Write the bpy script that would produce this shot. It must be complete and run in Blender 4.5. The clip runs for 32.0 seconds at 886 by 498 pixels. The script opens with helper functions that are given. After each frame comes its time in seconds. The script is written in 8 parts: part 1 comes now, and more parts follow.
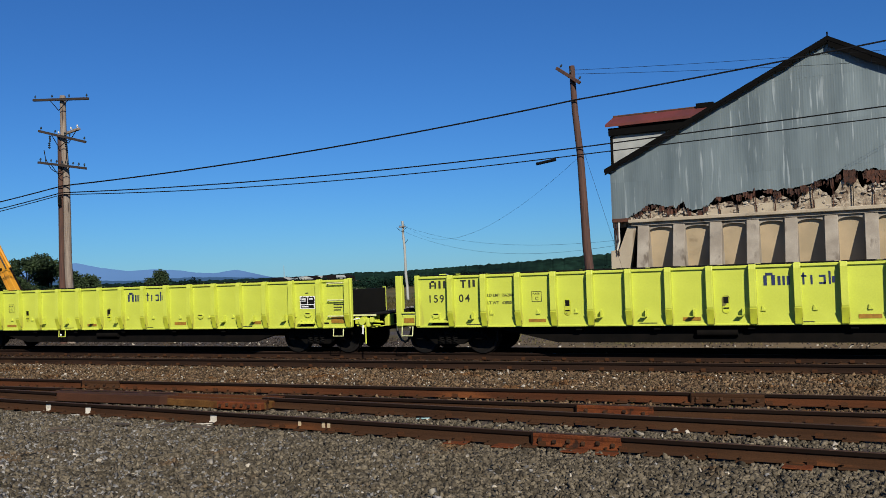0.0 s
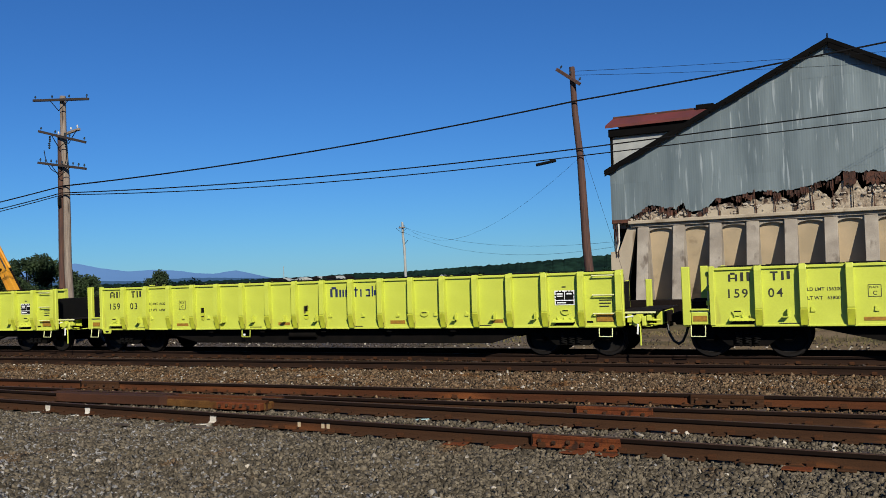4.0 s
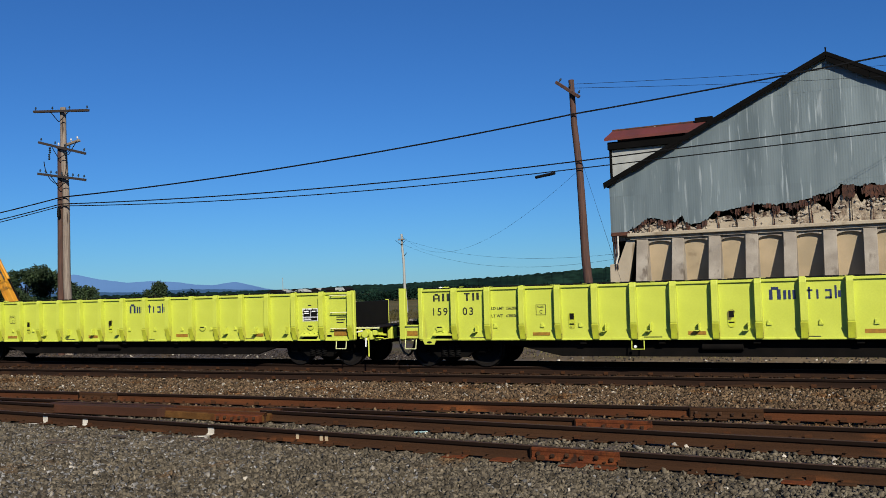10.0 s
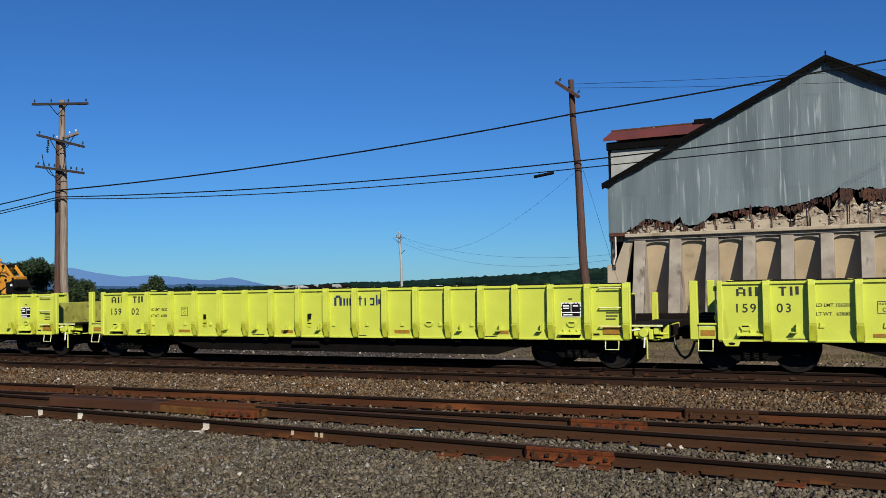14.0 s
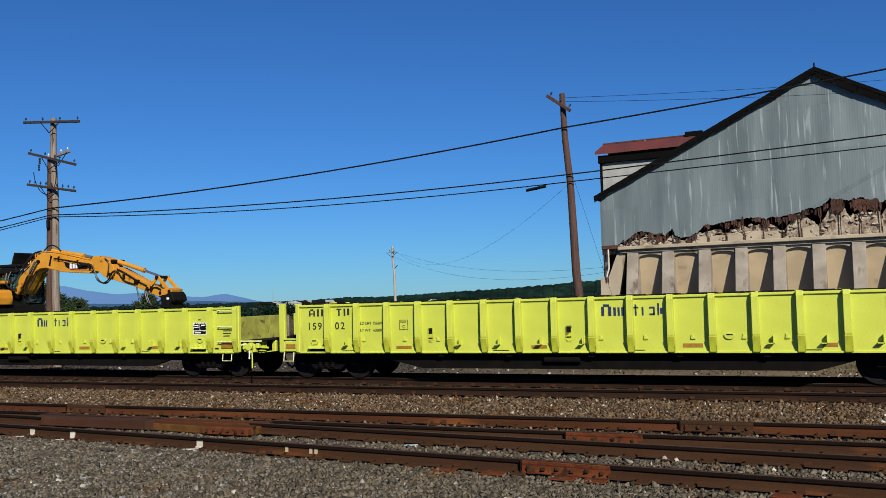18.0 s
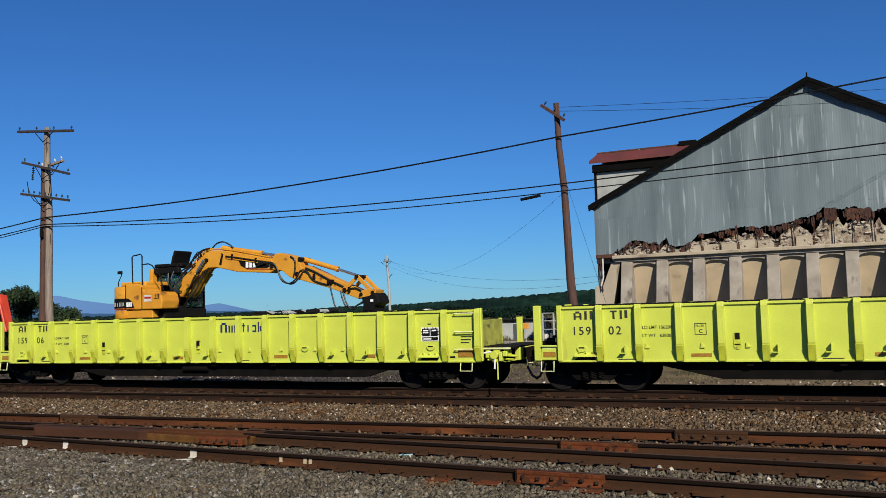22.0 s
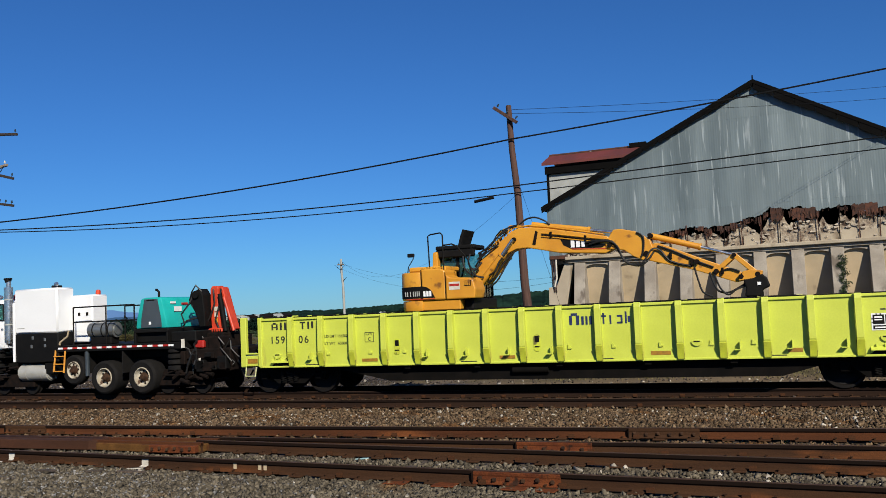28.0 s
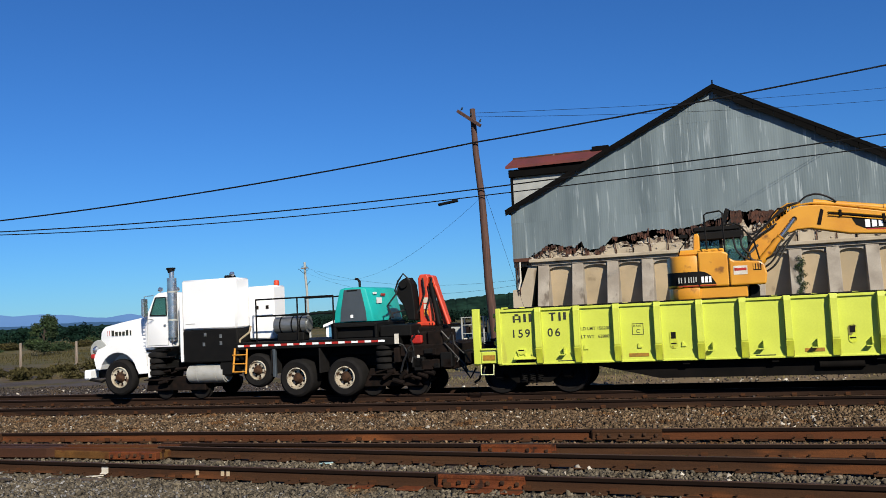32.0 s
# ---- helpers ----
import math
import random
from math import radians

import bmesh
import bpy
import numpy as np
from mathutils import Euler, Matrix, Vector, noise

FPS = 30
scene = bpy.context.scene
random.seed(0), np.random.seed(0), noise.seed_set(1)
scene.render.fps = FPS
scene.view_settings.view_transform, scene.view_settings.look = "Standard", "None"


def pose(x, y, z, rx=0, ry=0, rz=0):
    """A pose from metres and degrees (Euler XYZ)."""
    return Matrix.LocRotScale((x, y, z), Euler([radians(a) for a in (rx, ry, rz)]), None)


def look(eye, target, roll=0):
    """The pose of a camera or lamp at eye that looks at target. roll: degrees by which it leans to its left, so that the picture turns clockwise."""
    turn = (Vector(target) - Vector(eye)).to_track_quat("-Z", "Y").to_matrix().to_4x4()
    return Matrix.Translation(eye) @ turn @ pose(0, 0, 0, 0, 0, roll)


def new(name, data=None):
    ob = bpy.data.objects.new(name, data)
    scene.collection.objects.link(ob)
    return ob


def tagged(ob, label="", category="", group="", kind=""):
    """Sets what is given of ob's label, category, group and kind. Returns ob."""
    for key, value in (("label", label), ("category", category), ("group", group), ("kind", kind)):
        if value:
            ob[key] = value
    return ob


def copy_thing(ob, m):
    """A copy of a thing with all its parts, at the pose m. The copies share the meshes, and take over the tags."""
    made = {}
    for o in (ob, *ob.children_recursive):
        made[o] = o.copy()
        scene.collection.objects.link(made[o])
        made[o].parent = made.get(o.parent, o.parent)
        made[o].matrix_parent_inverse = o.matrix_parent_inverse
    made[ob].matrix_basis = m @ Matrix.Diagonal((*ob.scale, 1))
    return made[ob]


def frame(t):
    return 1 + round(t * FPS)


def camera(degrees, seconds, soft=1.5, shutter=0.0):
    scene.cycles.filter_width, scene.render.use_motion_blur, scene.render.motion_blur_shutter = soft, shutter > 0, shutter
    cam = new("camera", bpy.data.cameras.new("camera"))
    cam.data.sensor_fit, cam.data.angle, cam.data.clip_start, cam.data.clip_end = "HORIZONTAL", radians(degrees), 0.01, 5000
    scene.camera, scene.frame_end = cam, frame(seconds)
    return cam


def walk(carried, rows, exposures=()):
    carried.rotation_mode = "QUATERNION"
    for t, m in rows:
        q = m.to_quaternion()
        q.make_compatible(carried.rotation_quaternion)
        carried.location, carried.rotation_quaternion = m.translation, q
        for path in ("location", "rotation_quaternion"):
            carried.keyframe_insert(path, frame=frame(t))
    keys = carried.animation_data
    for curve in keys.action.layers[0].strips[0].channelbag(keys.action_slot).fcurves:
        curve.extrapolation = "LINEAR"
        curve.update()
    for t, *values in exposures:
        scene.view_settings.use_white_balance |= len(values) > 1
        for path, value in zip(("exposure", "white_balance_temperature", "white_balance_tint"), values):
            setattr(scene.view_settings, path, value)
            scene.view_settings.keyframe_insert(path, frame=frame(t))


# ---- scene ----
cam = camera(53.93, 32.0, soft=0.65)

# seconds, yaw to the left of the track's normal, pitch, roll
EYE = (0.0, 0.0, 2.19)
PATH = [
    (0, 26.707, 1.454, -2.169),
    (0.5, 26.796, 1.489, -2.171),
    (1, 26.727, 1.565, -2.106),
    (1.5, 26.768, 1.548, -2.126),
    (2, 26.612, 1.550, -2.217),
    (2.5, 26.610, 1.540, -2.190),
    (3, 26.666, 1.456, -2.236),
    (3.5, 26.641, 1.465, -2.067),
    (5.5, 26.921, 1.657, -2.234),
    (6, 27.145, 1.692, -1.990),
    (6.5, 26.879, 1.904, -1.828),
    (7, 26.919, 1.965, -1.912),
    (7.5, 26.781, 1.919, -1.962),
    (8, 26.825, 1.815, -1.677),
    (8.5, 27.324, 1.545, -1.788),
    (9, 26.961, 1.753, -2.037),
    (9.5, 26.552, 2.238, -1.932),
    (10, 26.612, 2.304, -1.930),
    (10.5, 26.653, 2.329, -1.831),
    (11, 26.685, 2.290, -1.822),
    (11.5, 26.820, 2.282, -1.846),
    (12, 26.753, 2.214, -1.899),
    (12.5, 26.842, 2.250, -1.758),
    (13, 26.675, 2.429, -1.660),
    (13.5, 27.014, 1.812, -1.479),
    (14, 26.455, 2.178, -1.167),
    (14.5, 26.460, 2.366, -1.523),
    (16.5, 26.109, 3.059, -1.834),
    (17, 25.992, 2.894, -1.912),
    (17.5, 26.023, 3.117, -1.901),
    (18, 25.980, 3.111, -1.754),
    (18.5, 25.815, 3.086, -1.784),
    (19, 25.744, 3.087, -1.816),
    (19.5, 25.800, 2.849, -1.886),
    (20, 25.518, 3.072, -1.690),
    (20.5, 25.396, 3.200, -1.700),
    (21, 25.494, 3.318, -1.859),
    (21.5, 25.600, 3.471, -1.907),
    (22, 25.601, 3.703, -1.821),
    (22.5, 25.704, 3.594, -1.893),
    (23, 25.803, 3.424, -2.130),
    (23.5, 25.716, 3.433, -1.986),
    (24, 25.377, 3.681, -2.321),
    (24.5, 25.251, 3.565, -2.480),
    (25, 25.052, 3.651, -2.356),
    (25.5, 25.177, 3.647, -2.314),
    (27.5, 22.898, 3.850, -2.553),
    (28, 22.585, 3.753, -2.574),
    (28.5, 22.563, 3.628, -2.639),
    (29, 22.488, 3.363, -2.896),
    (29.5, 22.601, 3.928, -2.691),
    (30, 22.155, 3.734, -3.135),
    (30.5, 22.040, 3.902, -3.114),
    (31, 22.075, 3.953, -3.028),
    (31.5, 21.309, 3.974, -2.922),
    (32, 20.226, 3.842, -2.884),
]


def aim(yaw, pitch, roll):
    yaw, pitch = radians(yaw), radians(pitch)
    way = Vector((-math.sin(yaw) * math.cos(pitch), math.cos(yaw) * math.cos(pitch), math.sin(pitch)))
    return look(EYE, Vector(EYE) + way, roll)


walk(cam, [(t, aim(yaw, pitch, roll)) for t, yaw, pitch, roll in PATH], exposures=[(0.0, 0.34), (12.0, 0.36), (24.0, 0.38), (31.0, 0.46), (32.0, 0.56)])

# ------------------------------------------------------------------ light
TO_SUN = Vector((0.85, -1.0, 0.85)).normalized()
world = bpy.data.worlds.new("sky")
scene.world = world
world.use_nodes = True
wn = world.node_tree.nodes
sky = wn.new("ShaderNodeTexSky")
sky.sky_type = "NISHITA"
sky.sun_disc = False
sky.sun_elevation = math.asin(TO_SUN.z)
sky.sun_rotation = math.atan2(TO_SUN.x, TO_SUN.y)
sky.altitude = 100
sky.air_density, sky.dust_density, sky.ozone_density = 1.0, 0.0, 6.0
deep = wn.new("ShaderNodeMix")
deep.data_type, deep.blend_type = "RGBA", "MULTIPLY"
deep.inputs[0].default_value = 1.0
deep.inputs[7].default_value = (0.385, 0.79, 1.25, 1)
world.node_tree.links.new(sky.outputs[0], deep.inputs[6])
world.node_tree.links.new(deep.outputs[2], wn["Background"].inputs[0])
wn["Background"].inputs[1].default_value = 0.0535
sun_data = bpy.data.lights.new("sun", "SUN")
sun_data.energy, sun_data.angle, sun_data.color = 5.0, radians(0.55), (1.0, 0.92, 0.78)
sun = new("sun", sun_data)
sun.matrix_world = look(TO_SUN * 60, (0, 0, 0))


# ------------------------------------------------------------------ materials
def rgb(hexa):
    parts = [int(hexa[i : i + 2], 16) / 255 for i in (0, 2, 4)]
    return tuple(0.77 * (c / 12.92 if c < 0.04045 else ((c + 0.055) / 1.055) ** 2.4) for c in parts) + (1,)


def mat(name, a, b=None, scale=3.0, rough=0.6, metal=0.0, bump=0.0, fine=60.0, stretch=(1, 1, 1), third=None, third_at=0.62,
        third_scale=1.0, vary=0.0, island=0.0, grain=0.12, spec=0.5, third_stretch=(1, 1, 1), where="Object", coat=0.0):
    """Two colours mixed by broad noise, fine grain, an optional third colour in patches, relief."""
    m = bpy.data.materials.new(name)
    m.use_nodes = True
    nt = m.node_tree
    n, link = nt.nodes, nt.links.new
    bsdf = n["Principled BSDF"]
    bsdf.inputs["Metallic"].default_value = metal
    bsdf.inputs["Specular IOR Level"].default_value = spec
    bsdf.inputs["Coat Weight"].default_value = coat
    co = n.new("ShaderNodeTexCoord")
    if where == "World":
        geo = n.new("ShaderNodeNewGeometry")
        source = geo.outputs["Position"]
    else:
        source = co.outputs["Object"]

    def field(size, stretched, detail=5.0):
        mp = n.new("ShaderNodeMapping")
        mp.inputs["Scale"].default_value = stretched
        link(source, mp.inputs["Vector"])
        tex = n.new("ShaderNodeTexNoise")
        tex.inputs["Scale"].default_value = size
        tex.inputs["Detail"].default_value = detail
        link(mp.outputs[0], tex.inputs["Vector"])
        return tex.outputs["Fac"]

    def ramp(src, lo, hi):
        r = n.new("ShaderNodeMapRange")
        r.inputs["From Min"].default_value, r.inputs["From Max"].default_value = lo, hi
        link(src, r.inputs["Value"])
        return r.outputs[0]

    def blend(fac, c1, c2, kind="MIX"):
        x = n.new("ShaderNodeMix")
        x.data_type, x.blend_type = "RGBA", kind
        for sock, val in ((x.inputs[0], fac), (x.inputs[6], c1), (x.inputs[7], c2)):
            if isinstance(val, (float, int, tuple)):
                sock.default_value = val
            else:
                link(val, sock)
        return x.outputs[2]

    colour = blend(ramp(field(scale, stretch), 0.35, 0.65), a, b or tuple(c * 0.8 for c in a[:3]) + (1,))
    if third:
        colour = blend(ramp(field(third_scale, third_stretch, 8.0), third_at, third_at + 0.08), colour, third)
    small = field(fine, (1, 1, 1), 3.0)
    g = ramp(small, 0.3, 0.7)
    lo = n.new("ShaderNodeMapRange")
    lo.inputs["To Min"].default_value, lo.inputs["To Max"].default_value = 1 - grain, 1 + grain
    link(g, lo.inputs["Value"])
    colour = blend(1.0, colour, lo.outputs[0], "MULTIPLY")
    for amount, made in ((vary, "ShaderNodeObjectInfo"), (island, "ShaderNodeNewGeometry")):
        if amount:
            info = n.new(made)
            out = info.outputs["Random"] if made == "ShaderNodeObjectInfo" else info.outputs["Random Per Island"]
            r = n.new("ShaderNodeMapRange")
            r.inputs["To Min"].default_value, r.inputs["To Max"].default_value = 1 - amount, 1 + amount
            link(out, r.inputs["Value"])
            colour = blend(1.0, colour, r.outputs[0], "MULTIPLY")
    link(colour, bsdf.inputs["Base Color"])
    rr = n.new("ShaderNodeMapRange")
    rr.inputs["To Min"].default_value, rr.inputs["To Max"].default_value = max(0.02, rough - 0.1), min(1.0, rough + 0.12)
    link(g, rr.inputs["Value"])
    link(rr.outputs[0], bsdf.inputs["Roughness"])
    if bump:
        bn = n.new("ShaderNodeBump")
        bn.inputs["Strength"].default_value = 1.0
        bn.inputs["Distance"].default_value = bump
        link(small, bn.inputs["Height"])
        link(bn.outputs[0], bsdf.inputs["Normal"])
    return m


def glass_mat(name, tint, rough=0.03):
    m = bpy.data.materials.new(name)
    m.use_nodes = True
    b = m.node_tree.nodes["Principled BSDF"]
    b.inputs["Base Color"].default_value = tint
    b.inputs["Roughness"].default_value = rough
    b.inputs["Transmission Weight"].default_value = 0.9
    return m


# A backdrop colour that gives off its own light.
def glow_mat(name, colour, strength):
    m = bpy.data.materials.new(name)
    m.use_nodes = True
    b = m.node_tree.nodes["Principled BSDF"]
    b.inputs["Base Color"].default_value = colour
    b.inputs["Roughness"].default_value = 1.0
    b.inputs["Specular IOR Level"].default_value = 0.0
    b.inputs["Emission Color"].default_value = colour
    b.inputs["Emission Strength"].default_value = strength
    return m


LIME = mat("lime_paint", rgb("ced852"), rgb("c5cf4c"), 1.5, 0.42, fine=30, grain=0.05, third=rgb("b3b44c"), third_at=0.64, third_scale=2.2, third_stretch=(1, 1, 0.25), bump=0.0006)
LIME_WORN = mat("lime_paint_worn", rgb("cdd83a"), rgb("b9bf3c"), 4, 0.5, fine=40, grain=0.08, third=rgb("6f6a34"), third_at=0.6, third_scale=5, bump=0.001)
PALE_LIME = mat("scuffed_pale_lime_paint", rgb("e6e8b4"), rgb("d2d68a"), 6, 0.5, fine=40, grain=0.1)
LIME_DIRTY = mat("dirty_olive_paint", rgb("aeb04c"), rgb("8b8c40"), 3, 0.6, fine=30, grain=0.15, third=rgb("55502c"), third_at=0.58, third_scale=4, bump=0.001)
ARM_WOOD = mat("dark_crossarm_timber", rgb("3a2f29"), rgb("261f1b"), 5, 0.9, fine=50, grain=0.25, bump=0.003, stretch=(0.4, 4, 4))
BLACK = mat("black_steel", rgb("0b0b0b"), rgb("121110"), 4, 0.7, spec=0.15, fine=50, grain=0.25, bump=0.001)
UNDER = mat("dirty_underframe", rgb("0a0908"), rgb("120f0d"), 3, 0.9, spec=0.1, fine=60, grain=0.3, bump=0.002)
WHEEL = mat("wheel_steel", rgb("0d0b0a"), rgb("15110f"), 6, 0.7, spec=0.2, fine=60, grain=0.2, bump=0.001)
STENCIL = mat("dark_stencil_paint", rgb("23261d"), rgb("2a2d22"), 8, 0.6, fine=80, grain=0.2)
NAVY = mat("navy_lettering", rgb("1d2a55"), rgb("25325c"), 6, 0.5, fine=60, grain=0.1)
ORANGE_REFLECT = mat("amber_reflector", rgb("ac7c26"), rgb("8c6824"), 12, 0.45, fine=90, grain=0.15)
WHITE = mat("white_paint", (0.70, 0.71, 0.72, 1), (0.67, 0.68, 0.69, 1), 1.5, 0.35, fine=40, grain=0.02, coat=0.3)
WHITE_OLD = mat("old_white_paint", rgb("d8d4ca"), rgb("bfb8aa"), 6, 0.7, fine=70, grain=0.12)
STONE_NEAR = mat("grey_crushed_stone", rgb("4e473b"), rgb("696153"), 9, 0.95, spec=0.15, fine=60, grain=0.25, bump=0.003, island=0.6, where="World", third=rgb("5d4a35"), third_at=0.63, third_scale=0.8)
STONE_FAR = mat("brown_crushed_stone", rgb("503f2f"), rgb("6b5a45"), 9, 0.95, spec=0.15, fine=60, grain=0.2, bump=0.003, island=0.8, where="World", third=rgb("5c4229"), third_at=0.57, third_scale=0.9)
STONE_VERGE = mat("dark_verge_stone", rgb("37312e"), rgb("48413d"), 9, 0.95, spec=0.15, fine=60, grain=0.2, bump=0.003, island=0.8, where="World", third=rgb("4c4032"), third_at=0.56, third_scale=0.5)
STONE_STAINED = mat("rust_stained_stone", rgb("2e2119"), rgb("3c2c22"), 9, 0.95, spec=0.12, fine=60, grain=0.25, bump=0.003, island=0.6, where="World")
STONE_DUST = mat("dusty_crushed_stone", rgb("8c8a87"), rgb("6b6a69"), 5, 0.95, spec=0.15, fine=60, grain=0.2, bump=0.003, island=0.5, where="World")
FROG = mat("smooth_brown_casting", rgb("4c3022"), rgb("3c261b"), 1.5, 0.85, spec=0.15, fine=60, grain=0.25, stretch=(0.4, 1, 1), bump=0.001, third=rgb("5f3b22"), third_at=0.6, third_scale=1.2)
RUST = mat("rusty_rail_steel", rgb("47301f"), rgb("382519"), 2.0, 0.9, spec=0.12, fine=70, grain=0.3, bump=0.0012, stretch=(0.25, 1, 3), third=rgb("5c3820"), third_at=0.6, third_scale=1.6, third_stretch=(0.3, 1, 2))
RUST_RED = mat("red_brown_rail_steel", rgb("5a351f"), rgb("452818"), 1.6, 0.9, spec=0.12, fine=70, grain=0.3, bump=0.0012, stretch=(0.2, 1, 3), third=rgb("6e4124"), third_at=0.58, third_scale=1.2, third_stretch=(0.25, 1, 2))
RUST_DARK = mat("dark_brown_rail_steel", rgb("33231a"), rgb("261a13"), 2.0, 0.9, spec=0.12, fine=70, grain=0.25, bump=0.001, stretch=(0.2, 1, 3), third=rgb("45301f"), third_at=0.62, third_scale=1.4, third_stretch=(0.2, 1, 2))
RUST_BRIGHT = mat("bright_orange_rust", rgb("5a2f1c"), rgb("6b3a1f"), 7, 0.9, spec=0.12, fine=60, grain=0.35, bump=0.002, third=rgb("33221a"), third_at=0.58, third_scale=6)
HEEL_RUST = mat("golden_brown_rust", rgb("6a4a26"), rgb("54391d"), 4, 0.9, spec=0.12, fine=60, grain=0.35, bump=0.002, third=rgb("4a2617"), third_at=0.58, third_scale=3)
# Near-black stands for worn head steel and the shadow under the head together.
RAIL_SIDE = mat("worn_head_side_with_shadow", rgb("150d09"), rgb("1d120c"), 3, 0.85, spec=0.1, fine=60, grain=0.25, stretch=(0.2, 1, 1))
RAIL_TOP = mat("dull_brown_rail_top", rgb("4a362a"), rgb("3a2a21"), 3, 0.75, spec=0.2, fine=60, grain=0.2, stretch=(0.2, 1, 1))
TIE = mat("weathered_tie_timber", rgb("3a3029"), rgb("54483d"), 5, 0.9, fine=50, grain=0.35, bump=0.004, stretch=(6, 0.6, 3), vary=0.3)
POLE_WOOD = mat("creosoted_pole_wood", rgb("5a3c30"), rgb("3c2923"), 5, 0.85, fine=60, grain=0.25, bump=0.004, stretch=(4, 4, 0.25))
POLE_GREY = mat("weathered_pole_wood", rgb("94877a"), rgb("72655a"), 5, 0.85, fine=60, grain=0.25, bump=0.004, stretch=(4, 4, 0.25), third=rgb("3a2d26"), third_at=0.6, third_scale=3, third_stretch=(4, 4, 0.3))
WIRE = mat("black_cable", rgb("08090b"), rgb("0e0f12"), 5, 0.7, spec=0.15, fine=50, grain=0.1)
INSULATOR_PALE = mat("pale_cyan_scrap", rgb("a9c6c6"), rgb("8fb2b6"), 9, 0.7, fine=60, grain=0.15)
INSULATOR = mat("dark_glass_insulator", rgb("33434d"), rgb("2a3238"), 5, 0.25, fine=50, grain=0.1)
SHEET = mat("galvanised_corrugated_sheet", rgb("78868a"), rgb("616f74"), 0.75, 0.55, metal=0.2, fine=25, grain=0.06, stretch=(1.6, 1, 0.22), where="World", third=rgb("9aa5a8"), third_at=0.58, third_scale=2.2, third_stretch=(2.4, 1, 0.15), vary=0.06)
RUSTSHEET = mat("rusted_sheet_scrap", rgb("54301f"), rgb("2e1b14"), 5, 0.9, fine=40, grain=0.35, bump=0.004, third=rgb("8d867c"), third_at=0.66, third_scale=2.5, vary=0.3)
CONCRETE = mat("weathered_concrete", rgb("b3a792"), rgb("a0937f"), 0.8, 0.9, fine=30, grain=0.1, bump=0.006, where="World", third=rgb("82735f"), third_at=0.6, third_scale=0.9, third_stretch=(1, 1, 0.4))
CONCRETE_PIER = mat("grey_concrete_pier", rgb("a59d90"), rgb("8b8276"), 1.1, 0.9, fine=30, grain=0.14, bump=0.006, where="World", third=rgb("6b6156"), third_at=0.58, third_scale=1.4, third_stretch=(1, 1, 0.5))
PLASTER = mat("tan_rendered_bin_wall", rgb("bda98a"), rgb("a8987c"), 0.7, 0.9, fine=30, grain=0.07, bump=0.004, where="World", third=rgb("8f7e66"), third_at=0.63, third_scale=0.8)
RUBBLE = mat("whitewashed_rubble_wall", rgb("b5a995"), rgb("7a6a5a"), 2.6, 0.95, fine=9, grain=0.4, bump=0.05, where="World", third=rgb("38271d"), third_at=0.55, third_scale=3.2, third_stretch=(1, 1, 0.7))
STONE_WHITE = mat("limewashed_stone", rgb("c9c0b0"), rgb("a09384"), 3, 0.95, fine=20, grain=0.2, bump=0.02, vary=0.35)
TAR = mat("black_tar_roof", rgb("060606"), rgb("0c0b0b"), 1.5, 0.95, spec=0.1, fine=30, grain=0.25, bump=0.01)
RED_ROOF = mat("red_brown_roof_sheet", rgb("6e2f28"), rgb("5d2a24"), 0.6, 0.7, fine=25, grain=0.15, stretch=(2, 0.4, 0.4), bump=0.004)
LEAF = mat("green_foliage", rgb("374729"), rgb("263622"), 0.6, 0.75, spec=0.2, fine=8, grain=0.25, island=0.4)
LEAF_DRY = mat("olive_scrub_foliage", rgb("4a4429"), rgb("38361f"), 0.8, 0.8, spec=0.1, fine=8, grain=0.25, island=0.4)
GRASS_DRY = mat("dry_grass", rgb("6f623e"), rgb("595632"), 0.5, 0.9, fine=10, grain=0.25, island=0.4)
WOODS = mat("far_wooded_ridge", rgb("1b3026"), rgb("10201b"), 0.05, 0.95, spec=0.03, fine=0.25, grain=0.5, where="World", island=0.3)
BARK = mat("dark_bark", rgb("41352b"), rgb("2f2620"), 5, 0.9, fine=30, grain=0.3, bump=0.005)
CAT = mat("yellow_machine_paint", rgb("d99a2b"), rgb("cb8a24"), 1.6, 0.42, fine=35, grain=0.05, third=rgb("85561f"), third_at=0.61, third_scale=3, bump=0.0006)
RUBBER = mat("black_rubber", rgb("0f0e0e"), rgb("171514"), 6, 0.85, spec=0.2, fine=60, grain=0.25, bump=0.003)
HOSE = mat("black_hose", rgb("141414"), rgb("1d1c1b"), 6, 0.5, fine=60, grain=0.1)
CHROME = mat("polished_chrome", rgb("dcdee0"), rgb("cfd1d3"), 3, 0.22, metal=0.9, fine=6, grain=0.03)
ALU = mat("brushed_aluminium", rgb("9da0a0"), rgb("868988"), 3, 0.4, metal=0.7, fine=50, grain=0.08, stretch=(1, 6, 6))
TANK_GREY = mat("pale_grey_tank_paint", rgb("b9b8b2"), rgb("a3a29c"), 2.5, 0.45, metal=0.15, fine=40, grain=0.08, third=rgb("6e6a62"), third_at=0.64, third_scale=3)
TEAL = mat("teal_machine_paint", rgb("1fb6ae"), rgb("1aa69f"), 1.6, 0.4, fine=35, grain=0.03)
GREY_PLASTIC = mat("dark_grey_panel", rgb("434c54"), rgb("3b444b"), 2, 0.55, fine=40, grain=0.08)
CRANE = mat("orange_red_crane_paint", rgb("d4482a"), rgb("bb3a22"), 3, 0.45, fine=40, grain=0.06, third=rgb("5a2a1c"), third_at=0.66, third_scale=5)
YELLOW_STEP = mat("yellow_ladder_paint", rgb("dd9a36"), rgb("c9862c"), 4, 0.5, fine=40, grain=0.1)
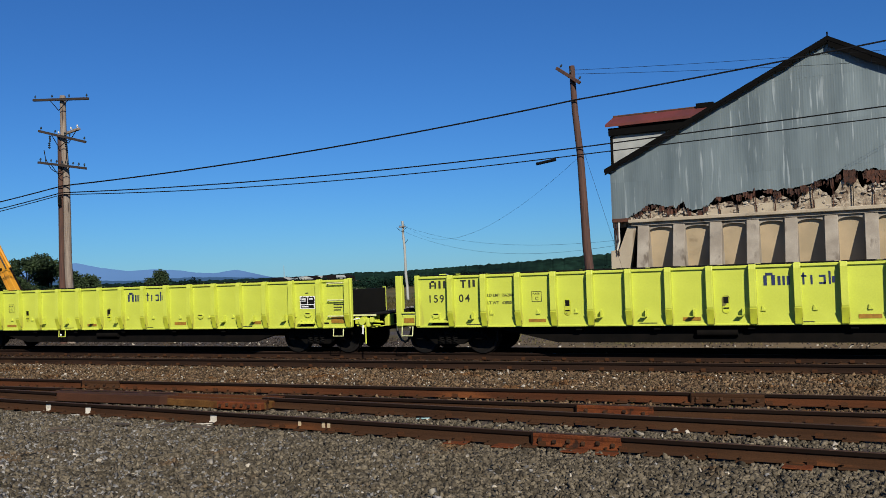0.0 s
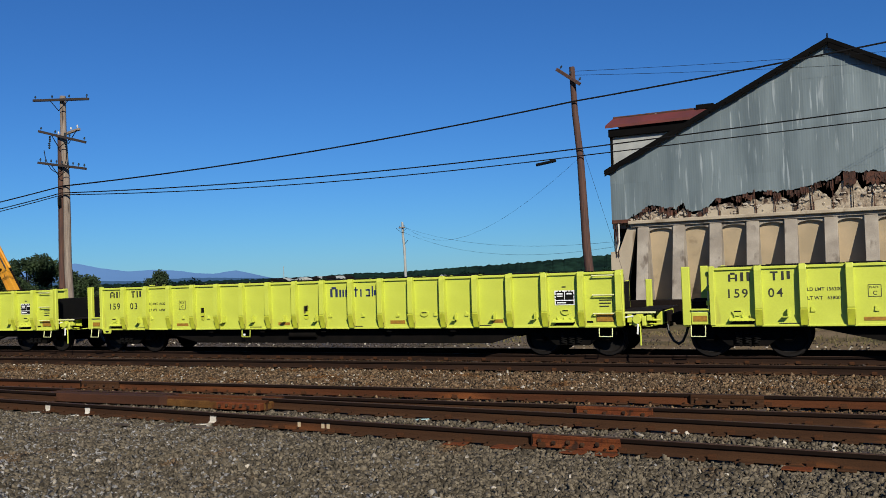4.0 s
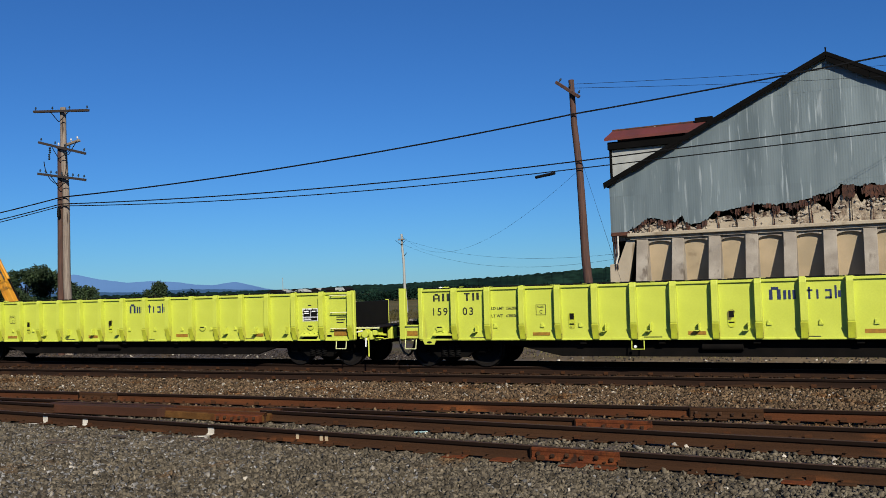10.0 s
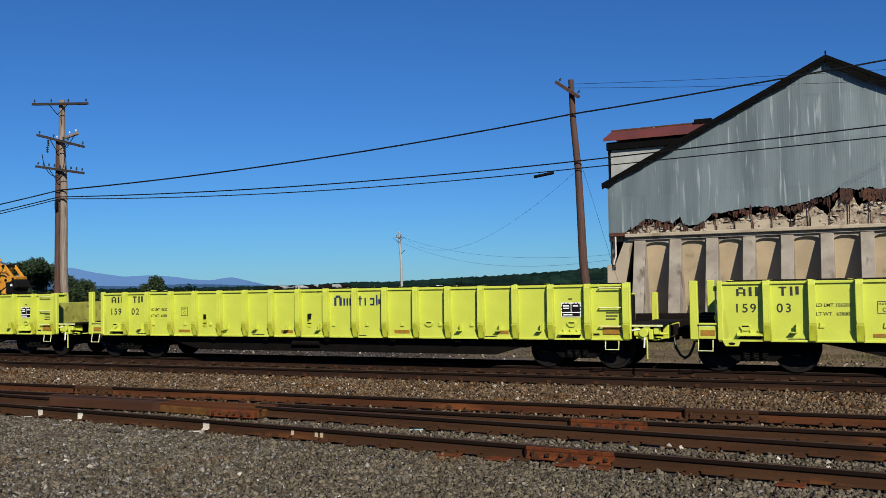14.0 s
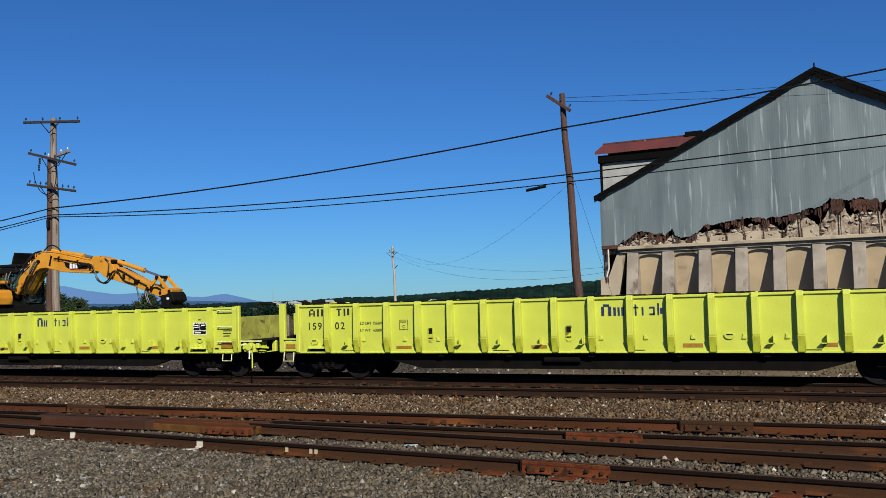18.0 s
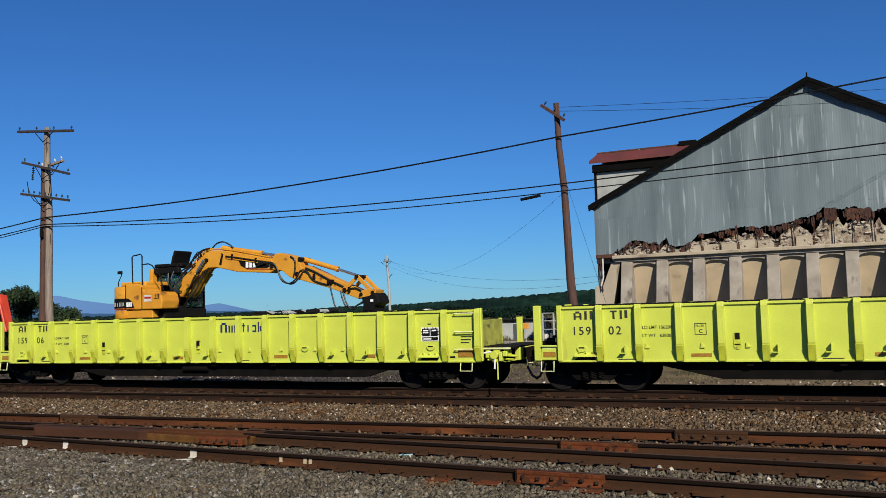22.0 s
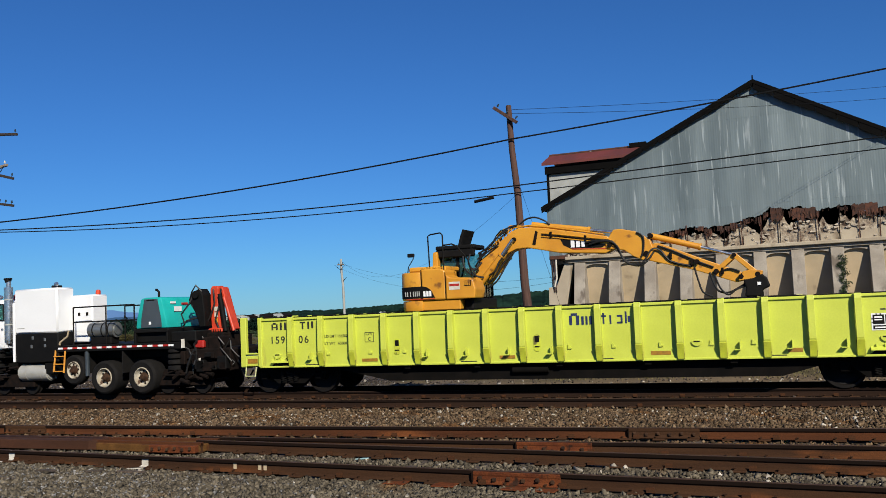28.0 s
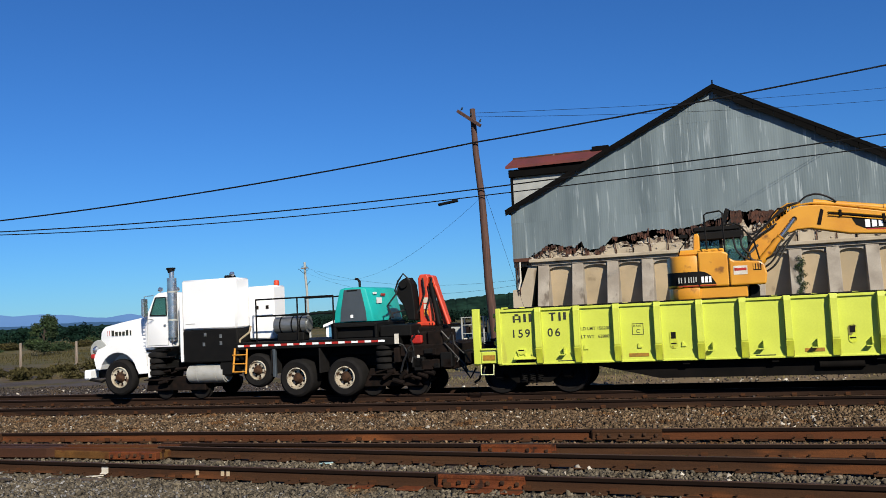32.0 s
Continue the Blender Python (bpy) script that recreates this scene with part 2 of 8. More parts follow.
RIM = mat("dusty_cream_rim", rgb("cdc6b4"), rgb("a09480"), 5, 0.6, metal=0.1, fine=60, grain=0.2, third=rgb("4a3526"), third_at=0.54, third_scale=7)
HUB = mat("rusty_brown_hub", rgb("4a3322"), rgb("2c1d14"), 8, 0.85, spec=0.2, fine=60, grain=0.3, bump=0.002)
RED = mat("red_marker", rgb("b52a20"), rgb("9c241c"), 6, 0.4, fine=40, grain=0.08)
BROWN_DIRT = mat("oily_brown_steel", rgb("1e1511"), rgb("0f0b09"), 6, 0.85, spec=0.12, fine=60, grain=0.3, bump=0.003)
BLUE = mat("faded_blue_cladding", rgb("3f7fa3"), rgb("376f90"), 1.2, 0.6, fine=25, grain=0.08)
GREY_CLAD = mat("light_grey_cladding", rgb("a9aca8"), rgb("979a97"), 1.2, 0.7, fine=25, grain=0.08)
CAB_GLASS = glass_mat("tinted_cab_glass", (0.18, 0.42, 0.38, 1))
# Distance haze is put into these blues and their glow.
MOUNTAIN = glow_mat("painted_haze_mountain", rgb("4a6890"), 0.5)
MOUNTAIN_NEAR = glow_mat("painted_haze_foothill", rgb("35506e"), 0.4)


# ------------------------------------------------------------------ shapes
class Shape:
    """Vertices and faces of one mesh."""

    def __init__(self):
        self.v, self.f = [], []

    def add(self, verts, faces, m=None):
        k = len(self.v)
        self.v += [tuple(m @ Vector(p)) for p in verts] if m else [tuple(p) for p in verts]
        self.f += [tuple(i + k for i in face) for face in faces]
        return self

    def box(self, x0, x1, y0, y1, z0, z1, b=0.0, m=None):
        if not b:
            pts = [(x, y, z) for x in (x0, x1) for y in (y0, y1) for z in (z0, z1)]
            return self.add(pts, [(0, 1, 3, 2), (4, 6, 7, 5), (0, 4, 5, 1), (2, 3, 7, 6), (0, 2, 6, 4), (1, 5, 7, 3)], m)
        b = min(b, (x1 - x0) / 3, (y1 - y0) / 3, (z1 - z0) / 3)
        lo, hi, pts, idx = (x0, y0, z0), (x1, y1, z1), [], {}
        for c in [(i, j, k) for i in (0, 1) for j in (0, 1) for k in (0, 1)]:
            for ax in range(3):
                idx[c, ax] = len(pts)
                pts.append(tuple((hi[n] if c[n] else lo[n]) + (0 if n == ax else (-b if c[n] else b)) for n in range(3)))
        faces = []
        for ax in range(3):
            p, q = [n for n in range(3) if n != ax]
            for s in (0, 1):
                ring = []
                for u, w in ((0, 0), (1, 0), (1, 1), (0, 1)):
                    c = [0, 0, 0]
                    c[ax], c[p], c[q] = s, u, w
                    ring.append(idx[tuple(c), ax])
                faces.append(tuple(ring if (s == 1) == (ax != 1) else ring[::-1]))
        for ax in range(3):
            p, q = [n for n in range(3) if n != ax]
            for u in (0, 1):
                for w in (0, 1):
                    c0, c1 = [0, 0, 0], [0, 0, 0]
                    c0[p], c0[q], c1[p], c1[q], c1[ax] = u, w, u, w, 1
                    ring = (idx[tuple(c0), p], idx[tuple(c1), p], idx[tuple(c1), q], idx[tuple(c0), q])
                    faces.append(ring)
        for c in [(i, j, k) for i in (0, 1) for j in (0, 1) for k in (0, 1)]:
            faces.append((idx[c, 0], idx[c, 1], idx[c, 2]))
        return self.add(pts, faces, m)

    def prism(self, pts, a, b, axis="y", m=None):
        """A polygon in the plane across axis, drawn out from a to b."""
        put = {"y": lambda u, w, d: (u, d, w), "x": lambda u, w, d: (d, u, w), "z": lambda u, w, d: (u, w, d)}[axis]
        n = len(pts)
        verts = [put(u, w, a) for u, w in pts] + [put(u, w, b) for u, w in pts]
        faces = [tuple(range(n)), tuple(range(2 * n - 1, n - 1, -1))] + [(i, i + n, (i + 1) % n + n, (i + 1) % n) for i in range(n)]
        return self.add(verts, faces, m)

    def tube(self, pts, r, n=8, r1=None, caps=True):
        pts = [Vector(p) for p in pts]
        k = len(self.v)
        side = None
        for i, p in enumerate(pts):
            way = (pts[min(i + 1, len(pts) - 1)] - pts[max(i - 1, 0)]).normalized()
            if side is None:
                side = way.orthogonal().normalized()
            side = (side - way * side.dot(way)).normalized()
            other = way.cross(side)
            rad = r + ((r1 if r1 is not None else r) - r) * i / max(1, len(pts) - 1)
            for j in range(n):
                a = 2 * math.pi * j / n
                self.v.append(tuple(p + (side * math.cos(a) + other * math.sin(a)) * rad))
        for i in range(len(pts) - 1):
            for j in range(n):
                self.f.append((k + i * n + j, k + i * n + (j + 1) % n, k + (i + 1) * n + (j + 1) % n, k + (i + 1) * n + j))
        if caps:
            self.f.append(tuple(range(k + n - 1, k - 1, -1)))
            self.f.append(tuple(range(k + (len(pts) - 1) * n, k + len(pts) * n)))
        return self

    def lathe(self, profile, n=24, m=None, caps=True):
        """(radius, height) pairs turned round the y axis."""
        verts, faces = [], []
        for r, h in profile:
            verts += [(r * math.cos(2 * math.pi * j / n), h, r * math.sin(2 * math.pi * j / n)) for j in range(n)]
        for i in range(len(profile) - 1):
            faces += [(i * n + j, (i + 1) * n + j, (i + 1) * n + (j + 1) % n, i * n + (j + 1) % n) for j in range(n)]
        if caps:
            faces += [tuple(range(n)), tuple(range((len(profile) - 1) * n + n - 1, (len(profile) - 1) * n - 1, -1))]
        return self.add(verts, faces, m)

    def mesh(self, name, material, smooth=False, bevel=0.0):
        me = bpy.data.meshes.new(name)
        me.from_pydata(self.v, [], self.f)
        bm = bmesh.new()
        bm.from_mesh(me)
        bmesh.ops.recalc_face_normals(bm, faces=bm.faces)
        if bevel:
            edges = [e for e in bm.edges if len(e.link_faces) == 2 and e.calc_face_angle(0) > 0.4]
            bmesh.ops.bevel(bm, geom=edges, offset=bevel, segments=2, profile=0.5, affect="EDGES", clamp_overlap=True)
        bm.to_mesh(me)
        bm.free()
        if smooth:
            me.shade_smooth()
            me.set_sharp_from_angle(angle=radians(38))
        me.materials.append(material)
        return me


def part(name, shape, material, parent=None, label="", smooth=False, bevel=0.0, m=None):
    """One mesh object under a thing or under a part."""
    ob = new(name, shape if isinstance(shape, bpy.types.Mesh) else shape.mesh(name, material, smooth, bevel))
    if parent:
        ob.parent = parent
    if m:
        ob.matrix_basis = m
    if label:
        ob["label"] = label
    return ob


def thing(name, label, category, m=None, group="", kind=""):
    ob = new(name)
    ob.empty_display_size = 0.3
    if m:
        ob.matrix_basis = m
    return tagged(ob, label, category, group, kind)


def solid(name, shape, material, label, category="", group="", kind="", smooth=False, bevel=0.0, m=None):
    """A thing that is a single mesh."""
    return tagged(part(name, shape, material, None, "", smooth, bevel, m), label, category, group, kind)


# ------------------------------------------------------------------ ground
def smooth_step(a, b, x):
    t = min(1.0, max(0.0, (x - a) / (b - a)))
    return t * t * (3 - 2 * t)


def ground_z(x, y):
    z = -0.225 - 0.265 * smooth_step(22.8, 24.6, y)
    z += 0.78 * (1 - smooth_step(1.0, 8.5, y))
    z += 0.05 * (1 - smooth_step(8.0, 10.6, y))
    z += 0.012 * noise.noise(Vector((x * 0.3, y * 0.3, 0))) * (1 if y < 60 else 0)
    if 25 < y < 60:
        z += 0.10 * noise.noise(Vector((x * 0.11, y * 0.13, 3)))
    return z


def build_ground():
    xs = [-4200, -2000, -900, -400, -200, -120] + [-90 + 1.5 * i for i in range(81)] + [45, 80, 160, 400, 900, 2000, 4200]
    ys = [-3000, -800, -200, -60, -20, -8, -3] + [0.75 * i for i in range(0, 40)] + [30 + 2 * i for i in range(20)] + [75, 90, 120, 180, 300, 600, 1200, 2500, 4500]
    s = Shape()
    s.v = [(x, y, ground_z(x, y)) for y in ys for x in xs]
    w = len(xs)
    s.f = [(j * w + i, j * w + i + 1, (j + 1) * w + i + 1, (j + 1) * w + i) for j in range(len(ys) - 1) for i in range(w - 1)]
    m = bpy.data.materials.new("yard_ground")
    m.use_nodes = True
    n, link = m.node_tree.nodes, m.node_tree.links.new
    b = n["Principled BSDF"]
    b.inputs["Roughness"].default_value = 0.95
    b.inputs["Specular IOR Level"].default_value = 0.2
    geo = n.new("ShaderNodeNewGeometry")
    split = n.new("ShaderNodeSeparateXYZ")
    link(geo.outputs["Position"], split.inputs[0])

    def tex(scale, detail=6):
        t = n.new("ShaderNodeTexNoise")
        t.inputs["Scale"].default_value, t.inputs["Detail"].default_value = scale, detail
        link(geo.outputs["Position"], t.inputs["Vector"])
        return t.outputs["Fac"]

    def rng(src, lo, hi, a=0.0, z=1.0):
        r = n.new("ShaderNodeMapRange")
        for k, v in zip(("From Min", "From Max", "To Min", "To Max"), (lo, hi, a, z)):
            r.inputs[k].default_value = v
        link(src, r.inputs["Value"])
        return r.outputs[0]

    def mix(fac, c1, c2, kind="MIX"):
        x = n.new("ShaderNodeMix")
        x.data_type, x.blend_type = "RGBA", kind
        for sock, val in ((x.inputs[0], fac), (x.inputs[6], c1), (x.inputs[7], c2)):
            if isinstance(val, (float, tuple)):
                sock.default_value = val
            else:
                link(val, sock)
        return x.outputs[2]

    def calc(op, p, q):
        c = n.new("ShaderNodeMath")
        c.operation = op
        for sock, val in zip(c.inputs, (p, q)):
            if isinstance(val, float):
                sock.default_value = val
            else:
                link(val, sock)
        return c.outputs[0]

    # Bed colour is kept dark to put shade into gaps between the stones.
    ballast = mix(rng(tex(1.3), 0.35, 0.65), rgb("231c16"), rgb("2f271f"))
    dirt = mix(rng(tex(0.5), 0.4, 0.62), rgb("6a5a44"), rgb("7a6950"))
    road = mix(rng(tex(0.8), 0.4, 0.62), rgb("443e3c"), rgb("514a47"))
    grass = mix(rng(tex(0.35), 0.4, 0.6), rgb("64563a"), rgb("4a442b"))
    field = mix(rng(tex(0.06), 0.4, 0.6), rgb("4e4c2c"), rgb("625736"))
    wobble = calc("MULTIPLY", rng(tex(0.25), 0.3, 0.7, -1.0, 1.0), 3.0)
    yy = calc("ADD", split.outputs[1], wobble)
    along_yard = calc("ADD", split.outputs[0], wobble)
    dirt = mix(rng(along_yard, -13.0, -9.0), road, dirt)
    c = mix(rng(split.outputs[1], 22.2, 23.6), ballast, dirt)
    c = mix(calc("MULTIPLY", rng(tex(0.3), 0.46, 0.56), rng(yy, 25.0, 30.0)), c, grass)
    c = mix(rng(yy, 44.0, 52.0), c, field)
    c = mix(1.0, c, rng(tex(22.0, 3), 0.3, 0.7, 0.7, 1.3), "MULTIPLY")
    link(c, b.inputs["Base Color"])
    bn = n.new("ShaderNodeBump")
    bn.inputs["Distance"].default_value = 0.04
    link(tex(14.0, 4), bn.inputs["Height"])
    link(bn.outputs[0], b.inputs["Normal"])
    return solid("ground", s, m, "gravel, dirt and dry grass ground of a rail yard", "ground", kind="structure", smooth=True)


build_ground()

# ------------------------------------------------------------------ tracks
RAIL_PROFILE = [(-0.07, -0.175), (0.07, -0.175), (0.07, -0.162), (0.012, -0.145), (0.010, -0.05), (0.034, -0.042), (0.035, -0.007),
                (-0.035, -0.007), (-0.034, -0.042), (-0.010, -0.05), (-0.012, -0.145), (-0.07, -0.162)]
HEAD_PROFILE = [(-0.038, -0.046), (0.038, -0.046), (0.039, -0.006), (0.033, -0.001), (-0.033, -0.001), (-0.039, -0.006)]
SURFACE_PROFILE = [(-0.032, -0.003), (0.032, -0.003), (0.028, 0.0025), (-0.028, 0.0025)]


def build_rail(track, a, b, top=0.0, steel=None, label="rust-brown steel rail"):
    """A rail from (x, y) a to b."""
    length = math.hypot(b[0] - a[0], b[1] - a[1])
    m = pose(a[0], a[1], top, 0, 0, math.degrees(math.atan2(b[1] - a[1], b[0] - a[0])))
    body = Shape().prism(RAIL_PROFILE, 0, length, "x")
    rail = part("rail", body, steel or RUST, track, label, smooth=True, m=m)
    part("rail_head", Shape().prism(HEAD_PROFILE, 0, length, "x"), RAIL_SIDE, rail, "worn side of the rail head, black with the shadow under it painted in")
    part("running_surface", Shape().prism(SURFACE_PROFILE, 0, length, "x"), RAIL_TOP, rail, "dull brown running surface")
    return rail


PLATE = Shape().box(-0.10, 0.10, -0.16, 0.16, -0.19, -0.166, 0.006).mesh("tie_plate", RUST)
SPIKE = Shape().box(-0.012, 0.012, -0.012, 0.012, -0.19, -0.135, 0.003).box(-0.018, 0.018, -0.022, 0.016, -0.142, -0.128, 0.003).mesh("spike", RUST)
CLIP = Shape().prism([(0.052, -0.166), (0.10, -0.166), (0.10, -0.10), (0.085, -0.098), (0.06, -0.15)], -0.05, 0.05, "x").mesh("rail_anchor", RUST)


def fasten(rail, length, start, step, count):
    for i in range(count):
        x = start + step * i
        part("tie_plate", PLATE, RUST, rail, m=pose(x, 0, 0))
        for sx, sy in ((-0.05, -0.085), (0.06, 0.085)):
            part("spike", SPIKE, RUST_BRIGHT, rail, m=pose(x + sx, sy, 0, 0, 0, 0 if sy < 0 else 180))
        if i % 2:
            part("rail_anchor", CLIP, RUST, rail, m=pose(x + 0.18, 0, 0, 0, 0, 180))


def joint_bar(rail, x, length=1.15, bolts=6, material=RUST_BRIGHT, side=-1):
    """A fishplate with its bolts on the near side of a rail, standing out past the head."""
    prof = [(0.0, -0.158), (0.085, -0.166), (0.085, -0.150), (0.058, -0.138), (0.050, -0.118), (0.050, -0.066), (0.058, -0.048), (0.062, -0.012), (0.040, -0.006), (0.0, -0.006)]
    bar = part("joint_bar", Shape().prism([(u * side, w) for u, w in prof], x, x + length, "x"), material, rail, "orange-rusted bolted joint bar", bevel=0.003)
    for i in range(bolts):
        bx = x + length * (i + 0.5) / bolts
        s = Shape()
        z = -0.088 - 0.016 * (i % 2)
        s.box(bx - 0.026, bx + 0.026, min(side * 0.048, side * 0.084), max(side * 0.048, side * 0.084), z - 0.026, z + 0.026, 0.007)
        s.tube([(bx, side * 0.08, z), (bx, side * 0.108, z)], 0.013, 8)
        part("bolt", s, HUB, bar, "dark square track bolt" if i == 0 else "")
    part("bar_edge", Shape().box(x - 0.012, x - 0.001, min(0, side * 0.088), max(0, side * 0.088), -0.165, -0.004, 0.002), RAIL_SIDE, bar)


def track_thing(label):
    return thing("railway_track", label, "railway track", group="yard tracks", kind="structure")


def along(line, x):
    """Distance along a rail (its y at x = 0, its slope and its first x) at which it passes x."""
    return (x - line[2]) * math.hypot(1.0, line[1])


def rail_on(track, line, x1, top=0.0, steel=None, label="rust-brown steel rail"):
    y0, slope, x0 = line
    return build_rail(track, (x0, y0 + slope * x0), (x1, y0 + slope * x1), top, steel, label)


# each rail: y at x = 0, slope, first x
LINE_LEAD, LINE_THREE, LINE_FOUR, LINE_FOUR_WEST = (19.41, 0.0444, -60.0), (15.09, 0.0552, -40.0), (13.47, 0.0296, -10.45), (13.47, 0.0296, -40.0)
LINE_FIVE, LINE_WING, LINE_SIX = (12.38, -0.0423, -10.25), (11.75, -0.045, -30.0), (10.77, -0.045, -42.0)
NEAR_LINES = [LINE_LEAD, LINE_THREE, LINE_FOUR, LINE_FOUR_WEST, LINE_FIVE, LINE_WING, LINE_SIX]
MAIN_TOP = -0.012
MAIN_LINE = pose(0, 20.598, 0, 0, 0, 1.318)  # x along the main track, y across it from the wagons' near side
main_track = track_thing("main-line track with worn rails on brown ballast")
for y in (0.72, 2.22):
    a, b = MAIN_LINE @ Vector((-260, y, 0)), MAIN_LINE @ Vector((140, y, 0))
    r = build_rail(main_track, a, b, MAIN_TOP, RUST_DARK, "dark brown steel rail")
    if y < 1:
        fasten(r, 400, 260 - 30, 0.55, 64)
lead = track_thing("dark brown turnout rail beside the main-line track")
r = rail_on(lead, LINE_LEAD, 28.0, 0.0, RUST_DARK, "dark brown turnout rail")
fasten(r, 90, 36, 0.55, 50)

middle = track_thing("rusty yard track leading into a frog")
rail_three = rail_on(middle, LINE_THREE, 40.0, 0.0, RUST_RED, "red-brown outer rail of a yard track")
fasten(rail_three, 90, 20, 0.55, 42)
joint_bar(rail_three, along(LINE_THREE, -2.95), 1.15, 6, RUST)
joint_bar(rail_three, along(LINE_THREE, -16.5), 1.1, 4, RUST)
rail_four = rail_on(middle, LINE_FOUR, 40.0, 0.0, RUST, "rust-brown inner rail running into the frog")
fasten(rail_four, 50, 1, 0.55, 34)
joint_bar(rail_four, along(LINE_FOUR, -4.42), 1.2, 4)
rail_on(middle, LINE_FOUR_WEST, -15.4, 0.0, RUST, "rust-brown rail running into the frog")
near_track = track_thing("rusty yard track edged with grey ballast")
rail_five = rail_on(near_track, LINE_FIVE, 40.0, 0.0, RUST, "rust-brown rail with a dark worn head")
fasten(rail_five, 50, 1, 0.55, 32)
rail_on(near_track, LINE_WING, -15.25, 0.0, RUST, "rust-brown wing rail of the frog")
rail_six = rail_on(near_track, LINE_SIX, 36.0, 0.0, RUST, "rust-brown rail with white paint marks")
fasten(rail_six, 78, 26.2, 0.55, 36)
joint_bar(rail_six, along(LINE_SIX, -4.25), 1.2, 6)
for x, w in ((-14.3, 0.14), (-13.18, 0.14), (-10.085, 0.14)):
    d = along(LINE_SIX, x)
    s = Shape()
    s.prism([(-0.0125, -0.05), (-0.0145, -0.146), (-0.071, -0.163), (-0.0725, -0.163), (-0.016, -0.144), (-0.014, -0.05)], d, d + w, "x")
    s.prism([(d + 0.05, -0.072), (d - 0.06, -0.13), (d - 0.16, -0.20), (d - 0.02, -0.20), (d + 0.10, -0.072)], -0.182, -0.172, "z")
    s.box(d + 0.02, d + 0.10, -0.03, 0.0, 0.0005, 0.0015)
    part("paint_mark", s, WHITE_OLD, rail_six, "chipped white paint mark")
for x in (-8.24, -7.78, -7.68):
    d = along(LINE_SIX, x)
    part("paint_mark", Shape().prism([(-0.0125, -0.055), (-0.0145, -0.135), (-0.016, -0.135), (-0.014, -0.055)], d, d + 0.06, "x"), PLASTER, rail_six, "faded cream paint mark")
# rust-stained plates and a tie end beside the near joint
stained = Shape().box(-0.16, 0.16, -0.30, 0.17, -0.186, -0.168, 0.006).mesh("stained_plate", RUST_BRIGHT)
for x in (-5.35, -4.62, -3.62, -3.2, -0.95):
    part("stained_plate", stained, RUST_BRIGHT, rail_six, "orange-stained tie plate", m=pose(along(LINE_SIX, x), 0, 0, 0, 0, random.uniform(-6, 6)))

# the frog: a smooth casting between wing rails, with a bolted heel
frog = thing("turnout_frog", "rusty brown cast steel turnout frog between rails", "rail frog", group="yard tracks")
plan = [(-15.6, 12.46), (-15.2, 12.42), (-12.5, 12.50), (-12.35, 12.58), (-12.35, 12.96), (-12.6, 13.02), (-15.4, 12.93), (-15.6, 12.88)]
part("frog_casting", Shape().prism(plan, -0.175, -0.004, "z"), FROG, frog, "smooth rust-brown frog body", bevel=0.012)
part("frog_groove", Shape().prism([(-15.5, 12.68), (-12.4, 12.80), (-12.4, 12.85), (-15.5, 12.73)], -0.0039, -0.001, "z"), RAIL_SIDE, frog, "dark flangeway groove")
plan = [(-12.34, 12.53), (-11.0, 12.45), (-9.98, 12.44), (-9.98, 13.06), (-12.34, 12.97)]
part("frog_heel", Shape().prism(plan, -0.175, -0.045, "z"), HEEL_RUST, frog, "golden-brown rusted heel block", bevel=0.012)
for sgn, y0, y1 in ((-1, 12.62, 12.56), (1, 12.90, 13.02)):
    m = pose(-12.5, y0, 0, 0, 0, math.degrees(math.atan2(y1 - y0, 2.5)))
    point = part("point_rail", Shape().prism(RAIL_PROFILE, 0, 2.55, "x"), RUST, frog, "rust-brown frog point rail", smooth=True, m=m)
    part("rail_head", Shape().prism(HEAD_PROFILE, 0, 2.55, "x"), RUST_RED, point)
block = part("heel_bar", Shape().box(-10.95, -9.95, 12.34, 12.47, -0.16, -0.03, 0.012), RUST_BRIGHT, frog, "bolted orange-rusted heel bar")
for i in range(6):
    bx = -10.86 + 0.165 * i
    part("bolt", Shape().box(bx - 0.025, bx + 0.025, 12.305, 12.341, -0.12 + 0.02 * (i % 2), -0.068 + 0.02 * (i % 2), 0.006), HUB, block)

TIE_MESH = Shape().box(-0.115, 0.115, -1.3, 1.3, -0.36, -0.178, 0.02).mesh("tie", TIE)
for track, y, x0, count in ((near_track, 11.55, -15.6, 34), (middle, 13.75, -20.0, 44), (main_track, 21.7, -30.0, 64)):
    for i in range(count):
        part("tie", TIE_MESH, TIE, track, m=pose(x0 + 0.55 * i + random.uniform(-0.03, 0.03), y + random.uniform(-0.06, 0.06), random.uniform(-0.045, -0.02), 0, 0, random.uniform(-1.5, 1.5)))


# ------------------------------------------------------------------ old coal dock building
WALL_Y, PEAK_X, PEAK_Z = 50.0, -2.04, 13.55
LEFT_X, RIGHT_X = -14.0, 11.6
PIERS = (-12.36, -10.36, -8.37, -6.44, -4.52, -2.58, -0.70, 1.20, 3.02, 4.88, 6.74, 8.60, 10.46)


def gable(x):
    return PEAK_Z - 0.486 * (PEAK_X - x) if x < PEAK_X else PEAK_Z - 0.545 * (x - PEAK_X)


